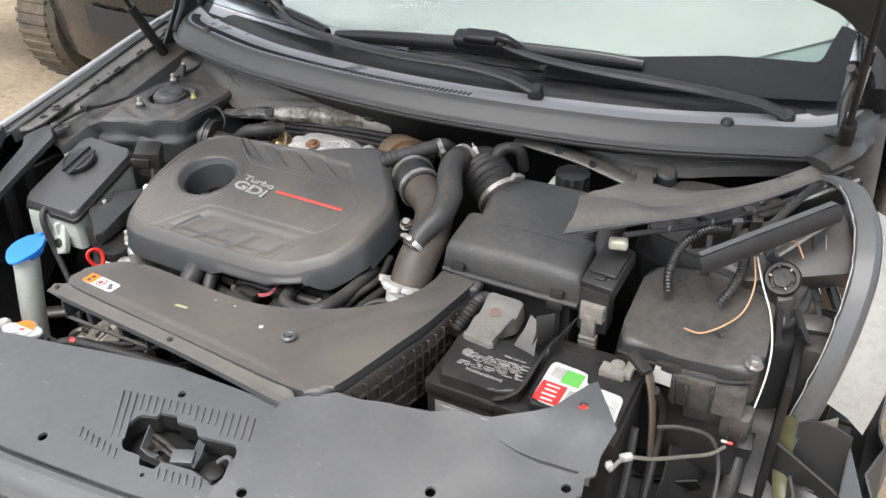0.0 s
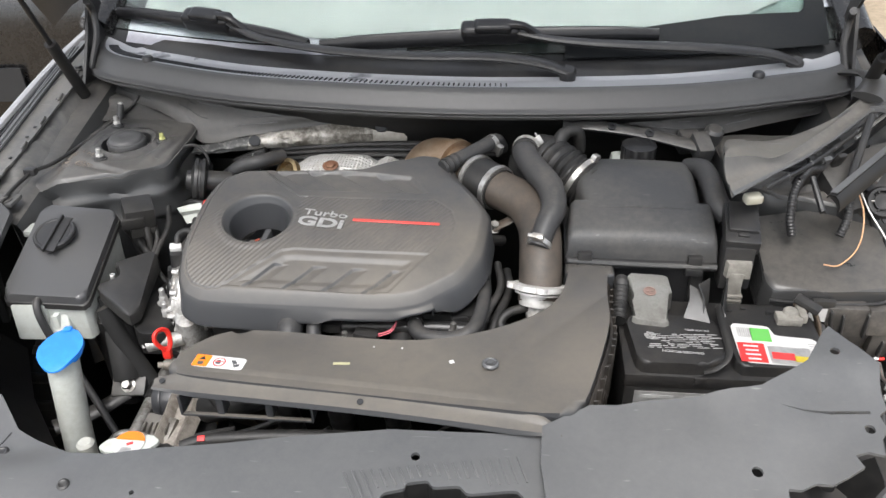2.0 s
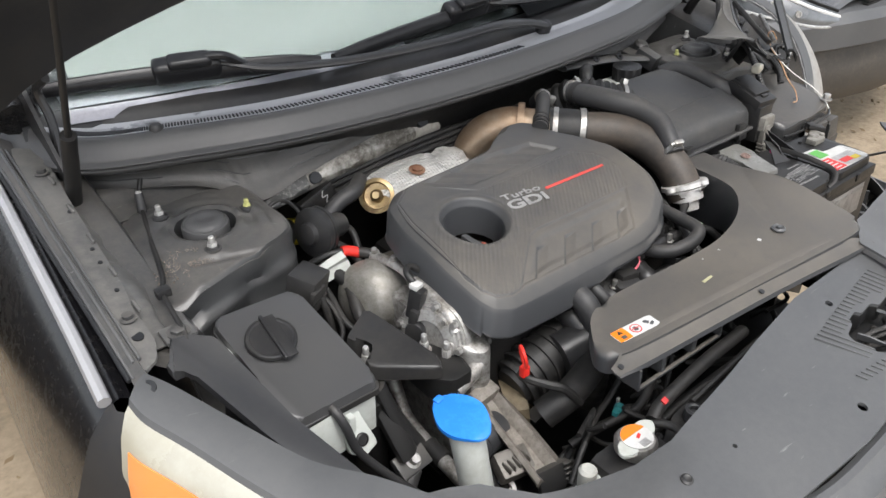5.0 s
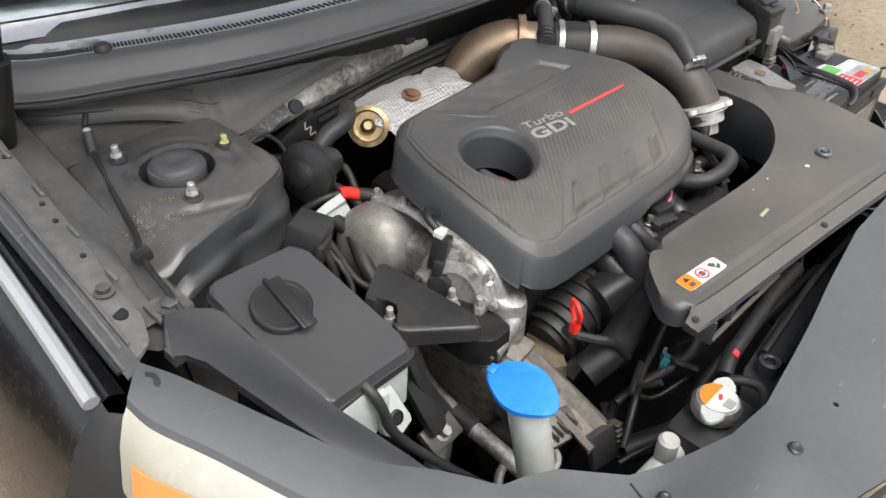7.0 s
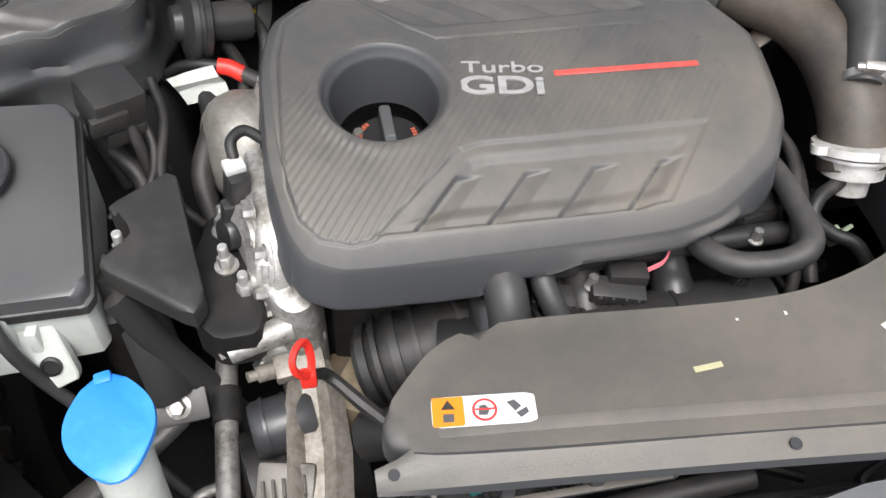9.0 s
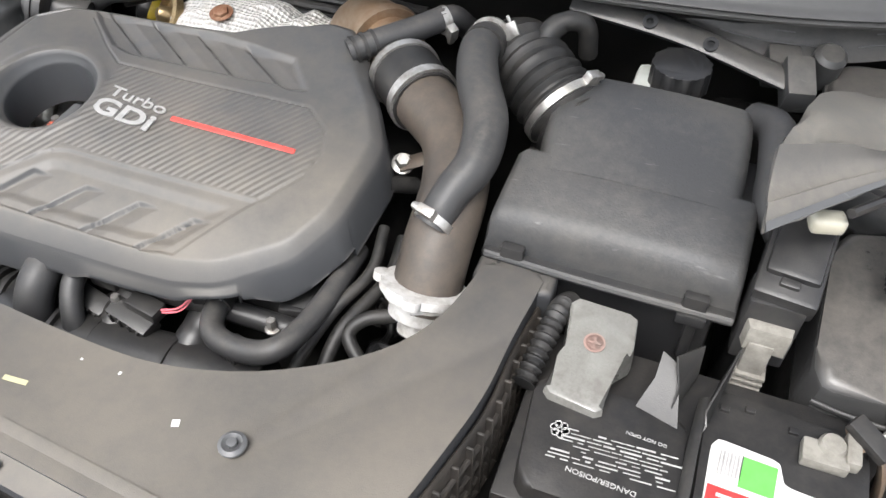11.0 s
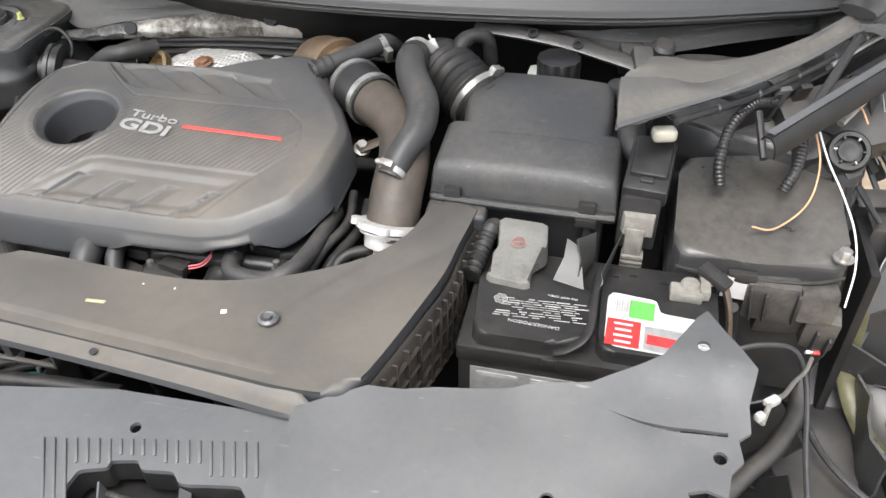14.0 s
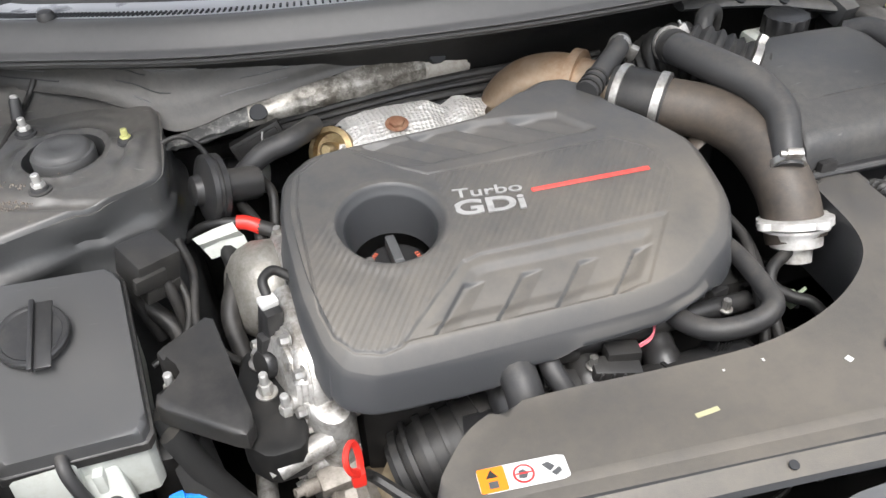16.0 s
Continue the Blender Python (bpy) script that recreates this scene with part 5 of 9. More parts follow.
# ---- dipstick ----
dip = thing("dipstick", "red dipstick ring handle on a black tube", "dipstick", (-0.42, 0.25, 0.7))
bm = bmesh.new()
tube(bm, [(-0.419 + 0.0050 * math.cos(a) * (1.05 + 0.35 * math.sin(a)) - 0.004 * math.sin(a), 0.251 + 0.0095 * math.cos(a) * (1.05 + 0.35 * math.sin(a)), 0.806 + 0.017 * math.sin(a)) for a in [i / 16 * 2 * math.pi for i in range(17)]], 0.0036, 8, 3, flat=0.8)
box(bm, (-0.417, 0.250, 0.783), (0.013, 0.010, 0.018), 0.003)
part("ring", bm, M_RED, dip)
bm = bmesh.new()
tube(bm, [(-0.416, 0.25, 0.785), (-0.403, 0.270, 0.752), (-0.378, 0.248, 0.738), (-0.357, 0.228, 0.730), (-0.335, 0.215, 0.70)], [0.0045, 0.0055, 0.0065, 0.0065, 0.006], 8, 5)
part("tube", bm, M_RUBBER, dip)

# ---- turbo pipes and hoses ----
pipe = thing("intercooler_pipe", "brown heat-stained intercooler pipe with a cast flange", "pipe", (0.12, 0.40, 0.80))
bm = bmesh.new()
tube(bm, [(0.122, 0.392, 0.80), (0.122, 0.43, 0.845), (0.118, 0.49, 0.872), (0.095, 0.545, 0.884), (0.045, 0.588, 0.888), (0.006, 0.628, 0.888)], 0.033, 20, 6)
part("tube", bm, M_PIPE, pipe)
bm = bmesh.new()
tube(bm, [(0.006, 0.628, 0.888), (-0.022, 0.662, 0.890), (-0.048, 0.69, 0.888), (-0.078, 0.715, 0.872), (-0.10, 0.73, 0.84), (-0.11, 0.735, 0.78)], [0.033, 0.033, 0.036, 0.037, 0.036, 0.035], 24, 6)
band(bm, (-0.03, 0.671, 0.89), (-0.68, 0.72, 0.0), 0.037, 0.012, 0.006)
part("elbow", bm, M_BRONZE, pipe, "bronze heat-tinted steel elbow")
bm = bmesh.new()
lathe(bm, [(0.041, 0), (0.041, 0.008), (0.03, 0.009)], 28, tilted((0.12, 0.398, 0.818), (0.05, 0.45, 0.9)))
part("flange", bm, M_FLANGE, pipe, "white cast flange")
hose = thing("coolant_hose", "black rubber hose curving over the intercooler pipe", "hose", (0.12, 0.5, 0.85))
bm = bmesh.new()
tube(bm, [(0.092, 0.667, 0.925), (0.093, 0.625, 0.932), (0.110, 0.575, 0.931), (0.133, 0.53, 0.924), (0.139, 0.487, 0.911), (0.127, 0.455, 0.896), (0.117, 0.428, 0.875)], [0.0200, 0.0205, 0.0215, 0.0215, 0.0200, 0.0175, 0.0165], 16, 6)
part("tube", bm, M_RUBBER_DUSTY, hose)
bm = bmesh.new()
band(bm, (0.0925, 0.645, 0.929), (0.05, -0.95, 0.12), 0.0205, 0.012, 0.002)
part("end_cuff", bm, M_RUBBER, hose)

# ---- heat shield ----
shield = thing("heat_shield", "white dimpled foil heat shield behind the engine cover", "heat shield", (-0.24, 0.72, 0.8))
bm = bmesh.new()
rows = []
for j in range(15):
    v = j / 14
    rows.append([(-0.335 + 0.205 * i / 24 + 0.01 * math.sin(9 * v), 0.640 + 0.115 * v, 0.838 + 0.028 * math.sin(math.pi * min(1, v * 0.75)) - 0.016 * abs(i / 12 - 1) ** 4 + 0.006 * noise.noise((i * 0.35, j * 0.5, 3)) - 0.012 * math.exp(-(((i - 17) / 1.6) ** 2))) for i in range(25)])
sheet(bm, rows, 0.002)
fx = M_FOIL.node_tree.nodes
fl = M_FOIL.node_tree.links
vor, fb, fco = fx.new("ShaderNodeTexVoronoi"), fx.new("ShaderNodeBump"), fx.new("ShaderNodeTexCoord")
vor.inputs["Scale"].default_value = 170.0
vor.inputs["Randomness"].default_value = 0.15
fb.inputs["Strength"].default_value, fb.inputs["Distance"].default_value = 1.0, 0.004
fl.new(fco.outputs["Object"], vor.inputs["Vector"])
fl.new(vor.outputs["Distance"], fb.inputs["Height"])
fl.new(fb.outputs[0], fx["Principled BSDF"].inputs["Normal"])
placed("bolt", bolt_mesh(0.010, 0.006, M_RUST), tilted((-0.262, 0.690, 0.866), (0, -0.2, 1)), shield, "rusty bolt")
part("foil", bm, M_FOIL, shield)

flange = thing("exhaust_joint", "yellow zinc round joint beside the heat shield", "joint", (-0.345, 0.69, 0.82))
bm = bmesh.new()
lathe(bm, [(0.030, -0.006), (0.031, 0.004), (0.024, 0.006), (0.022, -0.002), (0.012, -0.004), (0.010, 0.012), (0.006, 0.016), (0, 0.016)], 28, tilted((-0.347, 0.694, 0.842), (-0.55, -0.6, 0.55)))
part("flange", bm, M_BRASS, flange)
bm = bmesh.new()
tube(bm, [(-0.36, 0.725, 0.866), (-0.394, 0.69, 0.870), (-0.425, 0.688, 0.862), (-0.448, 0.685, 0.848), (-0.468, 0.682, 0.828), (-0.478, 0.675, 0.79)], [0.013, 0.014, 0.014, 0.013, 0.013, 0.013], 14, 5)
part("pipe", bm, M_RUBBER_DUSTY, flange)

# ---- brake fluid reservoir ----
brake = thing("brake_fluid_reservoir", "milky brake fluid reservoir with round black cap", "brake reservoir", (0.29, 0.685, 0.82))
bm = bmesh.new()
box(bm, (0.272, 0.70, 0.868), (0.055, 0.05, 0.06), 0.01)
part("tank", bm, M_MILKY, brake)
bm = bmesh.new()
prism(bm, [(0.29 + (0.029 + 0.0016 * math.cos(10 * a)) * math.cos(a), 0.69 + (0.029 + 0.0016 * math.cos(10 * a)) * math.sin(a)) for a in [2 * math.pi * k / 80 for k in range(80)]], 0.926, 0.897, 0.003, 2)
part("cap", bm, M_PLASTIC, brake)


# ---- battery ----
def battery():
    M_BATTERY = material("black_battery_plastic", (0.013, 0.013, 0.0135), 0.40, second=(0.034, 0.031, 0.028), mix_scale=8, mix_low=0.42, mix_high=0.68, grain=0.2, grain_scale=500)
    bat = thing("battery", "black car battery with white, red and green top label", "battery", (0.378, 0.328, 0.60))
    bm = bmesh.new()
    box(bm, (0.378, 0.328, 0.69), (0.276, 0.170, 0.18), 0.005)
    part("case", bm, M_BATTERY, bat)
    bm = bmesh.new()
    box(bm, (0.378, 0.328, 0.785), (0.280, 0.174, 0.022), 0.004)
    part("lid", bm, M_BATTERY, bat)
    bm = bmesh.new()
    prism(bm, rounded([(0.245, 0.354), (0.374, 0.352), (0.376, 0.262), (0.340, 0.247), (0.256, 0.247)], 2, 0.1), 0.815, 0.79, 0.005, 2, 0.04)
    part("left_block", bm, M_BATTERY, bat)
    bm = bmesh.new()
    prism(bm, rounded([(0.386, 0.392), (0.514, 0.380), (0.513, 0.252), (0.388, 0.250)], 2, 0.08), 0.813, 0.79, 0.004, 2, 0.02)
    part("right_block", bm, M_BATTERY, bat)
    bm = bmesh.new()
    tube(bm, [(0.345, 0.247, 0.802), (0.36, 0.245, 0.812), (0.377, 0.262, 0.822), (0.379, 0.32, 0.826), (0.382, 0.37, 0.822)], 0.0055, 8, 6, flat=0.45)
    part("carry_strap", bm, M_RUBBER, bat, "thin black carry strap")
    for x in (0.34, 0.45):
        bm = bmesh.new()
        box(bm, (x, 0.243, 0.789), (0.016, 0.008, 0.014), 0.002)
        part("strap_eye", bm, M_BATTERY, bat)
    front = part("front_label", quad_plate(0.372, 0.2422, 0.735, 0.235, 0.062, 0, 90), M_SILVER, bat, "grey front label")
    for k in range(4):
        part("label_bar", quad_plate(0.285 + 0.06 * k, 0.2414, 0.757, 0.045, 0.006, 0, 90), M_PRINT, front)
    bm = bmesh.new()
    prism(bm, rounded([(0.394, 0.343), (0.447, 0.338), (0.452, 0.318), (0.506, 0.314), (0.509, 0.254), (0.394, 0.258)], 2, 0.1), 0.8138, 0.8128)
    lab = part("top_label", bm, M_WHITE, bat, "white battery label with coloured fields")
    z = 0.8142
    part("green_field", quad_plate(0.432, 0.318, z, 0.027, 0.028, -3), M_GREEN, lab)
    part("red_field", quad_plate(0.413, 0.279, z, 0.036, 0.040, -2), M_REDLABEL, lab)
    part("grey_field", quad_plate(0.463, 0.275, z, 0.056, 0.036, -2), M_SILVER, lab)
    part("red_bar", quad_plate(0.453, 0.273, z + 0.0005, 0.030, 0.014, -4), M_REDLABEL, lab)
    part("yellow_field", quad_plate(0.477, 0.268, z + 0.0005, 0.020, 0.012, -4), M_YELLOW, lab)
    for k in range(7):
        part("barcode_bar", quad_plate(0.402 + 0.0028 * k, 0.322, z, 0.0011 + 0.0005 * (k % 2), 0.022, -3), M_SILVER, lab)
        part("barcode_bar", quad_plate(0.498, 0.272 + 0.005 * k, z, 0.011, 0.0012 + 0.0006 * (k % 2), -3), M_SILVER, lab)
    for k in range(4):
        part("print_bar", quad_plate(0.413, 0.292 - 0.009 * k, z + 0.0004, 0.020 - 0.003 * (k % 2), 0.003, -2), M_WHITE, lab)
    for text, size, x, y in (("DANGER/POISON", 0.0062, 0.318, 0.271), ("DO NOT OPEN", 0.0042, 0.3445, 0.320)):
        me = letters(text, size, 0.0002)
        me.materials.append(M_PRINT)
        placed("lettering", me, pose(x, y, 0.8153, 0, 0, 177) @ Matrix.Diagonal((1.15, 1, 1, 1)), bat, "white warning lettering")
    rnd = random.Random(4)
    for line in range(9):
        x = 0.272 + 0.0012 * line
        while x < 0.362:
            w = rnd.uniform(0.004, 0.020)
            if rnd.random() < 0.8:
                part("print_bar", quad_plate(x + w / 2, 0.2795 + 0.0036 * line + 0.05 * (x - 0.3), 0.8153, w, rnd.choice((0.0006, 0.0009, 0.0014)), 3), M_PRINT, bat)
            x += w + rnd.choice((0.0015, 0.004))
    for k in range(6):
        bm = bmesh.new()
        lathe(bm, [(0.0034, 0), (0.0034, 0.0008), (0.0026, 0.0008), (0.0026, 0)], 12, Matrix.Translation((0.277 + 0.0048 * math.cos(k), 0.304 + 0.0048 * math.sin(k), 0.8150)))
        part("ring_mark", bm, M_PRINT, bat)
    for x, y in ((0.40, 0.372), (0.42, 0.378), (0.47, 0.352), (0.455, 0.37)):
        bm = bmesh.new()
        box(bm, (x, y, 0.8145), (0.008, 0.006, 0.004), 0.001)
        part("vent_plug", bm, M_BATTERY, bat)
    return bat


battery()
cov = thing("terminal_cover", "cloudy clear plastic cover over the positive terminal", "terminal cover", (0.277, 0.385, 0.81))
bm = bmesh.new()
prism(bm, rounded([(0.253, 0.428), (0.314, 0.426), (0.318, 0.386), (0.303, 0.366), (0.306, 0.324), (0.254, 0.330), (0.262, 0.370)], 1, 0.12), lambda x, y: 0.824 + 0.13 * (y - 0.33) + 0.0015 * noise.noise((x * 60, y * 60, 0)), 0.804, 0.004, 2, 0.05)
part("shell", bm, material("hazy_clear_plastic", (0.21, 0.21, 0.195), 0.22, second=(0.115, 0.11, 0.10), mix_scale=14, mix_low=0.40, mix_high=0.62, coat=0.5), cov)
bm = bmesh.new()
lathe(bm, [(0.0095, 0), (0.0095, 0.0006), (0.0078, 0.0006), (0.0078, 0)], 24, tilted((0.284, 0.385, 0.8335), (0, -0.13, 1)))
box(bm, (0.284, 0.385, 0.8338), (0.011, 0.002, 0.0006), 0, pose(0, 0, 0, 9))
box(bm, (0.284, 0.385, 0.8338), (0.002, 0.011, 0.0006), 0, pose(0, 0, 0, 9))
part("plus_mark", bm, material("faded_red_print", (0.26, 0.17, 0.145), 0.5, second=(0.20, 0.15, 0.13), mix_scale=60), cov, "faded red plus mark")
sleeve = thing("cable_sleeve", "black corrugated cable sleeve beside the battery", "cable sleeve", (0.243, 0.40, 0.78))
bm = bmesh.new()
tube(bm, [(0.236, 0.338, 0.812), (0.241, 0.375, 0.822), (0.246, 0.415, 0.826), (0.25, 0.45, 0.80)], 0.0095, 14, 6, 0.0018, 0.0075)
part("sleeve", bm, M_RUBBER, sleeve)
flap = thing("torn_tape_flap", "torn black plastic flaps on top of the battery", "plastic flap", (0.345, 0.365, 0.815))
for a, b, c, d in (((0.330, 0.348, 0.815), (0.366, 0.338, 0.815), (0.356, 0.380, 0.842), (0.340, 0.386, 0.848)), ((0.358, 0.345, 0.815), (0.374, 0.395, 0.817), (0.372, 0.402, 0.85), (0.352, 0.38, 0.853)), ((0.381, 0.33, 0.816), (0.392, 0.39, 0.818), (0.402, 0.415, 0.842), (0.384, 0.35, 0.832))):
    bm = bmesh.new()
    sheet(bm, [[a, b], [tuple((p + q) / 2 + o for p, q, o in zip(a, d, (0.004, 0, 0.004))), tuple((p + q) / 2 for p, q in zip(b, c))], [d, c]], 0.0015)
    part("flap", bm, M_PLASTIC, flap)
bm = bmesh.new()
lathe(bm, [(0.006, 0), (0.006, 0.006), (0.004, 0.008), (0, 0.008)], 16, Matrix.Translation((0.358, 0.372, 0.822)))
part("pink_plug", bm, material("pink_plastic", (0.8, 0.05, 0.25), 0.4), flap, "pink plastic plug")
term = thing("ground_terminal", "corroded ground terminal clamp with a braided strap", "battery terminal", (0.485, 0.36, 0.81))
bm = bmesh.new()
lathe(bm, [(0.012, 0.80), (0.011, 0.826), (0.009, 0.829), (0, 0.829)], 18, Matrix.Translation((0.482, 0.36, 0)))
box(bm, (0.478, 0.352, 0.819), (0.036, 0.022, 0.012), 0.003)
box(bm, (0.498, 0.362, 0.821), (0.012, 0.03, 0.014), 0.003)
part("clamp", bm, M_CLEARPL, term)
bm = bmesh.new()
tube(bm, [(0.495, 0.372, 0.824), (0.515, 0.378, 0.822), (0.528, 0.37, 0.80), (0.538, 0.365, 0.75), (0.545, 0.36, 0.68)], 0.012, 10, 6, flat=0.35)
part("strap", bm, material("tarnished_copper", (0.17, 0.125, 0.09), 0.5, 0.4, second=(0.1, 0.09, 0.08), mix_scale=40), term)
bm = bmesh.new()
box(bm, (0.508, 0.372, 0.831), (0.038, 0.018, 0.010), 0.003, pose(0, 0, 0, 0, 14, -35))
part("terminal_cap", bm, M_RUBBER, term)

# ---- fuse box fittings ----
bm = bmesh.new()
box(bm, (0.541, 0.3985, 0.797), (0.034, 0.002, 0.030), 0, pose(0, 0, 0, 0, 8, 4))
part("white_tab", bm, M_WHITE, fuse, "white paper tab")
bm = bmesh.new()
box(bm, (0.543, 0.402, 0.812), (0.034, 0.010, 0.014), 0.003)
part("latch", bm, M_PLASTIC, fuse)
placed("bolt", BIG_BOLT, Matrix.Translation((0.650, 0.430, 0.835)), fuse, "white-painted bolt")
bm = bmesh.new()
box(bm, (0.580, 0.408, 0.782), (0.062, 0.026, 0.058), 0.008, pose(0, 0, 0, 4, 0, 0))
box(bm, (0.630, 0.405, 0.786), (0.044, 0.030, 0.046), 0.007, pose(0, 0, 0, -6, 0, 3))
box(bm, (0.646, 0.412, 0.744), (0.040, 0.034, 0.052), 0.007, pose(0, 0, 0, 8, 0, -6))
box(bm, (0.600, 0.420, 0.742), (0.060, 0.024, 0.040), 0.008, pose(0, 0, 0, 14, 0, 5))
part("broken_corner", bm, material("chalky_dust", (0.034, 0.032, 0.030), 0.45, second=(0.095, 0.086, 0.076), mix_scale=22, mix_low=0.4, mix_high=0.62, grain=0.6, grain_scale=160), fuse, "cracked dusty corner")
for k, (x, z, h) in enumerate(((0.557, 0.783, 0.048), (0.574, 0.779, 0.040), (0.608, 0.781, 0.044), (0.640, 0.738, 0.030), (0.655, 0.730, 0.026))):
    bm = bmesh.new()
    box(bm, (x, 0.3925, z), (0.0035, 0.010, h), 0.001, pose(0, 0, 0, 0, 4 * (k - 2), 0), 1)
    part("corner_rib", bm, M_PLASTIC_DIRTY, fuse)
for dx, mt in ((0.0, M_WHITE), (0.008, M_RED)):
    bm = bmesh.new()
    box(bm, (0.637 + dx, 0.388, 0.722), (0.008, 0.004, 0.006), 0.001, pose(0, 0, 0, 30, 0, 10))
    part("fuse_tab", bm, mt, fuse, "small white and red tab")
bm = bmesh.new()
tube(bm, [(0.468, 0.411, 0.808), (0.5, 0.405, 0.809), (0.56, 0.402, 0.811), (0.62, 0.406, 0.813), (0.655, 0.42, 0.815)], 0.0024, 8, 5)
part("rim", bm, M_PLASTIC, fuse)

# ---- relay box ----
relay = thing("relay_box", "small black relay box with a clear bracket beneath", "relay box", (0.42, 0.47, 0.80))
bm = bmesh.new()
box(bm, (0, 0, 0), (0.052, 0.085, 0.026), 0.005)
bmesh.ops.transform(bm, matrix=pose(0.424, 0.478, 0.893, 16, 0, -6), verts=bm.verts)
part("body", bm, M_PLASTIC, relay)
bm = bmesh.new()
box(bm, (0, 0, 0), (0.044, 0.062, 0.014), 0.005)
bmesh.ops.transform(bm, matrix=pose(0.425, 0.482, 0.907, 16, 0, -6), verts=bm.verts)
part("lid", bm, M_PLASTIC, relay)
bm = bmesh.new()
box(bm, (0, 0, 0), (0.016, 0.008, 0.01), 0.002)
bmesh.ops.transform(bm, matrix=pose(0.421, 0.448, 0.897, 16, 0, -6), verts=bm.verts)
part("latch", bm, M_PLASTIC, relay)
bm = bmesh.new()
box(bm, (0.418, 0.452, 0.845), (0.046, 0.035, 0.075), 0.004)
part("lower_body", bm, M_PLASTIC, relay)
bm = bmesh.new()
prism(bm, [(0.398, 0.438), (0.438, 0.436), (0.436, 0.424), (0.402, 0.424)], 0.862, 0.835, 0.003)
box(bm, (0.416, 0.428, 0.82), (0.022, 0.012, 0.05), 0.003)
part("clear_bracket", bm, M_CLEARPL, relay, "cloudy clear bracket")
for k in range(5):
    bm = bmesh.new()
    box(bm, (0.417, 0.426, 0.805 - 0.008 * k), (0.026, 0.016, 0.004), 0.001)
    part("fin", bm, M_CLEARPL, relay)
loose = thing("wiring_hose", "black hose running behind the relay box", "hose", (0.40, 0.6, 0.85))
bm = bmesh.new()
tube(bm, [(0.372, 0.665, 0.895), (0.392, 0.64, 0.906), (0.398, 0.585, 0.905), (0.40, 0.54, 0.898), (0.415, 0.52, 0.885)], 0.018, 14, 6)
part("tube", bm, M_RUBBER_DUSTY, loose)

# ---- airbox fittings and bellows ----
bellows = thing("intake_bellows", "black corrugated rubber intake hose at the filter box", "hose", (0.15, 0.64, 0.85))
bm = bmesh.new()
tube(bm, [(0.208, 0.612, 0.872), (0.175, 0.635, 0.888), (0.145, 0.66, 0.898), (0.12, 0.69, 0.893), (0.105, 0.72, 0.86)], 0.041, 24, 6, 0.0028, 0.012)
part("tube", bm, M_RUBBER, bellows)
bm = bmesh.new()
tube(bm, [(0.150, 0.672, 0.925), (0.153, 0.680, 0.938), (0.160, 0.688, 0.944)], 0.012, 14, 5)
tube(bm, [(0.155, 0.688, 0.942), (0.172, 0.697, 0.945), (0.186, 0.705, 0.935), (0.190, 0.712, 0.90)], 0.0105, 14, 6)
part("breather_stub", bm, M_RUBBER, bellows)
hose_clamp((0.188, 0.626, 0.884), (-0.75, 0.56, 0.33), 0.0445, 0.009, turn=110)
small = thing("breather_hose", "short black breather hose with spring clips", "hose", (0, 0.65, 0.92))
bm = bmesh.new()
tube(bm, [(-0.045, 0.606, 0.912), (-0.02, 0.628, 0.918), (0.015, 0.66, 0.924), (0.04, 0.688, 0.926), (0.05, 0.715, 0.90)], 0.0135, 14, 6)
part("tube", bm, M_RUBBER_DUSTY, small)
bm = bmesh.new()
for k in range(3):
    band(bm, (-0.04 + 0.008 * k, 0.61 + 0.0075 * k, 0.913 + 0.0015 * k), (0.7, 0.7, 0.15), 0.0135, 0.004, 0.002)
part("ribbed_end", bm, M_RUBBER, small)
hose_clamp((0.034, 0.68, 0.9255), (0.62, 0.75, 0.1), 0.0138, 0.009, "pale spring hose clip", 200)
coupling = thing("hose_coupling", "black silicone coupling between two pipe clamps", "coupling", (0.03, 0.60, 0.85))
bm = bmesh.new()
tube(bm, [(0.004, 0.630, 0.8882), (0.026, 0.608, 0.8885), (0.052, 0.582, 0.8870)], [0.0365, 0.0375, 0.0360], 24, 5)
part("sleeve", bm, M_RUBBER, coupling)
hose_clamp((0.012, 0.622, 0.888), (-0.66, 0.72, 0.0), 0.0385, 0.009, turn=205)
hose_clamp((0.046, 0.588, 0.888), (-0.70, 0.68, 0.05), 0.0375, 0.010, turn=205)
hose_clamp((0.1185, 0.432, 0.877), (-0.28, -0.85, -0.45), 0.0178, 0.008, "steel clip on the rubber hose", 90)
hose_clamp((0.0935, 0.661, 0.927), (0.05, -0.9, 0.25), 0.0215, 0.004, "thin wire clip at the hose end", 30)
bm = bmesh.new()
tube(bm, [(0.006, 0.628, 0.888), (0.045, 0.588, 0.888)], 0.0350, 20, 4)
part("rubber_coupling", bm, M_RUBBER, pipe)
bm = bmesh.new()
lathe(bm, [(0.016, -0.04), (0.018, -0.022), (0.028, -0.021), (0.029, -0.004), (0.036, -0.003), (0.036, 0.0)], 28, tilted((0.12, 0.396, 0.816), (0.05, 0.45, 0.9)))
part("flange_neck", bm, M_FLANGE, pipe)
for a in (10, 190, 100):
    m = tilted((0.12, 0.398, 0.818), (0.05, 0.45, 0.9)) @ Matrix.Translation((0.040 * math.cos(radians(a)), 0.040 * math.sin(radians(a)), 0.0005))
    bm = bmesh.new()
    lathe(bm, [(0.009, 0), (0.009, 0.008), (0.004, 0.009)], 14, m)
    part("flange_ear", bm, M_FLANGE, pipe)
placed("bolt", BIG_BOLT, tilted((0.045, 0.533, 0.842), (0.2, -0.4, 1)), pipe)
bm = bmesh.new()
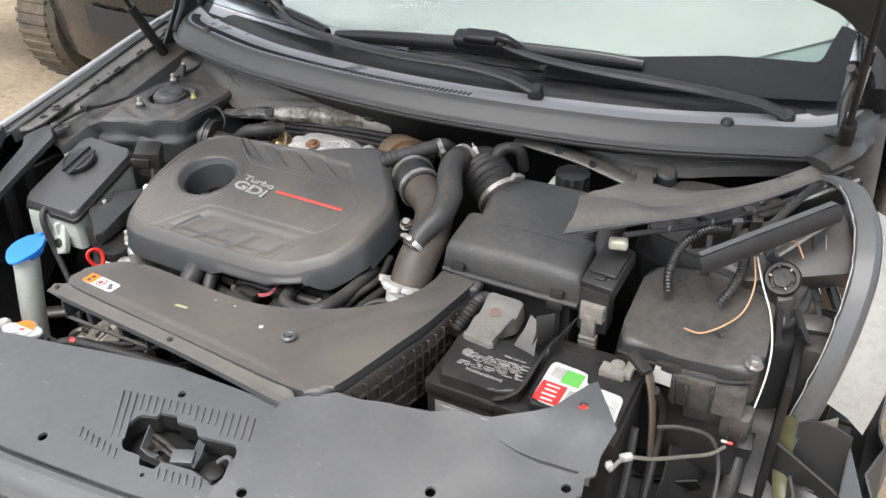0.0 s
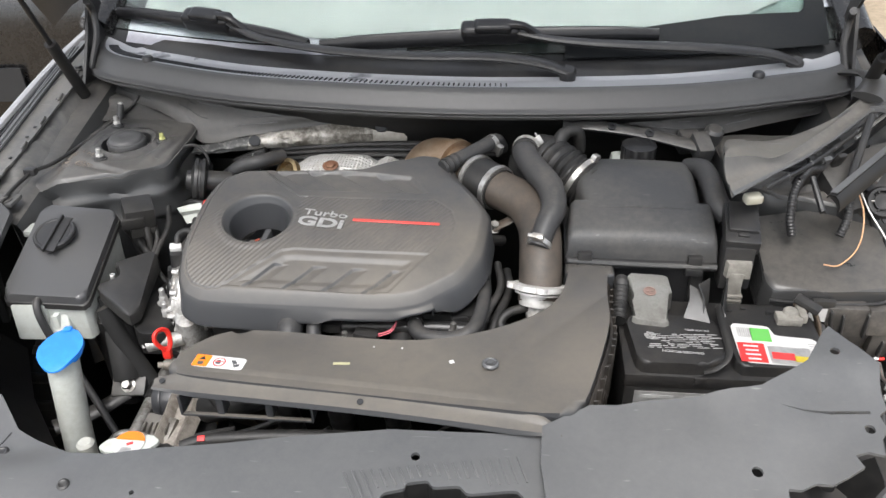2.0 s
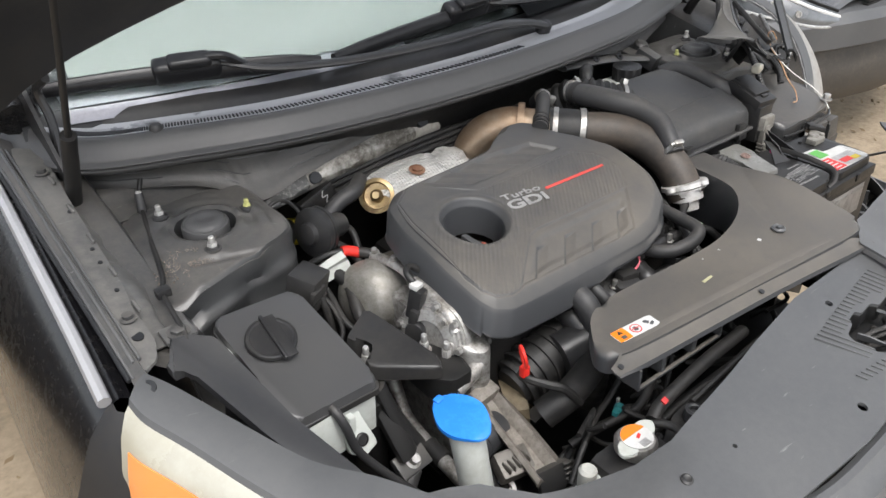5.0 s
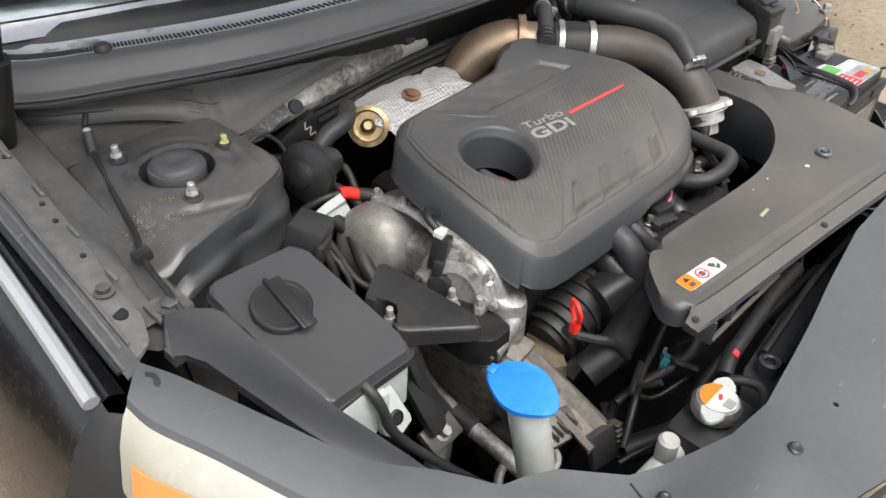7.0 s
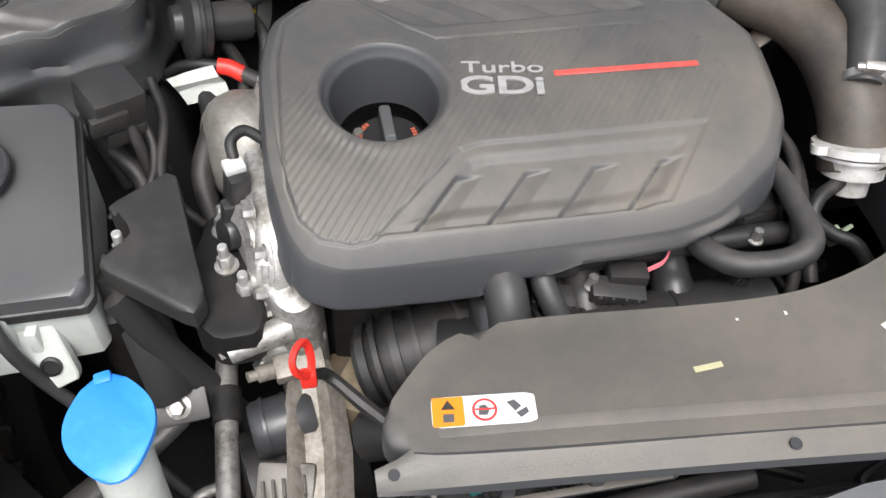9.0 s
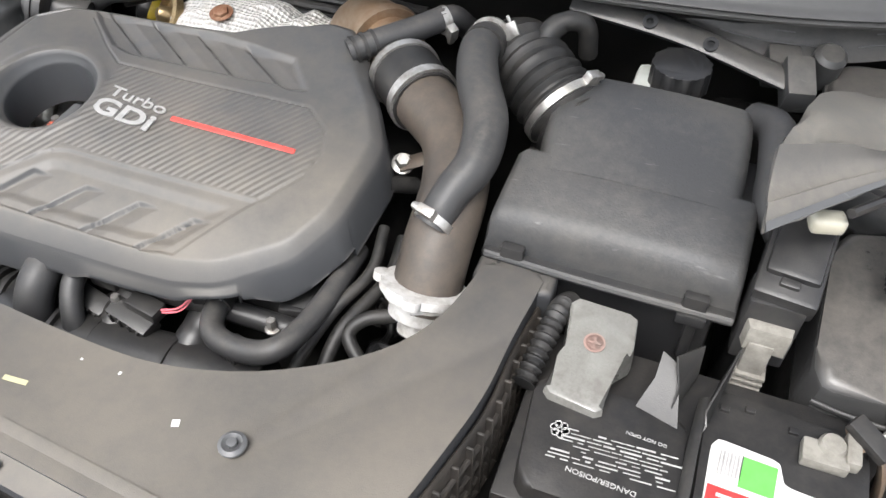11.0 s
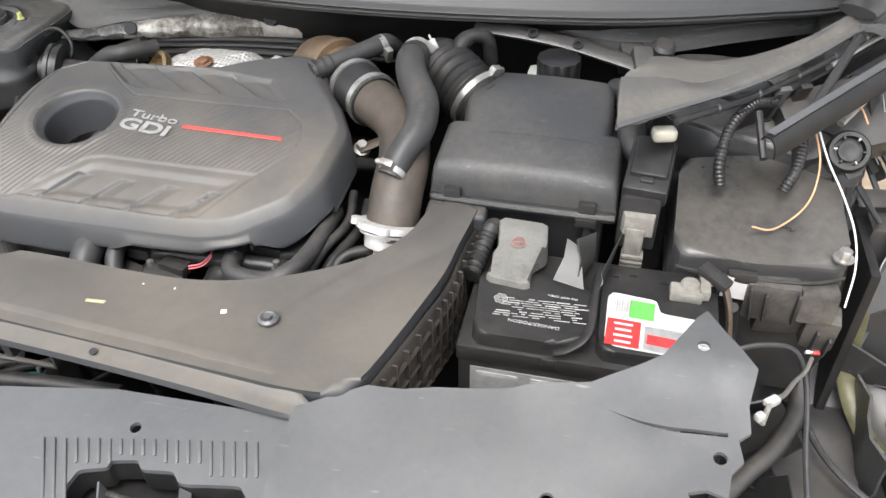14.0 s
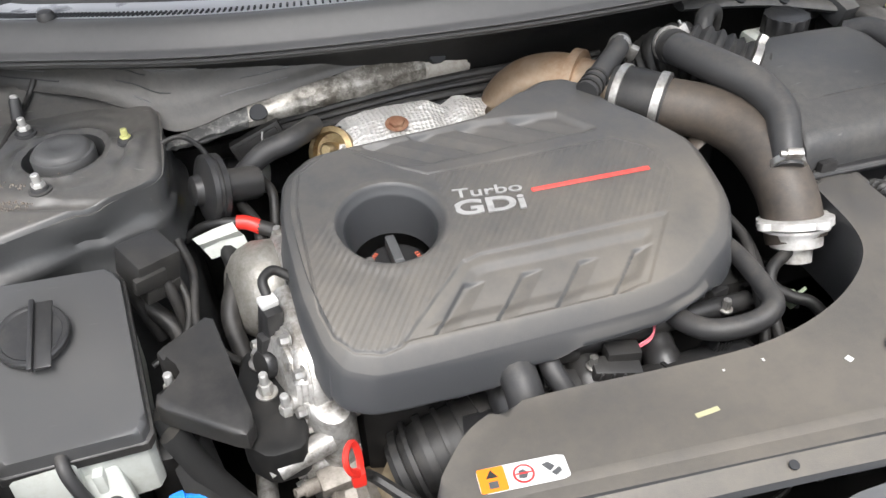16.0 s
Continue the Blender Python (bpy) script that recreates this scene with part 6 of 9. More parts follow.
tube(bm, [(0.045, 0.533, 0.842), (0.06, 0.535, 0.85), (0.08, 0.54, 0.86)], 0.012, 10, 4, flat=0.3)
part("bracket", bm, M_PIPE, pipe)

# ---- wipers ----
M_WIPER = material("gloss_black_wiper", (0.006, 0.006, 0.007), 0.30, second=(0.014, 0.014, 0.015), mix_scale=12, spec=0.35)


def wiper(arm_pts, pivot, head, tips):
    w = thing("wiper", "black wiper arm and blade resting on the windshield", "wiper", pivot, "wipers")
    bm = bmesh.new()
    tube(bm, arm_pts, [0.017, 0.016, 0.0155, 0.015, 0.013, 0.011, 0.009], 12, 8, flat=0.5)
    part("arm", bm, M_PLASTIC, w)
    bm = bmesh.new()
    lathe(bm, [(0.015, -0.012), (0.015, 0.006), (0.011, 0.012), (0, 0.014)], 20, tilted(pivot, (0, -0.4, 1)))
    part("pivot_cap", bm, M_PLASTIC, w)
    a, b = Vector(tips[0]), Vector(tips[1])
    bm = bmesh.new()
    tube(bm, [a, a.lerp(b, 0.15) + Vector((0, 0, 0.004)), a.lerp(b, 0.5) + Vector((0, 0, 0.007)), a.lerp(b, 0.85) + Vector((0, 0, 0.004)), b], [0.0085, 0.011, 0.013, 0.012, 0.009], 10, 6, flat=1.3)
    part("blade", bm, M_WIPER, w)
    bm = bmesh.new()
    d = (b - a).normalized()
    ang = math.degrees(math.atan2(d.y, d.x))
    box(bm, (0, 0, 0), (0.112, 0.036, 0.040), 0.012, None, 3)
    box(bm, (0.004, -0.004, 0.020), (0.070, 0.030, 0.018), 0.008, None, 3)
    tube(bm, [(0.03, -0.004, 0.024), (0.06, -0.008, 0.024), (0.088, -0.012, 0.006), (0.105, -0.016, -0.008)], 0.008, 8, 5, flat=0.8)
    bmesh.ops.transform(bm, matrix=pose(*head, 25, 0, ang), verts=bm.verts)
    part("blade_joint", bm, M_WIPER, w)
    return w


wiper([(0.164, 0.815, 1.008), (0.11, 0.820, 1.022), (0.02, 0.815, 1.033), (-0.12, 0.815, 1.032), (-0.28, 0.838, 1.032), (-0.42, 0.875, 1.040), (-0.50, 0.915, 1.058)], (0.166, 0.815, 1.004), (-0.545, 0.937, 1.052), [(-0.765, 1.005, 1.046), (-0.33, 0.872, 1.030)])
wiper([(0.59, 0.905, 1.0), (0.54, 0.90, 1.018), (0.44, 0.875, 1.035), (0.30, 0.865, 1.042), (0.20, 0.867, 1.045), (0.12, 0.875, 1.050), (0.06, 0.888, 1.058)], (0.592, 0.905, 0.996), (0.02, 0.893, 1.052), [(-0.305, 0.868, 1.030), (0.335, 0.915, 1.046)])

# ---- firewall brackets ----
shield2 = thing("firewall_bracket", "grey firewall bracket wrapped in crumpled foil", "bracket", (-0.33, 0.77, 0.86))
bm = bmesh.new()
rows = []
up = [(-0.540, 0.752, 0.868), (-0.507, 0.764, 0.868), (-0.437, 0.775, 0.881), (-0.321, 0.785, 0.899), (-0.22, 0.795, 0.910), (-0.127, 0.803, 0.916)]
lo = [(-0.545, 0.738, 0.858), (-0.52, 0.748, 0.852), (-0.440, 0.762, 0.856), (-0.325, 0.772, 0.865), (-0.22, 0.780, 0.871), (-0.133, 0.787, 0.874)]
U1, L1 = spline(up, 8), spline(lo, 8)
for k in range(9):
    t = k / 8
    rows.append([p.lerp(q, t) + Vector((0, -0.008 * math.sin(math.pi * t) + 0.003 * noise.noise((i * 0.5, k * 0.6, 1)), 0.002 * noise.noise((i * 0.5, k * 0.5, 7)))) for i, (p, q) in enumerate(zip(U1, L1))])
plate = bmesh.new()
sheet(plate, [r[:18] for r in rows], 0.002)
part("bracket_arm", plate, material("speckled_dusty_steel", (0.055, 0.055, 0.054), 0.42, second=(0.20, 0.195, 0.185), mix_scale=30, mix_low=0.50, mix_high=0.62, fine_part=0.7, tint_scale=140), shield2, "dusty grey speckled steel arm")
plate = bmesh.new()
sheet(plate, [r[33:] for r in rows], 0.002)
part("end_plate", plate, material("stained_grey_steel", (0.40, 0.38, 0.34), 0.5, 0.1, second=(0.24, 0.215, 0.18), mix_scale=14), shield2, "stained grey end plate")
sheet(bm, [[p + Vector((0, -0.002, 0.001 + 0.004 * noise.noise((i * 1.3, k * 1.1, 5)))) for i, p in enumerate(r[16:35])] for k, r in enumerate(rows)], 0.001)
M_CRUMPLE = material("crumpled_foil", (0.36, 0.345, 0.315), 0.36, metal=0.5, second=(0.10, 0.09, 0.075), mix_scale=16, mix_low=0.40, mix_high=0.56, grain=0.9, grain_scale=70)
part("foil", bm, M_CRUMPLE, shield2)
for at in ((-0.18, 0.783, 0.902), (-0.425, 0.764, 0.874)):
    bm = bmesh.new()
    mo = tilted(at, (0.05, -0.85, 0.55))
    prism(bm, [(mo_r * math.cos(a), mo_r * math.sin(a) + (-0.007 if mo_r < 0.007 else 0)) for mo_r, a in [(0.0115 - 0.003 * max(0.0, -math.sin(2 * math.pi * k / 24)) ** 4, 2 * math.pi * k / 24) for k in range(24)]], 0.0060, -0.004, 0.001, 1)
    bmesh.ops.transform(bm, matrix=mo, verts=bm.verts)
    part("mount_hole", bm, M_DARK, shield2)
ctl = thing("control_box", "black control box with a white chalk mark on the firewall", "control box", (-0.42, 0.745, 0.85))
bm = bmesh.new()
box(bm, (0, 0, 0), (0.070, 0.020, 0.040), 0.003)
box(bm, (0, -0.011, 0.0), (0.058, 0.004, 0.030), 0.0015)
bmesh.ops.transform(bm, matrix=pose(-0.430, 0.752, 0.836, -12, -20, 4), verts=bm.verts)
part("case", bm, M_CAVITY, ctl)
bm = bmesh.new()
tube(bm, [pose(-0.430, 0.752, 0.836, -12, -20, 4) @ Vector(p) for p in ((0.012, -0.0145, 0.018), (0.006, -0.0145, 0.008), (0.016, -0.0145, 0.006), (0.008, -0.0145, -0.004), (0.018, -0.0145, -0.006), (0.012, -0.0145, -0.016))], 0.0011, 5, 3)
part("chalk_mark", bm, M_PRINT, ctl, "white chalk squiggle")
for k in range(4):
    ln = thing("firewall_line", "black coated line along the firewall under the cowl", "pipe", (-0.4, 0.75, 0.86), "firewall lines")
    bm = bmesh.new()
    tube(bm, [(-0.40, 0.775 - 0.006 * k, 0.852 - 0.008 * k), (-0.30, 0.777 - 0.006 * k, 0.862 - 0.008 * k), (-0.22, 0.778 - 0.006 * k, 0.868 - 0.008 * k), (-0.12, 0.778 - 0.006 * k, 0.872 - 0.009 * k), (-0.02, 0.772 - 0.004 * k, 0.874 - 0.010 * k)], 0.0042 if k % 2 else 0.0058, 8, 6)
    part("line", bm, M_PLASTIC if k % 2 else M_RUBBER, ln)
knob = thing("body_mount", "dusty bracket block on the body ledge under the cowl", "bracket", (0.40, 0.78, 0.90))
bm = bmesh.new()
box(bm, (0.388, 0.766, 0.898), (0.036, 0.030, 0.040), 0.006, pose(0, 0, 0, 12, 0, 12))
part("block", bm, M_INNER, knob)
bm = bmesh.new()
lathe(bm, [(0.0, 0.012), (0.012, 0.011), (0.017, 0.006), (0.018, -0.03)], 20, tilted((0.432, 0.770, 0.915), (0.1, -0.35, 1)))
part("round_post", bm, M_INNER, knob)
for sx, a, b in ((1, (0.16, 0.755, 0.935), (0.405, 0.728, 0.905)),):
    br = thing("cross_brace", "dusty black steel brace along the firewall", "brace", a, "cross braces")
    bm = bmesh.new()
    tube(bm, [a, tuple((p + q) / 2 + o for p, q, o in zip(a, b, (0, 0.004, 0.006))), b], 0.019, 10, 8, flat=0.42)
    part("bar", bm, M_INNER, br)
    for f in (0.35, 0.62):
        bm = bmesh.new()
        lathe(bm, [(0.008, 0), (0.008, 0.003), (0.004, 0.003), (0.004, 0.0), (0, 0)], 14, tilted(Vector(a).lerp(Vector(b), f) + Vector((0, -0.008, 0.012)), (0, -0.5, 0.8)))
        part("brace_hole", bm, M_DARK, br)
    bm = bmesh.new()
    e = a if sx < 0 else b
    box(bm, e, (0.03, 0.05, 0.035), 0.006, pose(0, 0, 0, 20, 0, 12 * sx))
    part("end_bracket", bm, M_INNER, br)
pipes = thing("firewall_pipes", "thin black lines running along the firewall", "pipe", (-0.2, 0.79, 0.83))
for k in range(3):
    bm = bmesh.new()
    tube(bm, [(-0.42, 0.76 + 0.008 * k, 0.848 - 0.009 * k), (-0.25, 0.772 + 0.006 * k, 0.858 - 0.008 * k), (-0.12, 0.778, 0.866 - 0.008 * k), (0.05, 0.76, 0.88 - 0.008 * k)], 0.0042, 8, 6)
    part("line", bm, M_RUBBER, pipes)

# ---- brake and vacuum parts on the left ----
valve = thing("round_actuator", "round black plastic actuator beside the strut tower", "actuator", (-0.50, 0.63, 0.8))
m = tilted((-0.505, 0.643, 0.853), (-0.9, -0.25, 0.2))
bm = bmesh.new()
lathe(bm, [(0.030, -0.022), (0.040, -0.018), (0.0405, -0.012), (0.038, -0.011), (0.038, -0.007), (0.0405, -0.006), (0.040, 0.0), (0.030, 0.003), (0.019, 0.006), (0.017, 0.014), (0.012, 0.016), (0, 0.016)], 32, m)
part("disc", bm, M_PLASTIC, valve)
bm = bmesh.new()
lathe(bm, [(0.0, -0.066), (0.018, -0.066), (0.020, -0.06), (0.020, -0.02)], 24, m)
part("motor", bm, M_PLASTIC_DIRTY, valve, "dirty dark motor body")
can = thing("labelled_canister", "dark canister with yellow and white stickers at the firewall", "canister", (-0.44, 0.81, 0.72))
CAN = tilted((-0.445, 0.808, 0.757), (-0.75, -0.1, 0.25))
bm = bmesh.new()
lathe(bm, [(0.0, 0.045), (0.020, 0.044), (0.024, 0.040), (0.024, -0.04), (0.020, -0.045)], 28, CAN)
body = part("body", bm, M_PLASTIC, can)
for lo_z, hi_z, mt, lab in ((0.004, 0.024, M_YELLOW, "yellow sticker"), (-0.016, 0.002, M_MILKY, "white sticker")):
    bm = bmesh.new()
    lathe(bm, [(0.0243, lo_z), (0.0246, lo_z + 0.0005), (0.0246, hi_z - 0.0005), (0.0243, hi_z)], 28, CAN)
    part("sticker", bm, mt, body, lab)
bm = bmesh.new()
tube(bm, [(-0.560, 0.690, 0.868), (-0.548, 0.704, 0.885), (-0.520, 0.708, 0.890), (-0.498, 0.700, 0.868), (-0.500, 0.680, 0.84)], 0.003, 8, 6)
part("looped_lead", bm, M_RUBBER, valve)
conn = thing("connector_box", "small black connector box at the strut tower", "connector", (-0.579, 0.556, 0.83))
bm = bmesh.new()
CONN = pose(-0.574, 0.545, 0.840, 12, 6, 32)
box(bm, (0, 0, 0), (0.050, 0.046, 0.040), 0.004, CONN)
part("body", bm, M_PLASTIC, conn)
for name, c, sz in (("latch", (0, -0.0265, -0.006), (0.036, 0.008, 0.020)), ("base", (0, 0, -0.0295), (0.040, 0.036, 0.019))):
    bm = bmesh.new()
    box(bm, c, sz, 0.002, CONN)
    part(name, bm, M_PLASTIC, conn)
bm = bmesh.new()
tube(bm, [(-0.568, 0.545, 0.835), (-0.558, 0.53, 0.80), (-0.552, 0.52, 0.74)], 0.006, 10, 5)
tube(bm, [(-0.595, 0.56, 0.83), (-0.60, 0.555, 0.79), (-0.585, 0.545, 0.73)], 0.007, 10, 5)
part("lead", bm, M_RUBBER, conn)
tag = thing("tagged_cable", "white tag and red sleeve on a black cable", "cable", (-0.5, 0.607, 0.80))
bm = bmesh.new()
sheet(bm, [[(-0.530, 0.600, 0.818), (-0.505, 0.600, 0.826), (-0.482, 0.598, 0.832)], [(-0.524, 0.594, 0.812), (-0.500, 0.592, 0.818), (-0.478, 0.592, 0.822)], [(-0.521, 0.597, 0.803), (-0.497, 0.598, 0.810), (-0.473, 0.596, 0.812)], [(-0.514, 0.592, 0.790), (-0.492, 0.590, 0.796), (-0.469, 0.589, 0.797)]], 0.0012)
part("white_tag", bm, M_MILKY, tag)
bm = bmesh.new()
tube(bm, [(-0.478, 0.604, 0.826), (-0.466, 0.602, 0.824), (-0.452, 0.596, 0.818)], 0.0085, 12, 5)
part("red_sleeve", bm, M_RED, tag)
bm = bmesh.new()
tube(bm, [(-0.454, 0.597, 0.819), (-0.438, 0.588, 0.814), (-0.424, 0.572, 0.806), (-0.416, 0.556, 0.800)], 0.0085, 12, 5)
part("cable", bm, M_RUBBER, tag)
bm = bmesh.new()
tube(bm, [(-0.54, 0.64, 0.79), (-0.52, 0.622, 0.815), (-0.498, 0.610, 0.826), (-0.476, 0.604, 0.826)], 0.006, 10, 5)
part("cable", bm, M_RUBBER, tag)

# ---- aluminium pump, timing cover side and mount ----
pump = thing("alternator", "dull cast aluminium alternator end beside the engine", "alternator", (-0.45, 0.57, 0.7))
bm = bmesh.new()
lathe(bm, [(0.0, 0.024), (0.020, 0.0232), (0.036, 0.020), (0.046, 0.0135), (0.0515, 0.006), (0.0535, 0.0015), (0.0565, -0.006), (0.0575, -0.012), (0.0565, -0.040), (0.0590, -0.043), (0.0590, -0.052), (0.056, -0.055), (0.056, -0.10)], 48, tilted((-0.477, 0.546, 0.768), (-0.93, -0.26, 0.24)))
part("housing", bm, material("dull_cast_housing", (0.34, 0.33, 0.305), 0.46, 0.55, second=(0.19, 0.175, 0.15), mix_scale=12, mix_low=0.40, mix_high=0.66, grain=0.6, grain_scale=260), pump)
bm = bmesh.new()
tube(bm, [(-0.435, 0.58, 0.812), (-0.432, 0.55, 0.818), (-0.430, 0.51, 0.822), (-0.432, 0.47, 0.82)], 0.010, 10, 5, flat=0.6)
part("arm", bm, M_ALU, pump)
for at in ((-0.434, 0.578, 0.818), (-0.430, 0.530, 0.826)):
    placed("bolt", BOLT, tilted(at, (-0.2, -0.2, 1)), pump)
for pts, r in (([(-0.545, 0.60, 0.82), (-0.535, 0.56, 0.80), (-0.54, 0.50, 0.775), (-0.52, 0.47, 0.76), (-0.50, 0.462, 0.74)], 0.005), ([(-0.50, 0.62, 0.80), (-0.49, 0.57, 0.785), (-0.505, 0.52, 0.76), (-0.497, 0.48, 0.72)], 0.011), ([(-0.56, 0.565, 0.82), (-0.545, 0.53, 0.79), (-0.555, 0.49, 0.77), (-0.59, 0.47, 0.76)], 0.004), ([(-0.47, 0.65, 0.82), (-0.455, 0.61, 0.81), (-0.46, 0.57, 0.79), (-0.48, 0.52, 0.74)], 0.007), ([(-0.62, 0.57, 0.80), (-0.59, 0.555, 0.77), (-0.565, 0.53, 0.745), (-0.56, 0.48, 0.72)], 0.010), ([(-0.44, 0.68, 0.83), (-0.43, 0.65, 0.825), (-0.435, 0.62, 0.80)], 0.006)):
    h = thing("bay_hose", "thin black hose beside the alternator", "hose", pts[-1], "engine bay hoses")
    bm = bmesh.new()
    tube(bm, pts, r, 10, 6)
    part("tube", bm, M_RUBBER, h)
timing = thing("timing_cover", "bright cast aluminium timing cover with bolts and sensor", "timing cover", (-0.44, 0.40, 0.7))
bm = bmesh.new()
prism(bm, rounded([(-0.462, 0.52), (-0.43, 0.53), (-0.40, 0.40), (-0.40, 0.33), (-0.43, 0.318), (-0.452, 0.35), (-0.458, 0.43)], 2), lambda x, y: 0.792 - 0.25 * max(0, 0.40 - y), 0.55, 0.008, 2)
part("casting", bm, M_ALU, timing)
bm = bmesh.new()
lathe(bm, [(0.060, -0.03), (0.060, -0.002), (0.058, 0.001), (0.0555, 0.001), (0.0545, 0.004), (0.051, 0.0045), (0.050, 0.0085), (0.0465, 0.009), (0.0455, 0.0125), (0.041, 0.0135), (0.030, 0.0155), (0.028, 0.008), (0, 0.008)], 48, tilted((-0.458, 0.40, 0.770), (-0.92, -0.3, 0.25)))
part("round_cover", bm, M_ALU, timing)
for k in range(9):
    a = 0.75 * k
    m = tilted((-0.458, 0.40, 0.770), (-0.92, -0.3, 0.25)) @ Matrix.Translation((0.052 * math.cos(a), 0.052 * math.sin(a), 0.006))
    placed("bolt", BOLT, m, timing)
bm = bmesh.new()
tube(bm, [(-0.445, 0.36, 0.795), (-0.44, 0.385, 0.815), (-0.44, 0.42, 0.826), (-0.445, 0.46, 0.832)], 0.010, 10, 5, flat=0.7)
part("rib", bm, M_ALU, timing)
bm = bmesh.new()
box(bm, (-0.4635, 0.4290, 0.818), (0.019, 0.022, 0.050), 0.004, pose(0, 0, 0, 8, 6, 20))
box(bm, (-0.468, 0.4240, 0.800), (0.024, 0.014, 0.026), 0.004, pose(0, 0, 0, 8, 6, 20))
lathe(bm, [(0.0, 0.014), (0.014, 0.013), (0.016, 0.010), (0.016, -0.012), (0.012, -0.016)], 24, tilted((-0.4705, 0.4200, 0.777), (-0.85, -0.45, 0.25)))
part("sensor", bm, M_PLASTIC, timing, "black plug-in sensor")
bm = bmesh.new()
box(bm, (-0.4615, 0.4310, 0.8465), (0.018, 0.014, 0.008), 0.002, pose(0, 0, 0, 8, 6, 20))
part("sensor_plug", bm, M_WHITE, timing)
bm = bmesh.new()
tube(bm, [(-0.461, 0.437, 0.848), (-0.462, 0.452, 0.857), (-0.450, 0.463, 0.858), (-0.434, 0.459, 0.848)], 0.0052, 10, 5)
part("lead", bm, M_RUBBER, timing)
for at, w, r, l in (((-0.450, 0.325, 0.742), (0.96, 0.2, 0.15), 0.012, 0.036), ((-0.415, 0.352, 0.752), (0.95, 0.2, 0.1), 0.010, 0.028), ((-0.428, 0.383, 0.798), (0.9, 0.2, -0.3), 0.009, 0.022), ((-0.440, 0.366, 0.772), (0.9, 0.3, -0.2), 0.008, 0.022), ((-0.432, 0.340, 0.705), (0.95, 0.2, 0.1), 0.011, 0.030), ((-0.440, 0.350, 0.680), (0.9, 0.3, 0.2), 0.009, 0.026)):
    bm = bmesh.new()
    lathe(bm, [(r, -l), (r, l * 0.6), (r * 0.75, l * 0.65), (r * 0.75, l)], 18, tilted(at, w))
    part("boss", bm, M_ALU, timing)
    bm = bmesh.new()
    lathe(bm, [(r * 0.5, -l - 0.008), (r * 0.5, -l)], 6, tilted(at, w))
    part("boss_bolt", bm, M_STEEL, timing)
mount = thing("engine_mount", "black steel engine mount bracket with bright studs", "engine mount", (-0.52, 0.40, 0.70))
bm = bmesh.new()
prism(bm, rounded([(-0.520, 0.478), (-0.578, 0.442), (-0.572, 0.428), (-0.556, 0.425), (-0.551, 0.408), (-0.560, 0.394), (-0.580, 0.392), (-0.582, 0.378), (-0.505, 0.318), (-0.495, 0.335), (-0.507, 0.40)], 1, 0.12), lambda x, y: 0.806 + 0.12 * (y - 0.44), 0.772, 0.005, 2)
part("wing", bm, M_PLASTIC, mount)
bm = bmesh.new()
prism(bm, rounded([(-0.512, 0.40), (-0.50, 0.455), (-0.462, 0.455), (-0.448, 0.345), (-0.455, 0.312), (-0.49, 0.310), (-0.512, 0.335)], 1, 0.15), 0.765, 0.725, 0.005, 2)
part("plate", bm, M_CAVITY, mount)
for at, me in (((-0.568, 0.408, 0.775), STUD), ((-0.481, 0.39, 0.763), STUD), ((-0.465, 0.359, 0.760), STUD), ((-0.482, 0.432, 0.766), BIG_BOLT)):
    placed("stud", me, Matrix.Translation(at) @ Matrix.Diagonal((1, 1, 1.35, 1)), mount)
bm = bmesh.new()
lathe(bm, [(0.030, 0.55), (0.032, 0.69), (0.036, 0.70), (0.036, 0.735), (0.026, 0.745)], 28, Matrix.Translation((-0.585, 0.40, 0)))
part("rubber_bush", bm, M_CAVITY, mount)
for pts, r in (([(-0.572, 0.400, 0.770), (-0.568, 0.390, 0.733), (-0.560, 0.368, 0.685), (-0.551, 0.345, 0.638)], 0.025), ([(-0.575, 0.37, 0.765), (-0.555, 0.365, 0.70), (-0.52, 0.355, 0.625), (-0.49, 0.34, 0.57)], 0.014), ([(-0.552, 0.335, 0.615), (-0.60, 0.30, 0.60), (-0.65, 0.26, 0.60)], 0.016)):
    bm = bmesh.new()
    tube(bm, pts, r, 10, 6, flat=0.6)
    part("cast_leg", bm, M_PLASTIC_DIRTY, mount)
bm = bmesh.new()
box(bm, (-0.550, 0.338, 0.626), (0.056, 0.036, 0.014), 0.004, pose(0, 0, 0, 35, 0, 6))
part("foot", bm, M_INNER, mount)
placed("bolt", BIG_BOLT, tilted((-0.5492, 0.334, 0.631), (0, -0.6, 0.8)), mount)

# ---- below: brackets, pipes, pulley, manifold ----
acp = thing("ac_pipe", "bare aluminium air-conditioning pipe with a fitting", "pipe", (-0.51, 0.36, 0.5))
bm = bmesh.new()
tube(bm, [(-0.500, 0.450, 0.68), (-0.503, 0.415, 0.63), (-0.506, 0.36, 0.618), (-0.507, 0.29, 0.612), (-0.507, 0.22, 0.605)], 0.0115, 14, 5)
tube(bm, [(-0.514, 0.26, 0.60), (-0.535, 0.25, 0.605), (-0.55, 0.235, 0.59), (-0.552, 0.215, 0.55)], 0.006, 10, 5)
part("tube", bm, M_ALU, acp)
bm = bmesh.new()
lathe(bm, [(0.015, -0.018), (0.015, 0.018)], 16, tilted((-0.506, 0.335, 0.616), (0, 1, 0.1)))
part("fitting", bm, M_RUBBER, acp)
brk = thing("alloy_bracket", "weathered alloy bracket arms below the engine", "bracket", (-0.39, 0.28, 0.6))
M_OLDALLOY = material("weathered_alloy", (0.29, 0.265, 0.235), 0.5, 0.35, second=(0.13, 0.11, 0.09), mix_scale=25, grain=0.3, grain_scale=200)
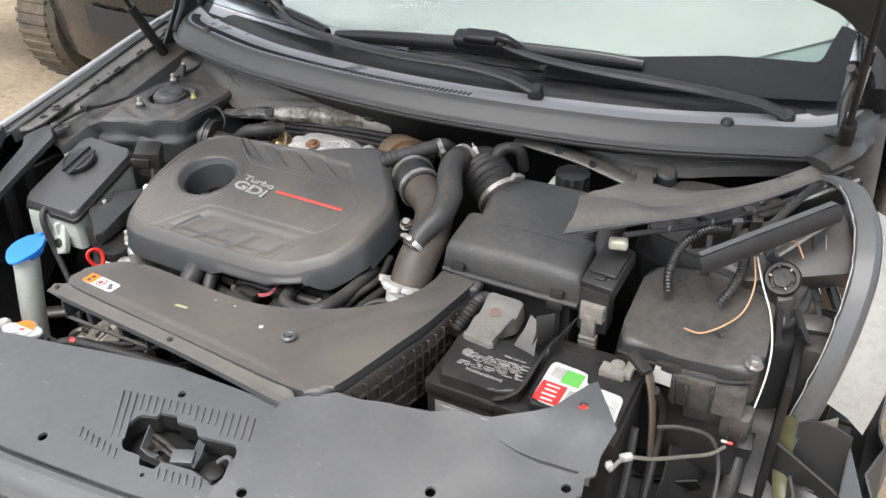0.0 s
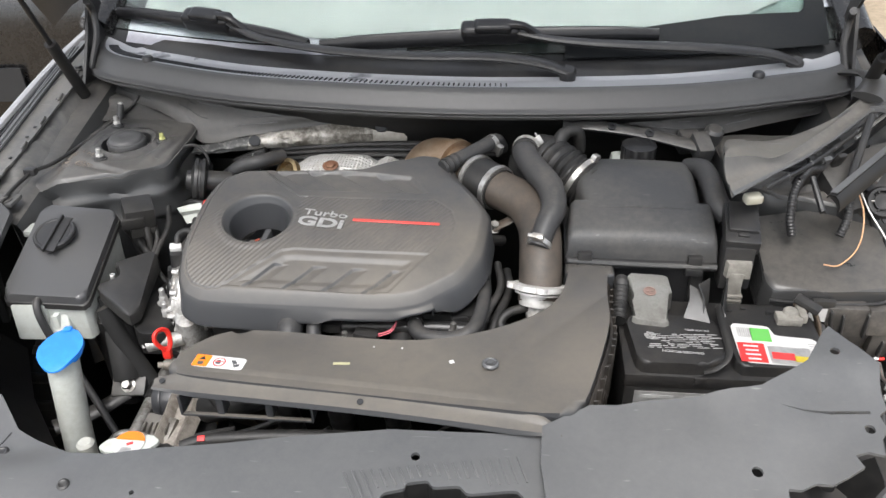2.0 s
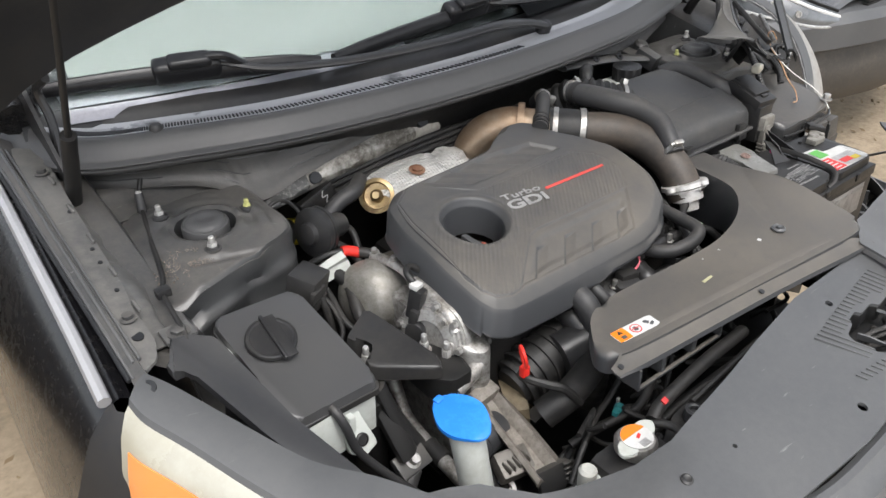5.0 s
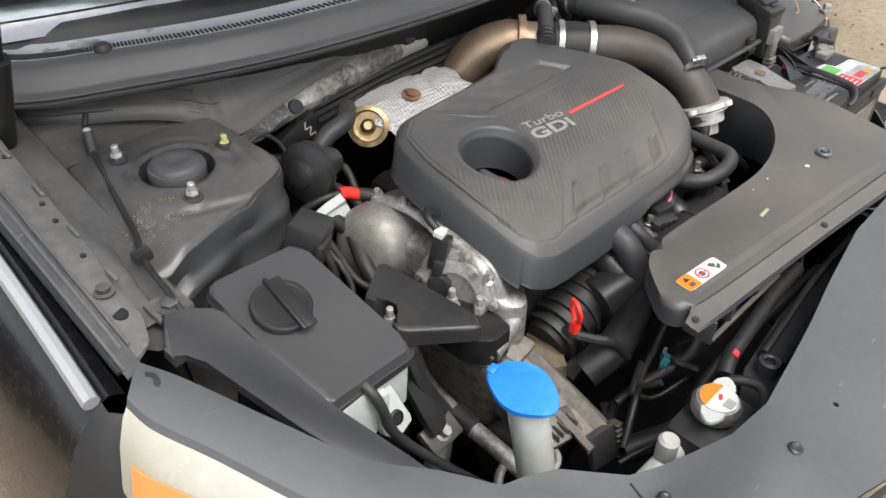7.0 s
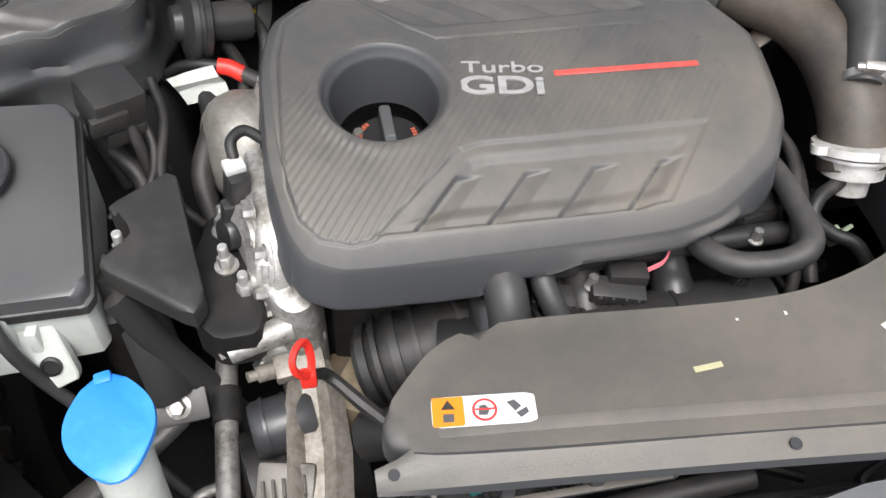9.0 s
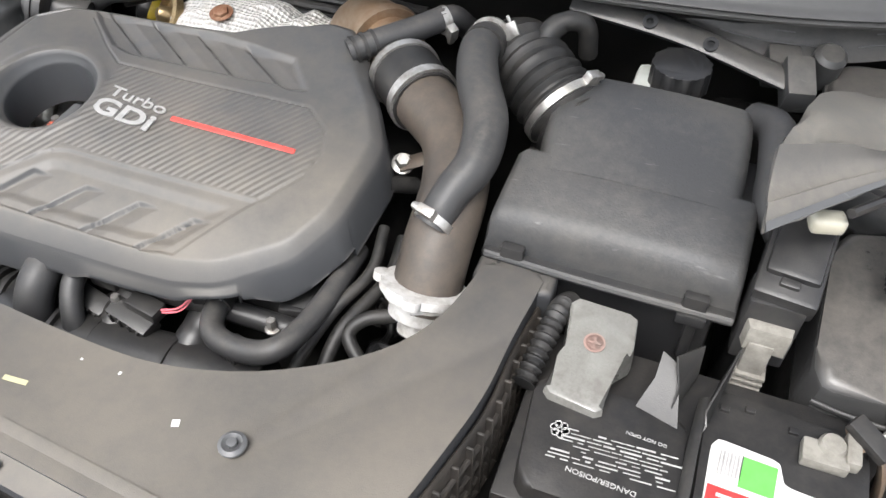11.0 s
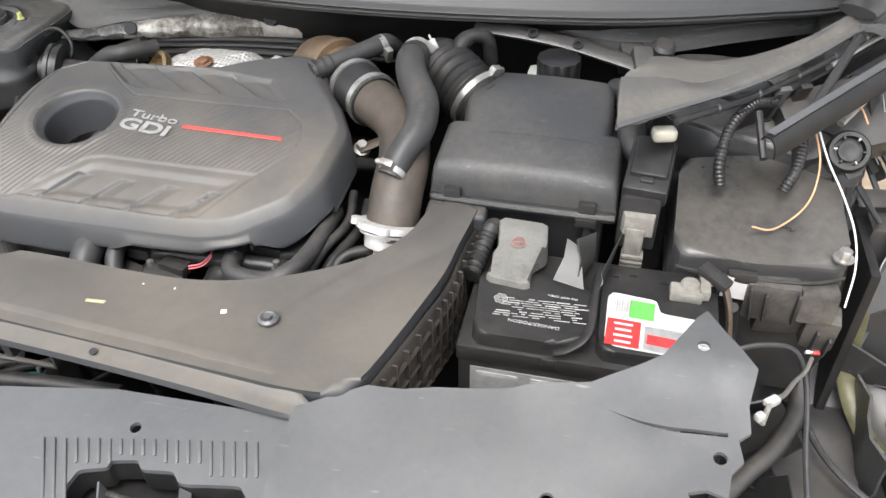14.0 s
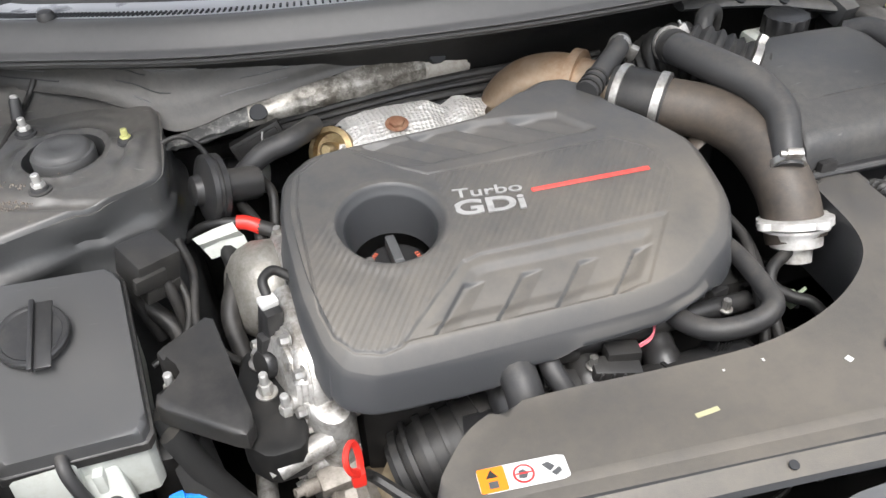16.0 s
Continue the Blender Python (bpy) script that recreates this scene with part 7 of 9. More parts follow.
ARM = [(0.325, 0.695, -0.418, 0.018), (0.310, 0.690, -0.418, 0.022), (0.29, 0.678, -0.418, 0.027), (0.25, 0.664, -0.418, 0.029), (0.20, 0.652, -0.422, 0.029), (0.18, 0.646, -0.424, 0.028)]
bm = bmesh.new()
sheet(bm, [[(x + w * u, y, z + h) for u, h in ((-1, 0.0), (-0.82, 0.006), (-0.62, 0.0), (-0.45, -0.008), (0.1, -0.009), (0.3, 0.0), (0.5, 0.006), (0.7, 0.0), (1.0, -0.008))] for y, z, x, w in ARM], 0.012)
part("arm", bm, M_OLDALLOY, brk)
bm = bmesh.new()
box(bm, (-0.428, 0.320, 0.697), (0.046, 0.024, 0.020), 0.004, pose(0, 0, 0, 15, 0, 8))
lathe(bm, [(0.008, -0.012), (0.008, 0.014), (0.005, 0.016), (0.005, 0.024)], 12, tilted((-0.452, 0.318, 0.697), (-0.9, -0.3, 0.2)))
part("head", bm, M_OLDALLOY, brk)
bm = bmesh.new()
box(bm, (-0.366, 0.345, 0.60), (0.075, 0.05, 0.09), 0.008, pose(0, 0, 0, 20, 0, -15))
part("oily_base", bm, material("oil_stained_casting", (0.10, 0.072, 0.042), 0.45, second=(0.055, 0.042, 0.028), mix_scale=14), brk, "brown oil-stained casting")
bm = bmesh.new()
lathe(bm, [(0.0, 0.031), (0.024, 0.030), (0.027, 0.026), (0.027, -0.024), (0.024, -0.029), (0.0, -0.030)], 28, tilted((-0.449, 0.290, 0.650), (1, 0.15, 0.05)))
for d in (-0.016, 0.004):
    band(bm, (-0.449 + d, 0.290 + d * 0.15, 0.650), (1, 0.15, 0.05), 0.027, 0.003, 0.0015)
part("canister", bm, M_LID, brk, "dark grey plastic canister")
bm = bmesh.new()
box(bm, (-0.450, 0.232, 0.640), (0.052, 0.040, 0.030), 0.005, pose(0, 0, 0, 25, 0, -12))
finned_block = part("finned_block", bm, material("dark_casting", (0.16, 0.15, 0.135), 0.5, 0.4, second=(0.07, 0.062, 0.052), mix_scale=25), brk)
for k in range(5):
    bm = bmesh.new()
    box(bm, (-0.470 + 0.009 * k, 0.222, 0.654), (0.003, 0.018, 0.010), 0.0008, pose(0, 0, 0, 0, 0, 0), 1)
    part("fin", bm, finned_block.data.materials[0], finned_block)
bm = bmesh.new()
box(bm, (-0.420, 0.180, 0.630), (0.050, 0.012, 0.050), 0.004, pose(0, 0, 0, -20, 0, -8))
ribbed_end = part("ribbed_end", bm, M_PLASTIC_DIRTY, brk)
for k in range(7):
    bm = bmesh.new()
    box(bm, (-0.398, 0.181 - 0.002 * k, 0.652 - 0.008 * k), (0.012, 0.016, 0.0035), 0.001, pose(0, 0, 0, -20, 0, -8), 1)
    part("rib", bm, M_PLASTIC_DIRTY, ribbed_end)
bm = bmesh.new()
sheet(bm, [[(-0.372, 0.350, 0.672), (-0.350, 0.335, 0.676)], [(-0.392, 0.316, 0.676), (-0.362, 0.302, 0.682)], [(-0.404, 0.296, 0.664), (-0.376, 0.276, 0.668)], [(-0.404, 0.286, 0.62), (-0.378, 0.268, 0.62)]], 0.003)
part("heat_plate", bm, material("sandy_stained_plate", (0.17, 0.135, 0.085), 0.6, second=(0.09, 0.07, 0.045), mix_scale=16), brk, "sandy brown stained plate")
comp = thing("compressor", "dark metal compressor body low in the bay", "compressor", (-0.45, 0.27, 0.5))
bm = bmesh.new()
lathe(bm, [(0.0, 0.062), (0.05, 0.06), (0.055, 0.05), (0.055, -0.05), (0.0, -0.06)], 28, tilted((-0.44, 0.275, 0.575), (1, 0.2, 0)))
part("body", bm, M_CAVITY, comp)
bm = bmesh.new()
lathe(bm, [(0.018, 0), (0.018, 0.014), (0.012, 0.015), (0.012, 0.006), (0, 0.006)], 20, tilted((-0.47, 0.23, 0.60), (-0.2, -0.5, 0.9)))
part("port", bm, M_STEEL, comp)
nut = thing("service_port_cap", "pale grey service port cap on a white fitting", "cap", (-0.468, 0.086, 0.73))
bm = bmesh.new()
lathe(bm, [(0.010, 0.735), (0.0115, 0.74), (0.0115, 0.765), (0.008, 0.769), (0, 0.769)], 14, Matrix.Translation((-0.468, 0.086, 0)))
part("cap", bm, material("grey_cap", (0.36, 0.36, 0.33), 0.5), nut)
bm = bmesh.new()
tube(bm, [(-0.505, 0.09, 0.715), (-0.47, 0.085, 0.73), (-0.43, 0.078, 0.735), (-0.42, 0.05, 0.72)], 0.012, 12, 5)
part("fitting", bm, M_MILKY, nut)
manifold = thing("intake_manifold", "black ribbed plastic intake manifold under the cover", "intake manifold", (-0.2, 0.30, 0.68))
for k in range(1, 4):
    x = -0.335 + 0.085 * k
    bm = bmesh.new()
    tube(bm, [(x, 0.37, 0.765), (x - 0.004, 0.325, 0.760), (x - 0.006, 0.285, 0.740), (x - 0.006, 0.255, 0.69), (x, 0.27, 0.60)], 0.019, 14, 5, 0.0006, 0.02)
    part("runner", bm, M_PLASTIC, manifold)
bm = bmesh.new()
tube(bm, [(-0.30, 0.295, 0.715), (-0.2, 0.277, 0.732), (0.0, 0.290, 0.735)], 0.036, 18, 6)
part("plenum", bm, M_PLASTIC, manifold)
for k in range(3, 9):
    bm = bmesh.new()
    x = -0.345 + 0.042 * k
    band(bm, (x, 0.2785 + 0.15 * (x + 0.2) ** 2, 0.7305), (1, 0.03, 0.01), 0.036, 0.004, 0.003 if k % 3 else 0.006)
    part("collar", bm, M_PLASTIC, manifold)
for x, y, z, w, h in ((-0.145, 0.302, 0.772, 0.05, 0.018), (-0.03, 0.305, 0.765, 0.016, 0.046), (-0.20, 0.31, 0.765, 0.04, 0.014)):
    bm = bmesh.new()
    box(bm, (0, 0, 0), (w, 0.022, h), 0.003)
    for j in range(4):
        box(bm, (w * (j / 3 - 0.5) * 0.7, -0.011, 0), (0.003, 0.004, h * 0.9), 0.0008, None, 1)
    bmesh.ops.transform(bm, matrix=pose(x, y, z, 10, 8, -10), verts=bm.verts)
    part("sensor_block", bm, M_PLASTIC, manifold)
for k in range(4, 12):
    bm = bmesh.new()
    box(bm, (-0.36 + 0.033 * k, 0.262, 0.742), (0.005, 0.014, 0.022), 0.001)
    part("rib", bm, M_PLASTIC, manifold)
BAR = [(-0.372, 0.318, 0.680), (-0.340, 0.318, 0.690), (-0.290, 0.320, 0.700), (-0.235, 0.325, 0.708)]
bm = bmesh.new()
tube(bm, BAR, [0.030, 0.040, 0.043, 0.042], 28, 8)
part("barrel", bm, M_RUBBER, manifold, "rounded glossy black manifold end")
BAR_MID = spline(BAR, 8)
for k in (3, 6, 9, 12, 15, 18, 21):
    p, q = BAR_MID[k], BAR_MID[k + 1]
    bm = bmesh.new()
    band(bm, tuple(p), tuple((q - p).normalized()), 0.037 if k < 5 else 0.0425, 0.005 + 0.003 * (k % 2), 0.0035)
    part("hoop", bm, M_RUBBER, manifold)
bm = bmesh.new()
sheet(bm, [[(p.x, p.y - 0.030 + d, p.z - 0.034) for p in BAR_MID] for d in (-0.022, -0.010, 0.0)], 0.006)
part("flange", bm, M_PLASTIC_DIRTY, manifold)
fuel = thing("fuel_rail", "black fuel rail with plugs, bolts and pink wires", "fuel rail", (-0.15, 0.31, 0.77))
bm = bmesh.new()
tube(bm, [(-0.20, 0.335, 0.778), (-0.05, 0.338, 0.782), (0.03, 0.34, 0.78)], 0.011, 12, 4)
part("rail", bm, M_PLASTIC, fuel)
for x, y, z in ((-0.166, 0.309, 0.775), (-0.005, 0.33, 0.785), (-0.06, 0.335, 0.79)):
    placed("stud", BIG_BOLT, Matrix.Translation((x, y, z)) @ Matrix.Diagonal((0.62, 0.62, 1.1, 1)), fuel)
for k, (x, y, z, w) in enumerate([(-0.134, 0.312, 0.782, 0.036), (-0.19, 0.33, 0.785, 0.03), (-0.08, 0.34, 0.79, 0.026), (0.0, 0.36, 0.785, 0.024)]):
    bm = bmesh.new()
    box(bm, (x, y, z), (w, 0.02, 0.016), 0.003, pose(0, 0, 0, 0, 4, 8 * (k - 1)))
    part("plug", bm, M_PLASTIC, fuel)
for dz in (0, 0.004):
    bm = bmesh.new()
    tube(bm, [(-0.116, 0.312, 0.782 + dz), (-0.10, 0.316, 0.786 + dz), (-0.092, 0.325, 0.792 + dz), (-0.09, 0.34, 0.80)], 0.0011, 6, 5)
    part("wire", bm, material("pink_wire", (0.7, 0.16, 0.2), 0.45), fuel)
fh = thing("front_coolant_hose", "grey-black coolant hose looping ahead of the engine", "hose", (0, 0.30, 0.75))
bm = bmesh.new()
tube(bm, [(-0.066, 0.355, 0.79), (-0.060, 0.318, 0.795), (-0.040, 0.294, 0.80), (0.0, 0.288, 0.805), (0.024, 0.298, 0.812), (0.034, 0.335, 0.81), (0.038, 0.39, 0.808), (0.036, 0.44, 0.80)], [0.0115, 0.0115, 0.0115, 0.0115, 0.0115, 0.011, 0.0105, 0.010], 14, 6)
part("tube", bm, M_RUBBER_DUSTY, fh)
bm = bmesh.new()
band(bm, (-0.063, 0.335, 0.793), (0.1, -0.95, 0.1), 0.0115, 0.010, 0.002)
part("end_cuff", bm, M_RUBBER, fh)
for name, pts, r in (("lower_hose", [(-0.248, 0.335, 0.80), (-0.247, 0.298, 0.790), (-0.245, 0.275, 0.76), (-0.24, 0.26, 0.70)], 0.019), ("lower_hose", [(-0.214, 0.335, 0.80), (-0.212, 0.305, 0.79), (-0.20, 0.28, 0.765), (-0.185, 0.262, 0.72)], 0.011), ("thin_hose", [(0.118, 0.395, 0.792), (0.10, 0.378, 0.797), (0.075, 0.365, 0.795), (0.064, 0.350, 0.785), (0.08, 0.335, 0.775), (0.10, 0.322, 0.77), (0.115, 0.30, 0.75)], 0.007), ("thin_hose", [(0.055, 0.46, 0.82), (0.062, 0.41, 0.81), (0.045, 0.36, 0.80), (0.03, 0.31, 0.775), (0.02, 0.28, 0.74)], 0.006), ("thin_hose", [(0.07, 0.47, 0.80), (0.075, 0.42, 0.795), (0.055, 0.35, 0.785), (0.05, 0.30, 0.75)], 0.007), ("thin_hose", [(0.06, 0.53, 0.82), (0.035, 0.50, 0.835), (0.02, 0.47, 0.82), (0.03, 0.42, 0.80)], 0.009), ("side_hose", [(-0.175, 0.333, 0.745), (-0.205, 0.295, 0.735), (-0.235, 0.270, 0.725), (-0.285, 0.246, 0.715), (-0.335, 0.238, 0.70), (-0.375, 0.250, 0.675)], 0.023), ("strap_hose", [(-0.248, 0.215, 0.70), (-0.285, 0.205, 0.685), (-0.32, 0.197, 0.675), (-0.365, 0.178, 0.66), (-0.406, 0.160, 0.63)], 0.005), ("curl_hose", [(-0.235, 0.17, 0.72), (-0.262, 0.165, 0.69), (-0.290, 0.180, 0.668), (-0.325, 0.195, 0.655), (-0.36, 0.205, 0.64)], 0.0075), ("floor_hose", [(-0.40, 0.16, 0.62), (-0.30, 0.10, 0.66), (-0.15, 0.085, 0.70), (-0.02, 0.09, 0.71)], 0.015), ("floor_hose", [(-0.36, 0.12, 0.62), (-0.24, 0.14, 0.66), (-0.12, 0.13, 0.69), (0.02, 0.12, 0.70)], 0.008)):
    h = thing(name, "black rubber hose among the engine parts", "hose", pts[0], "engine bay hoses")
    bm = bmesh.new()
    tube(bm, pts, r, 12, 6)
    part("tube", bm, M_RUBBER_DUSTY if "lower" in name else M_RUBBER, h)
rnd = random.Random(8)
for k in range(26):
    x, y = rnd.uniform(-0.42, 0.08), rnd.uniform(0.10, 0.22) if k < 14 else rnd.uniform(0.28, 0.5)
    if k >= 14:
        x = rnd.uniform(0.03, 0.16)
    z = rnd.uniform(0.60, 0.72) if k != 9 else 0.60
    pts = [(x, y, z)]
    for _ in range(4):
        x, y, z = x + rnd.uniform(-0.06, 0.06), y + rnd.uniform(-0.03, 0.03), z + rnd.uniform(-0.03, 0.03)
        pts.append((x, y, min(z, 0.745)))
    h = thing("wiring_loom", "dark wiring loom deep in the engine bay", "wiring", pts[0], "wiring looms")
    bm = bmesh.new()
    tube(bm, pts, rnd.uniform(0.003, 0.007), 8, 5)
    part("loom", bm, M_RUBBER if k % 3 else M_PLASTIC, h)
teal = thing("teal_connector", "small teal connector on a dark loom", "connector", (-0.283, 0.187, 0.67))
bm = bmesh.new()
box(bm, (-0.283, 0.187, 0.680), (0.016, 0.012, 0.010), 0.002, pose(0, 0, 0, 20, 10, 30))
box(bm, (-0.292, 0.184, 0.674), (0.008, 0.009, 0.012), 0.002)
part("shell", bm, material("teal_plastic", (0.03, 0.20, 0.21), 0.45), teal)
bm = bmesh.new()
box(bm, (-0.279, 0.192, 0.689), (0.005, 0.004, 0.008), 0.001)
part("pin", bm, M_PRINT, teal)
gc = thing("green_clip", "pale green metal clip on the hose", "clip", (0.094, 0.341, 0.75))
bm = bmesh.new()
box(bm, (0.094, 0.341, 0.766), (0.024, 0.004, 0.018), 0.001, pose(0, 0, 0, 25, 0, 25))
box(bm, (0.094, 0.345, 0.758), (0.018, 0.016, 0.01), 0.002, pose(0, 0, 0, 25, 0, 25))
part("clip", bm, material("greenish_metal", (0.32, 0.38, 0.28), 0.4, 0.3), gc)

# ---- marks on the duct ----
for name, x, y, w, d, turn, mt in (("leaf_fleck", -0.137, 0.171, 0.022, 0.0045, 4, material("dry_straw", (0.32, 0.305, 0.185), 0.7)), ("paint_fleck", 0.006, 0.181, 0.006, 0.006, 20, M_WHITE), ("paint_fleck", -0.062, 0.205, 0.002, 0.003, 0, M_WHITE), ("paint_fleck", -0.10, 0.206, 0.002, 0.002, 0, M_WHITE)):
    bm = quad_plate(x, y, 0.8466 + 0.028 * (x + 0.30), w, d, turn)
    solid(name, bm, mt, "small pale fleck lying on the intake duct", "fleck", "flecks")

# ---- radiator cap label, coolant details ----
for sx in (-1, 1):
    bm = bmesh.new()
    prism(bm, rounded([(0.014, -0.017), (0.037, -0.006), (0.037, 0.006), (0.014, 0.017)], 2), 0.7850, 0.780, 0.001, 1)
    bmesh.ops.transform(bm, matrix=pose(-0.398, 0.073, 0, 0, 0, 12 if sx > 0 else 192), verts=bm.verts)
    part("wing", bm, M_MILKY, rad)
bm = bmesh.new()
lathe(bm, [(0.0205, 0.7855), (0.0205, 0.7862)], 28, Matrix.Translation((-0.398, 0.073, 0)))
rl = part("label_disc", bm, M_WHITE, rad, "white and orange warning label")
bm = bmesh.new()
pts = [(-0.398 + 0.0200 * math.cos(a), 0.073 + 0.0200 * math.sin(a)) for a in [math.pi * (0.08 + 0.84 * k / 16) for k in range(17)]]
prism(bm, pts, 0.7868, 0.7862)
part("orange_field", bm, M_ORANGE, rl)
bm = bmesh.new()
box(bm, (-0.398, 0.060, 0.7866), (0.013, 0.010, 0.0006))
part("pictogram", bm, M_SILVER, rl)
bm = bmesh.new()
box(bm, (-0.396, 0.072, 0.7866), (0.008, 0.004, 0.0006), 0, pose(0, 0, 0, 0, 0, 25))
part("red_mark", bm, M_REDLABEL, rl)
bm = bmesh.new()
tube(bm, [(-0.372, 0.085, 0.762), (-0.352, 0.079, 0.774), (-0.343, 0.055, 0.778), (-0.356, 0.038, 0.777), (-0.388, 0.030, 0.770), (-0.42, 0.030, 0.745)], 0.0058, 10, 6)
part("overflow_hose", bm, M_RUBBER, rad)
bm = bmesh.new()
box(bm, (-0.40, 0.07, 0.735), (0.10, 0.07, 0.05), 0.015)
part("filler_neck", bm, M_PLASTIC, rad)
fan = thing("fan_shroud", "black fan shroud arm with a bolt eye behind the radiator", "fan shroud", (-0.2, 0.07, 0.75))
for dy, dz in ((0.012, 0.0), (-0.012, -0.004)):
    bm = bmesh.new()
    tube(bm, [(-0.283, 0.063 + dy, 0.772 + dz), (-0.19, 0.072 + dy, 0.774 + dz), (-0.09, 0.081 + dy, 0.774 + dz), (0.05, 0.085 + dy, 0.774 + dz)], 0.0045, 8, 5)
    part("rail", bm, M_RUBBER, fan)
bm = bmesh.new()
sheet(bm, [[(-0.36, 0.010, 0.752), (-0.32, 0.012, 0.756), (-0.2, 0.035, 0.758), (0.05, 0.045, 0.758)], [(-0.365, 0.060, 0.752), (-0.31, 0.082, 0.760), (-0.2, 0.094, 0.760), (0.05, 0.105, 0.760)]], 0.004)
part("web", bm, M_CAVITY, fan)
bm = bmesh.new()
lathe(bm, [(0.0065, 0.0), (0.0065, 0.006), (0.0085, 0.0075), (0.0125, 0.006), (0.0135, -0.014)], 24, Matrix.Translation((-0.295, 0.062, 0.770)))
part("eye", bm, M_LID, fan, "worn bolt eye")
bm = bmesh.new()
tube(bm, [(-0.34, 0.092, 0.762), (-0.315, 0.100, 0.768), (-0.262, 0.106, 0.772), (-0.19, 0.114, 0.772), (-0.10, 0.120, 0.770)], 0.0095, 12, 6)
loom = part("cable_loom", bm, M_RUBBER, fan)
bm = bmesh.new()
box(bm, (-0.313, 0.0960, 0.7772), (0.010, 0.008, 0.0025), 0.001, pose(0, 0, 0, 25, 0, 10))
part("pink_band", bm, M_REDLABEL, loom, "small pink band")
# washer cap: hinge tab and lip
bm = bmesh.new()
m = tilted((-0.556, 0.217, 0.806), (-0.05, -0.15, 1))
box(bm, (0, 0.038, 0.003), (0.013, 0.010, 0.007), 0.003)
lathe(bm, [(0.026, -0.01), (0.026, 0.002)], 24)
bmesh.ops.transform(bm, matrix=m @ pose(0, 0, 0, 0, 0, 28), verts=bm.verts)
part("cap_tab", bm, M_BLUE, wash)
# reservoir ear and hose
bm = bmesh.new()
prism(bm, rounded([(-0.026, 0.030), (0.004, 0.036), (0.018, -0.024), (-0.008, -0.034), (-0.024, -0.020)], 1, 0.10), 0.006, -0.006, 0.0015, 1)
bmesh.ops.transform(bm, matrix=Matrix.Translation((-0.630, 0.338, 0.738)) @ Matrix.Rotation(radians(62), 4, "X"), verts=bm.verts)
box(bm, (-0.640, 0.350, 0.745), (0.010, 0.030, 0.05), 0.003)
part("ear", bm, M_MILKY, res)
bm = bmesh.new()
box(bm, (-0.682, 0.347, 0.755), (0.058, 0.024, 0.070), 0.006, pose(0, 0, 0, -6, 0, 3))
part("side_pocket", bm, M_MILKY, res)
bm = bmesh.new()
lathe(bm, [(0.0090, -0.004), (0.0090, 0.006), (0.007, 0.007), (0.007, 0.0045), (0, 0.0045)], 20, tilted((-0.633, 0.3315, 0.7315), (0, -0.88, 0.47)))
part("grommet", bm, M_RUBBER, res)
bm = bmesh.new()
box(bm, (-0.735, 0.49, 0.83), (0.03, 0.03, 0.012), 0.003)
part("rear_ear", bm, M_MILKY, res)
bm = bmesh.new()
tube(bm, [(-0.664, 0.352, 0.795), (-0.662, 0.336, 0.792), (-0.656, 0.326, 0.770), (-0.642, 0.322, 0.720), (-0.605, 0.306, 0.660), (-0.565, 0.277, 0.610), (-0.53, 0.25, 0.57)], 0.0062, 10, 6)
part("overflow_hose", bm, M_RUBBER_DUSTY, res)
# left inner fender details
cab = thing("hood_cable", "black release cable running along the inner fender", "cable", (-0.72, 0.75, 0.9))
bm = bmesh.new()
tube(bm, [(-0.685, 0.855, 0.925), (-0.70, 0.83, 0.905), (-0.728, 0.72, 0.893), (-0.752, 0.62, 0.892), (-0.770, 0.57, 0.895), (-0.778, 0.49, 0.885), (-0.785, 0.44, 0.86)], 0.0036, 10, 6)
part("cable", bm, M_RUBBER, cab)
bm = bmesh.new()
box(bm, (-0.769, 0.574, 0.898), (0.02, 0.014, 0.012), 0.002)
part("clip", bm, M_PLASTIC, cab)
stick = thing("rusty_twig", "thin rusty-brown stick lying on the inner fender", "stick", (-0.80, 0.50, 0.86))
bm = bmesh.new()
tube(bm, [(-0.815, 0.520, 0.872), (-0.80, 0.512, 0.868), (-0.785, 0.512, 0.867)], 0.004, 8, 4)
part("stick", bm, M_RUST, stick)

# ---- left headlamp and trim ----
lamp = thing("headlight", "yellowed headlight with amber side marker in grey bezel", "headlight", (-0.84, 0.30, 0.75), "headlights")
inner = [(-0.850, 0.430), (-0.828, 0.395), (-0.786, 0.312), (-0.748, 0.242), (-0.700, 0.192), (-0.655, 0.137), (-0.60, 0.08)]
outer = [(-0.878, 0.405), (-0.872, 0.375), (-0.846, 0.322), (-0.80, 0.222), (-0.745, 0.135), (-0.69, 0.07), (-0.63, 0.01)]
zb = lambda p, d=0: 0.862 + 0.30 * (p[1] - 0.3) + d
A, B = spline([(*p, zb(p)) for p in inner], 5), spline([(*p, zb(p, 0.002)) for p in outer], 5)
bm = bmesh.new()
sheet(bm, [[p + Vector((0.003, 0, -0.02)) for p in A], A, [p.lerp(q, 0.5) + Vector((0, 0, 0.005)) for p, q in zip(A, B)], B, [q + Vector((-0.004, -0.003, -0.008)) for q in B]], 0.002)
part("bezel", bm, M_BEZEL, lamp, "scuffed dark grey bezel")
def out(q, k, d, z):
    return q + Vector((-d * 0.85, -d * 0.5, z))
bm = bmesh.new()
LR = [[out(q, i, d, z) for i, q in enumerate(B)] for d, z in ((0.003, -0.006), (0.012, -0.012), (0.026, -0.035), (0.038, -0.075), (0.043, -0.12), (0.040, -0.17))]
sheet(bm, LR, 0.003)
part("lens", bm, M_LENS, lamp, "cloudy yellowed lens")
bm = bmesh.new()
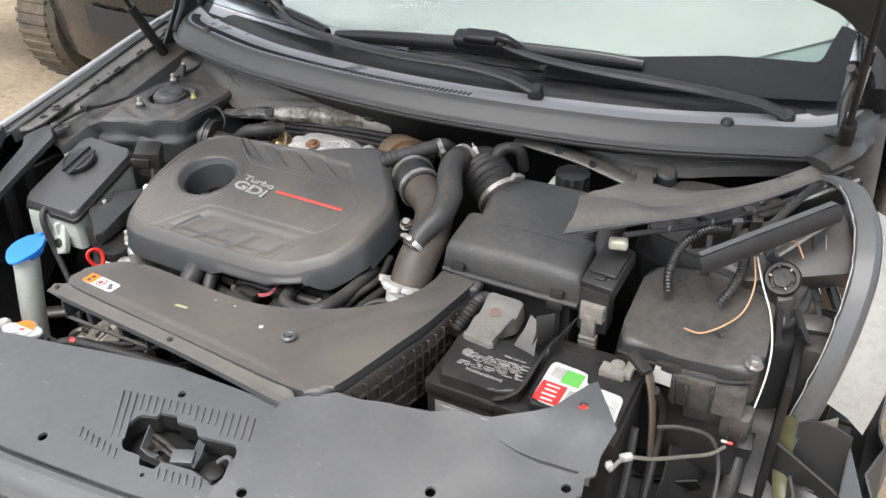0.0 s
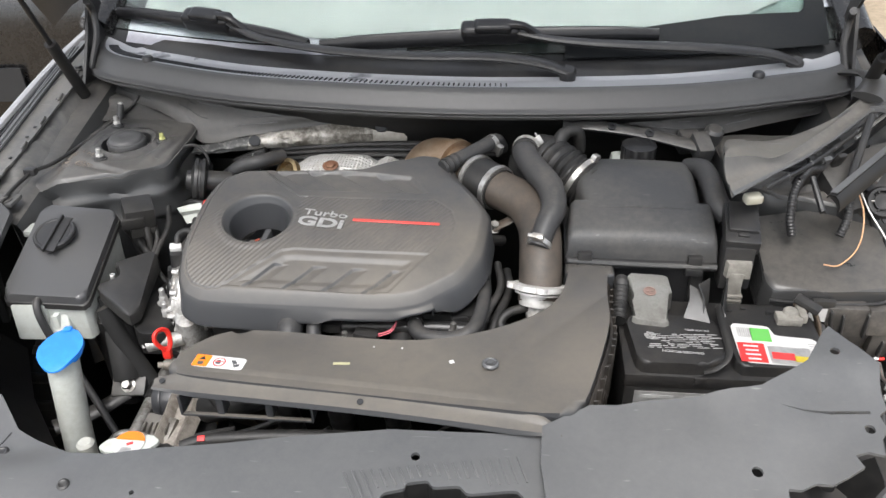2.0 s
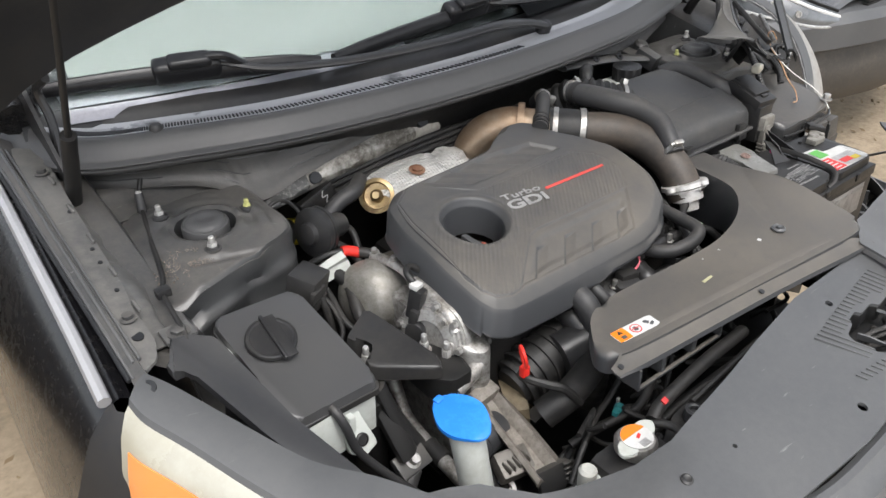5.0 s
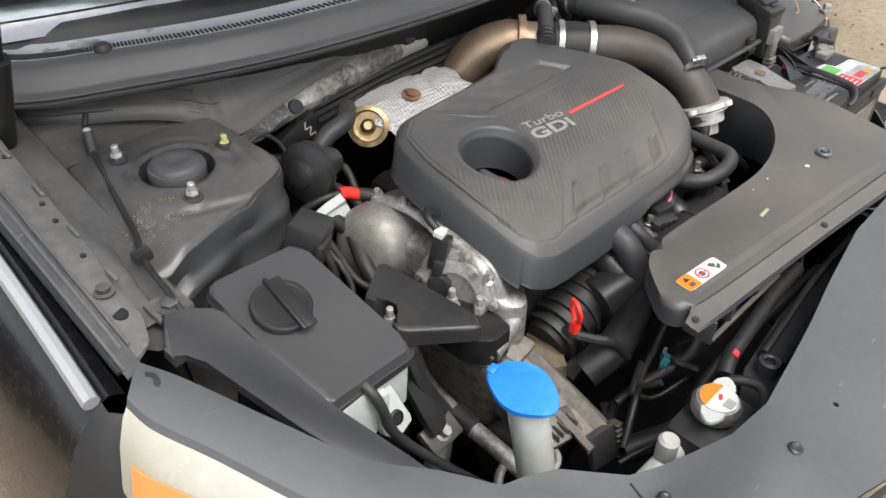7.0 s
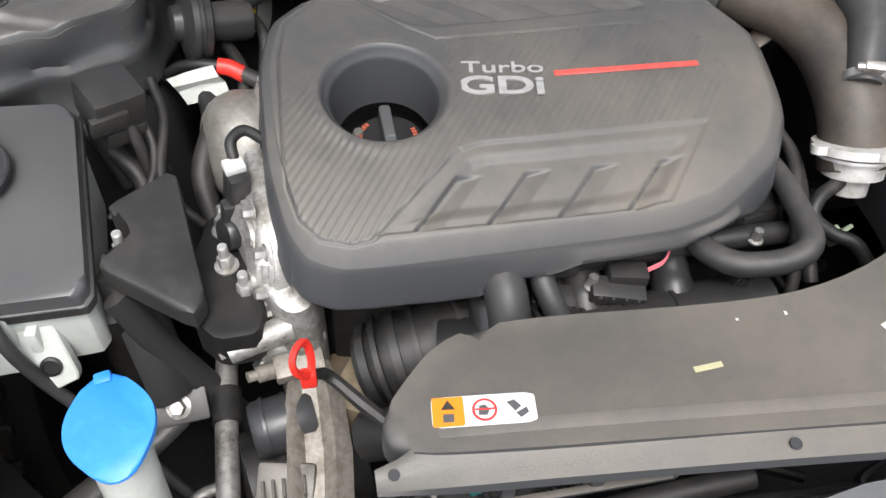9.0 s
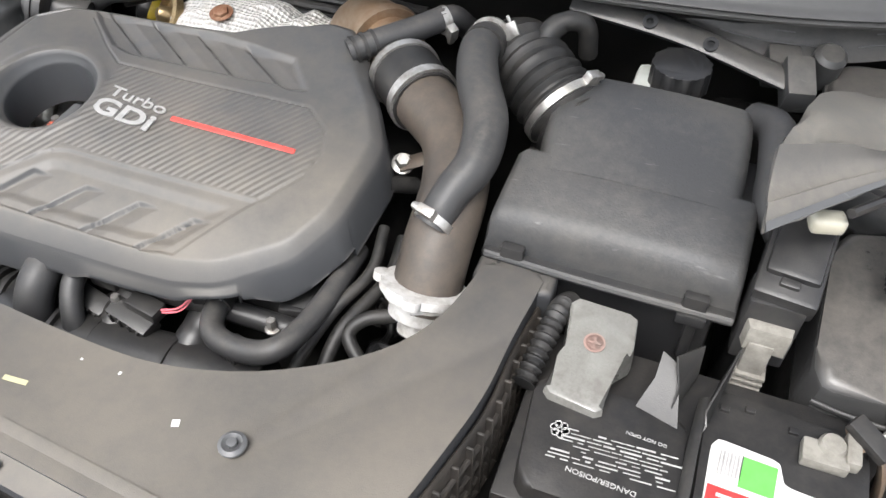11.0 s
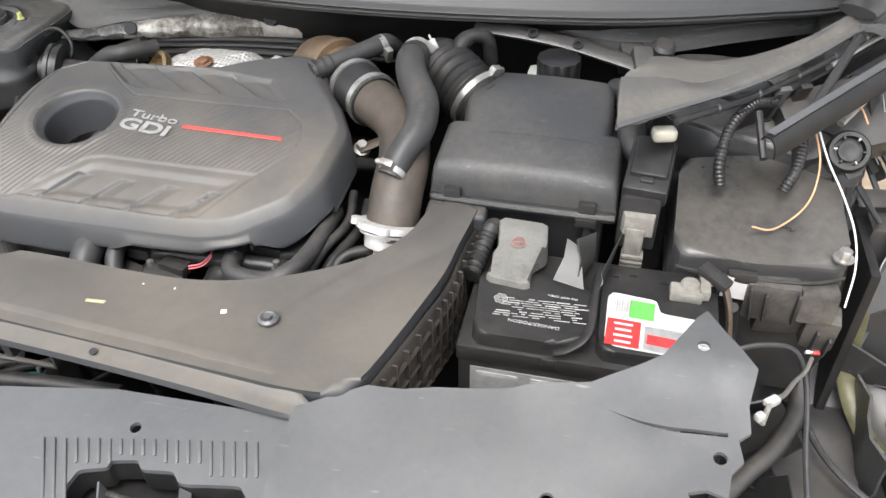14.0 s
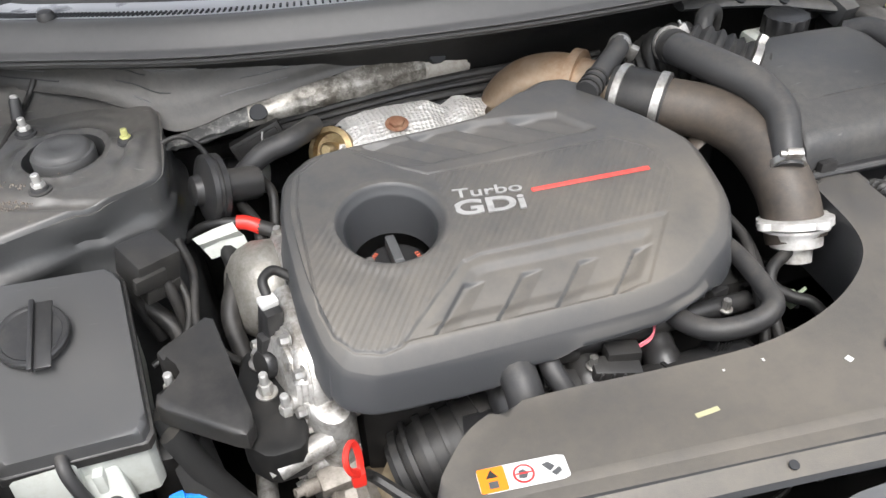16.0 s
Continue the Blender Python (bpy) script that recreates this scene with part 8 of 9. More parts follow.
AR = [[out(q, i, d + 0.0035, z) for i, q in enumerate(B[3:17])] for d, z in ((0.0265, -0.038), (0.034, -0.062), (0.0385, -0.08), (0.0415, -0.105), (0.043, -0.135))]
sheet(bm, AR, 0.002)
part("side_marker", bm, M_AMBER, lamp, "amber side marker")
bm = bmesh.new()
lathe(bm, [(0.012, -0.01), (0.012, 0.004), (0.007, 0.005), (0.007, -0.004), (0, -0.004)], 16, tilted((-0.857, 0.408, 0.893), (-0.3, -0.2, 1)))
part("screw_hole", bm, M_DARK, lamp)
trim = thing("headlight_bracket", "black plastic bracket arm behind the headlight", "bracket", (-0.75, 0.35, 0.8))
bm = bmesh.new()
prism(bm, rounded([(-0.806, 0.464), (-0.798, 0.490), (-0.776, 0.484), (-0.750, 0.468), (-0.727, 0.315), (-0.703, 0.228), (-0.694, 0.196), (-0.712, 0.190), (-0.744, 0.248), (-0.765, 0.311), (-0.796, 0.428), (-0.803, 0.440), (-0.816, 0.440), (-0.818, 0.456)], 1, 0.06), lambda x, y: 0.85 + 0.27 * (y - 0.35), lambda x, y: 0.838 + 0.27 * (y - 0.35), 0.003, 2)
part("arm", bm, M_LID, trim)
placed("bolt", bolt_mesh(0.010, 0.007, M_INNER), Matrix.Translation((-0.782, 0.50, 0.883)), trim)
bm = bmesh.new()
box(bm, (-0.782, 0.505, 0.878), (0.04, 0.035, 0.008), 0.003)
part("foot", bm, M_APRON, trim)
for x, y in ((-0.77, 0.40), (-0.75, 0.33), (-0.80, 0.38)):
    bm = bmesh.new()
    box(bm, (x, y, 0.77), (0.012, 0.03, 0.13), 0.003, pose(0, 0, 0, 6, 5, 20))
    part("strut", bm, M_PLASTIC, trim)
bm = bmesh.new()
sheet(bm, [[(-0.86, 0.41, 0.80), (-0.79, 0.30, 0.79), (-0.70, 0.19, 0.76), (-0.6, 0.09, 0.74)], [(-0.84, 0.40, 0.70), (-0.77, 0.28, 0.70), (-0.68, 0.17, 0.70), (-0.58, 0.08, 0.70)], [(-0.78, 0.42, 0.62), (-0.72, 0.32, 0.60), (-0.63, 0.22, 0.60), (-0.5, 0.12, 0.60)]], 0.004)
part("support", bm, M_PLASTIC, trim)

# ---- latch under the opening, front edge ----
latch = thing("hood_latch", "dirty steel hood latch in the cover's opening", "latch", (0.02, -0.02, 0.76))
bm = bmesh.new()
box(bm, (0.02, -0.025, 0.752), (0.20, 0.12, 0.006), 0.002, pose(0, 0, 0, 11, 0, 0))
part("base_plate", bm, M_CAVITY, latch)
bm = bmesh.new()
edge = rounded(LATCH, 2, 0.12)
edge = [(p[0], p[1]) for p in edge] + [(edge[0][0], edge[0][1])]
sheet(bm, [[(x + (0.02 - x) * f, y + (-0.026 - y) * f, panel_z(x, y) - h) for x, y in edge] for f, h in ((-0.012, 0.0052), (0.0, 0.012), (0.02, 0.028))], 0.0015)
part("opening_skirt", bm, M_CAVITY, latch)
bm = bmesh.new()
box(bm, (0, 0, -0.006), (0.030, 0.020, 0.016), 0.003)
bmesh.ops.transform(bm, matrix=pose(0.038, -0.028, 0.808, 11, 0, 24), verts=bm.verts)
sheet(bm, [[(0.038, 0.002, 0.811), (0.048, 0.002, 0.806)], [(0.045, -0.014, 0.810), (0.055, -0.014, 0.804)], [(0.047, -0.030, 0.807), (0.058, -0.032, 0.800)]], 0.004)
part("divider", bm, M_PANEL, latch, "grey moulded bridge across the opening")
bm = bmesh.new()
sheet(bm, [[(-0.036, -0.008, 0.812), (-0.030, -0.020, 0.811), (-0.022, -0.040, 0.807), (-0.004, -0.044, 0.806), (0.006, -0.043, 0.806)], [(-0.032, -0.008, 0.800), (-0.026, -0.020, 0.799), (-0.018, -0.037, 0.800), (-0.004, -0.038, 0.804), (0.006, -0.037, 0.804)]], 0.002)
part("guide", bm, M_PANEL, latch, "pale guide lip")
M_GREASY = material("greasy_steel", (0.16, 0.15, 0.14), 0.35, 0.7, second=(0.03, 0.027, 0.024), mix_scale=30, mix_low=0.40, mix_high=0.6)
for pts, r in (([(-0.030, -0.012, 0.800), (-0.005, -0.016, 0.803), (0.020, -0.022, 0.802), (0.036, -0.018, 0.800)], 0.0035), ([(-0.026, -0.018, 0.797), (0.0, -0.024, 0.798), (0.030, -0.030, 0.796)], 0.003), ([(-0.018, -0.022, 0.788), (-0.008, -0.034, 0.794), (0.006, -0.036, 0.792), (0.016, -0.046, 0.785)], 0.0035), ([(-0.04, -0.015, 0.785), (-0.01, -0.018, 0.790), (0.03, -0.005, 0.785)], 0.005), ([(0.060, -0.036, 0.797), (0.078, -0.038, 0.798), (0.094, -0.040, 0.798)], 0.003)):
    bm = bmesh.new()
    tube(bm, pts, r, 8, 5, flat=0.7)
    part("lever", bm, M_GREASY, latch)
bm = bmesh.new()
lathe(bm, [(0.016, -0.02), (0.016, 0.0), (0.012, 0.003), (0, 0.003)], 20, Matrix.Translation((0.070, -0.016, 0.785)))
part("spring_post", bm, M_CAVITY, latch)
bm = bmesh.new()
tube(bm, [(0.080, -0.012, 0.802), (0.090, -0.006, 0.810), (0.101, -0.008, 0.811), (0.107, -0.022, 0.809), (0.110, -0.038, 0.806), (0.102, -0.048, 0.804), (0.094, -0.046, 0.802)], 0.0032, 8, 5)
part("hook", bm, M_PANEL, latch, "pale worn hook rod")
front = thing("front_rail", "grey front rail below the radiator cover edge", "bumper rail", (0, -0.1, 0.7))
EDGE = [(-0.80, 0.16), (-0.68, 0.04), (-0.52, -0.07), (-0.34, -0.118), (-0.2, -0.123), (0.0, -0.108), (0.11, -0.098), (0.30, -0.086), (0.43, -0.028), (0.52, 0.05)]
E3 = spline([(x, y, panel_z(x, y) - 0.004) for x, y in EDGE], 5)
bm = bmesh.new()
sheet(bm, [[p + Vector((0, d, h)) for p in E3] for d, h in ((0.012, -0.002), (0.004, 0.004), (-0.004, 0.003), (-0.010, -0.004), (-0.022, -0.010), (-0.030, -0.010), (-0.036, -0.02))], 0.003)
part("rail", bm, M_PANEL, front)
bm = bmesh.new()
sheet(bm, [[p + Vector((0, d, h)) for p in E3] for d, h in ((-0.036, -0.02), (-0.08, -0.04), (-0.12, -0.10), (-0.13, -0.25), (-0.11, -0.42), (-0.05, -0.5))], 0.004)
part("fascia", bm, M_PAINT, front, "glossy black grille fascia")

# ---- smashed right side ----
torn = thing("torn_fender_bracket", "bent grey plastic fender bracket, torn and sticking up", "bracket", (0.55, 0.6, 0.9))
ra = spline([(0.378, 0.395, 0.992), (0.45, 0.488, 0.974), (0.526, 0.574, 0.962), (0.60, 0.65, 0.967), (0.665, 0.71, 0.985), (0.71, 0.752, 0.998)], 6)
rb = spline([(0.376, 0.464, 1.015), (0.424, 0.505, 1.000), (0.480, 0.545, 0.982), (0.590, 0.672, 0.976), (0.648, 0.722, 0.996), (0.69, 0.760, 1.010)], 6)
rc = spline([(0.390, 0.520, 1.000), (0.410, 0.596, 0.982), (0.446, 0.636, 0.966), (0.505, 0.652, 0.955), (0.592, 0.690, 0.972), (0.695, 0.775, 1.014)], 6)
jag = lambda i: Vector((0.002 * noise.noise((i * 1.7, 0, 0)), 0.002 * noise.noise((0, i * 1.7, 0)), 0.003 * noise.noise((i * 1.3, 5, 0))))
bm = bmesh.new()
bands = [[p + jag(i) for i, p in enumerate(ra)]]
for t, dz in ((0.18, 0.0), (0.36, -0.001), (0.42, -0.006), (0.62, -0.009), (0.84, -0.005), (0.95, 0.001), (1.0, 0.003)):
    bands.append([p.lerp(q, t) + Vector((0, 0, dz * max(0.15, 1 - i / 16))) + jag(i + 9) * 0.5 for i, (p, q) in enumerate(zip(ra, rb))])
for t, dz in ((0.10, -0.001), (0.35, 0.003), (0.65, 0.004), (0.90, 0.001)):
    bands.append([p.lerp(q, t) + Vector((0, 0, dz + 0.002 * noise.noise((i * 0.5, t * 3, 8)))) for i, (p, q) in enumerate(zip(rb, rc))])
bands.append([p + jag(i * 3) for i, p in enumerate(rc)])
bands.append([p + jag(i * 3) + Vector((0.0, 0.005, -0.009)) for i, p in enumerate(rc)])
sheet(bm, bands, 0.0025)
part("panel", bm, material("dusty_torn_plastic", (0.062, 0.061, 0.060), 0.36, second=(0.150, 0.138, 0.120), mix_scale=5, mix_low=0.36, mix_high=0.62, rough_second=0.5, grain=0.2, grain_scale=500, fine_part=0.4, settle=True, scuff=0.4), torn)
bm = bmesh.new()
sheet(bm, [[p + Vector((0.001, -0.001, 0.003)) for p in ra], [p.lerp(q, 0.10) + Vector((0, 0, 0.0025)) for p, q in zip(ra, rb)], [p.lerp(q, 0.13) for p, q in zip(ra, rb)]], 0.002)
part("folded_lip", bm, M_PANEL, torn)
bm = bmesh.new()
tube(bm, [p + Vector((0.005, -0.004, -0.010)) for p in ra[5::3]], 0.0042, 8, 3)
part("seal_strip", bm, M_PLASTIC, torn)
for k in range(9, len(ra) - 2, 4):
    bm = bmesh.new()
    box(bm, tuple(ra[k] + Vector((0.005, -0.004, -0.010))), (0.004, 0.011, 0.010), 0.0015, None, 1)
    part("strip_clip", bm, M_BEZEL, torn)
bm = bmesh.new()
tube(bm, [p + Vector((0.011, -0.008, -0.012)) for p in ra[20::2]], 0.003, 6, 3)
part("bright_lip", bm, M_STEEL, torn, "bright bare metal lip")
# dark sheet added behind the panel for the shade in the gap
bm = bmesh.new()
sheet(bm, [[p + Vector((0.016, 0.0, -0.018)) for p in ra[10:]], [p + Vector((0.02, 0.03, -0.06)) for p in ra[10:]]], 0.003)
part("gap_shade_sheet", bm, M_CAVITY, torn)
bm = bmesh.new()
box(bm, (0.433, 0.481, 0.943), (0.028, 0.018, 0.016), 0.006, pose(0, 0, 0, 0, 0, 15), 3)
part("white_clip", bm, M_LENS, torn, "cream plastic clip")
bm = bmesh.new()
tube(bm, [(0.66, 0.725, 1.008), (0.692, 0.775, 1.012), (0.700, 0.825, 1.008), (0.685, 0.865, 0.998), (0.655, 0.89, 0.985)], [0.026, 0.024, 0.022, 0.020, 0.016], 10, 5, flat=0.3)
part("tail", bm, M_PLASTIC_DIRTY, torn)
bezel = thing("headlight", "smashed headlight with grey bezel and broken pale lens", "headlight", (0.74, 0.55, 0.7), "headlights")
bc = spline([(0.690, 0.725, 0.992), (0.722, 0.705, 0.992), (0.752, 0.655, 0.965), (0.764, 0.60, 0.925), (0.762, 0.55, 0.865), (0.752, 0.515, 0.79), (0.736, 0.495, 0.70), (0.722, 0.485, 0.61)], 6)
bm = bmesh.new()
sheet(bm, [[p + Vector((-0.026, -0.004, -0.006)) + jag(i) for i, p in enumerate(bc)], [p + Vector((-0.022, -0.006, 0.002)) + jag(i) for i, p in enumerate(bc)], [p + Vector((0, -0.008, 0.006)) for p in bc], [p + Vector((0.008, -0.004, 0.002)) for p in bc], [p + Vector((0.011, 0.002, -0.008)) for p in bc]], 0.002)
part("bezel", bm, M_PANEL, bezel, "cracked grey bezel")
bm = bmesh.new()
sheet(bm, [[p + Vector((0.010, 0.0, 0.0)) for p in bc[10:34]], [p + Vector((0.040, -0.004, -0.012)) for p in bc[10:34]], [p + Vector((0.066 + 0.012 * noise.noise((i, 0, 0)), -0.004, -0.035)) for i, p in enumerate(bc[10:34])]], 0.003)
part("lens", bm, material("broken_lens_back", (0.30, 0.295, 0.28), 0.35, second=(0.22, 0.21, 0.19), mix_scale=8), bezel, "broken pale lens")
bm = bmesh.new()
box(bm, (0.806, 0.535, 0.790), (0.010, 0.006, 0.030), 0.002, pose(0, 0, 0, 20, 40, 10))
part("amber_shard", bm, M_AMBER, bezel, "amber lens shard")
bm = bmesh.new()
lathe(bm, [(0.036, -0.03), (0.038, -0.006), (0.034, 0.0), (0.027, 0.0), (0.025, -0.012), (0.018, -0.012), (0.018, -0.004), (0.010, -0.004), (0, -0.008)], 32, tilted((0.655, 0.552, 0.905), (-0.05, -0.75, 0.65)))
bmesh.ops.scale(bm, vec=(0.68, 0.68, 0.68), space=Matrix.Translation((-0.655, -0.552, -0.905)), verts=bm.verts)
socket = part("bulb_socket", bm, M_CAVITY, bezel, "black bulb socket with bright lugs")
for k in range(6):
    bm = bmesh.new()
    box(bm, (0, 0, 0), (0.005, 0.003, 0.006), 0.001, None, 1)
    bmesh.ops.transform(bm, matrix=tilted((0.655, 0.552, 0.905), (-0.05, -0.75, 0.65)) @ Matrix.Rotation(k * 1.05, 4, "Z") @ Matrix.Translation((0.0165, 0, 0.001)), verts=bm.verts)
    part("lug", bm, M_STEEL if k % 2 else M_PLASTIC, socket)
bm = bmesh.new()
lathe(bm, [(0.026, -0.03), (0.026, 0.0), (0.018, 0.002), (0.016, -0.01), (0, -0.01)], 24, tilted((0.702, 0.70, 0.905), (-0.2, -0.7, 0.65)))
box(bm, (0.692, 0.68, 0.915), (0.06, 0.04, 0.05), 0.006, pose(0, 0, 0, 35, 0, 12))
part("bulb_housing", bm, M_PLASTIC, bezel)
bm = bmesh.new()
box(bm, (0.66, 0.63, 0.90), (0.16, 0.10, 0.05), 0.01, pose(0, 0, 0, 30, -10, 20))
box(bm, (0.71, 0.59, 0.80), (0.05, 0.03, 0.06), 0.008, pose(0, 0, 0, 25, 0, 10))
box(bm, (0.735, 0.56, 0.70), (0.06, 0.06, 0.22), 0.01)
part("housing", bm, M_PLASTIC_DIRTY, bezel)
CH_A, CH_B = Vector((0.548, 0.474, 0.948)), Vector((0.702, 0.612, 1.0))
bm = bmesh.new()
sheet(bm, [[p + Vector((dx, -dx, dz)) for p in (CH_A, CH_A.lerp(CH_B, 0.33), CH_A.lerp(CH_B, 0.66), CH_B)] for dx, dz in ((-0.010, 0.0), (-0.007, 0.006), (0.0, 0.007), (0.004, 0.002), (0.007, -0.008), (0.007, -0.016))], 0.0025)
part("channel", bm, M_CAVITY, bezel, "broken black channel bar")
# pale strip puts the light on the channel's top edge into colour
bm = bmesh.new()
sheet(bm, [[p + Vector((dx, -dx, dz)) for p in (CH_A.lerp(CH_B, 0.02), CH_A.lerp(CH_B, 0.5), CH_A.lerp(CH_B, 0.98))] for dx, dz in ((-0.0085, 0.0075), (-0.001, 0.0092))], 0.0012)
part("lit_channel_edge", bm, M_PANEL, bezel, "pale strip colouring the channel's lit top edge")
for a, b, r, mt in (((0.60, 0.56, 0.94), (0.665, 0.70, 0.985), 0.006, M_PLASTIC), ((0.64, 0.57, 0.93), (0.70, 0.65, 0.96), 0.005, M_STEEL), ((0.545, 0.57, 0.935), (0.555, 0.52, 0.90), 0.005, M_PLASTIC)):
    bm = bmesh.new()
    tube(bm, [a, b], r, 8, 4)
    part("rod", bm, mt, bezel)
rnd = random.Random(12)
for k in range(22):
    c = Vector((rnd.uniform(0.60, 0.735), rnd.uniform(0.52, 0.68), rnd.uniform(0.80, 0.93)))
    m = Matrix.Translation(c) @ pose(0, 0, 0, rnd.uniform(20, 70), rnd.uniform(-25, 25), rnd.uniform(10, 60))
    w, d = rnd.uniform(0.008, 0.02), rnd.uniform(0.03, 0.07)
    bm = bmesh.new()
    sheet(bm, [[m @ Vector((w * (i / 2 - 0.5), d * (j / 3 - 0.5), 0.004 * noise.noise((i * 0.9 + k, j * 0.9, 1)))) for i in range(3)] for j in range(4)], 0.003)
    part("broken_web", bm, (M_PLASTIC, M_CAVITY, M_LID)[k % 3], bezel)
    if k % 2:
        bm = bmesh.new()
        tube(bm, [m @ Vector((w * 0.5, d * (j / 3 - 0.5) * rnd.uniform(0.7, 1.0), 0.004)) for j in range(4)], 0.0007, 5, 2)
        part("bright_scratch", bm, M_PRINT, bezel)
bm = bmesh.new()
tube(bm, [p + Vector((-0.0255, -0.005, 0.0)) + jag(i) * 1.5 for i, p in enumerate(bc[6:40])], [0.0008 + 0.0012 * abs(noise.noise((i * 1.1, 3, 0))) for i in range(34)], 5, 1)
part("frayed_edge", bm, M_PRINT, bezel, "pale frayed broken edge")
for pts in ([(0.742, 0.495, 0.675), (0.772, 0.492, 0.66), (0.765, 0.488, 0.62), (0.748, 0.489, 0.63)], [(0.752, 0.50, 0.71), (0.775, 0.50, 0.73), (0.78, 0.495, 0.69), (0.762, 0.495, 0.685)]):
    bm = bmesh.new()
    sheet(bm, [[pts[0], pts[1]], [pts[3], pts[2]]], 0.003)
    part("lens_shard", bm, M_CLEARPL, bezel, "pale lens shard")
for k in range(3):
    bm = bmesh.new()
    box(bm, (0.545 + 0.026 * k, 0.605 + 0.012 * k, 0.925), (0.016, 0.008, 0.06), 0.002, pose(0, 0, 0, 25, 0, 25))
    part("fin", bm, M_PLASTIC if k != 1 else M_PANEL, bezel)
for pts in ([(0.565, 0.60, 0.935), (0.538, 0.575, 0.942), (0.513, 0.54, 0.928), (0.505, 0.512, 0.895), (0.510, 0.500, 0.868)], [(0.60, 0.57, 0.915), (0.600, 0.545, 0.905), (0.594, 0.52, 0.888), (0.583, 0.505, 0.868)]):
    h = thing("broken_conduit", "broken piece of split grey conduit on the fuse box", "conduit", pts[-1], "broken conduits")
    bm = bmesh.new()
    tube(bm, pts, 0.0068, 10, 7, 0.0006, 0.005)
    part("conduit", bm, M_PLASTIC, h)
for name, pts, mt, lab in (("loose_wire", [(0.612, 0.56, 0.925), (0.622, 0.535, 0.895), (0.618, 0.508, 0.866), (0.600, 0.478, 0.855), (0.572, 0.455, 0.846), (0.548, 0.450, 0.850)], M_COPPER, "loose orange wire lying over the fuse box"), ("loose_wire", [(0.616, 0.56, 0.925), (0.632, 0.54, 0.895), (0.652, 0.512, 0.868), (0.665, 0.47, 0.846), (0.668, 0.435, 0.82), (0.664, 0.41, 0.78)], M_WIRE, "loose white wire lying over the fuse box"), ("loose_wire", [(0.618, 0.565, 0.928), (0.635, 0.585, 0.945), (0.66, 0.59, 0.945), (0.675, 0.585, 0.925)], M_COPPER, "short orange wire arching behind the socket")):
    w = thing(name, lab, "wire", pts[-1], "loose wires")
    bm = bmesh.new()
    tube(bm, pts, 0.0012, 8, 8)
    part("wire", bm, mt, w)
wc = thing("white_cable", "pale cable with white connectors at the torn cover", "cable", (0.55, 0.18, 0.84))
bm = bmesh.new()
tube(bm, [(0.535, 0.145, 0.858), (0.546, 0.174, 0.856), (0.57, 0.22, 0.82), (0.60, 0.29, 0.77), (0.625, 0.341, 0.737), (0.64, 0.38, 0.72)], 0.0026, 8, 6)
part("cable", bm, M_CLEARPL, wc)
for at, sz in (((0.546, 0.174, 0.857), (0.016, 0.009, 0.008)), ((0.533, 0.150, 0.861), (0.009, 0.008, 0.009))):
    bm = bmesh.new()
    box(bm, at, sz, 0.003, pose(0, 0, 0, 0, 0, 40))
    part("connector", bm, M_PRINT, wc)
for name, pts, r, mt in (("body_cable", [(0.535, 0.372, 0.79), (0.545, 0.39, 0.74), (0.548, 0.38, 0.68), (0.55, 0.33, 0.62)], 0.007, M_RUBBER), ("body_cable", [(0.548, 0.36, 0.735), (0.58, 0.372, 0.738), (0.62, 0.38, 0.728), (0.64, 0.36, 0.69), (0.645, 0.30, 0.64), (0.65, 0.22, 0.6)], 0.0034, M_RUBBER_DUSTY), ("body_cable", [(0.525, 0.32, 0.76), (0.528, 0.29, 0.70), (0.53, 0.25, 0.64)], 0.006, M_RUBBER_DUSTY), ("body_cable", [(0.645, 0.505, 0.64), (0.6635, 0.480, 0.60), (0.6675, 0.439, 0.582), (0.677, 0.380, 0.582), (0.693, 0.342, 0.582), (0.714, 0.318, 0.578), (0.74, 0.30, 0.57)], 0.0045, M_RUBBER_DUSTY)):
    w = thing(name, "dirty cable hanging beside the battery tray", "cable", pts[-1], "body cables")
    bm = bmesh.new()
    tube(bm, pts, r, 8, 6)
    part("cable", bm, mt, w)
crush = thing("crushed_corner", "crushed dusty black plastic and steel at the broken corner", "crash debris", (0.62, 0.3, 0.5))
rnd = random.Random(5)
for k in range(7):
    bm = bmesh.new()
    c = (rnd.uniform(0.54, 0.62), rnd.uniform(0.26, 0.42), rnd.uniform(0.55, 0.59))
    a = Vector(c)
    s1, s2 = rnd.uniform(0.03, 0.08), rnd.uniform(0.02, 0.06)
    m = pose(*c, rnd.uniform(-70, 70), rnd.uniform(-50, 50), rnd.uniform(0, 180))
    sheet(bm, [[m @ Vector(((i / 3 - 0.5) * 2 * s1, (j / 3 - 0.5) * 2 * s2, 0.25 * s1 * noise.noise((i * 0.8 + k, j * 0.8, k)))) for i in range(4)] for j in range(4)], 0.003)
    part("fragment", bm, (M_PLASTIC, M_CAVITY, M_PLASTIC, M_CAVITY)[k % 4], crush)
bm = bmesh.new()
box(bm, (0.62, 0.34, 0.52), (0.30, 0.40, 0.05), 0.01)
part("tray", bm, M_CAVITY, crush)
bm = bmesh.new()
sheet(bm, [[(x, y, 0.553 + 0.018 * math.exp(-((x - 0.69) ** 2 + (y - 0.42) ** 2) / 0.0012) + 0.10 * step(y - 0.50, 0.10) + 0.006 * noise.noise((x * 11, y * 11, 4))) for x in [0.48 + 0.015 * i for i in range(18)]] for y in [0.12 + 0.02 * j for j in range(25)]], 0.003)
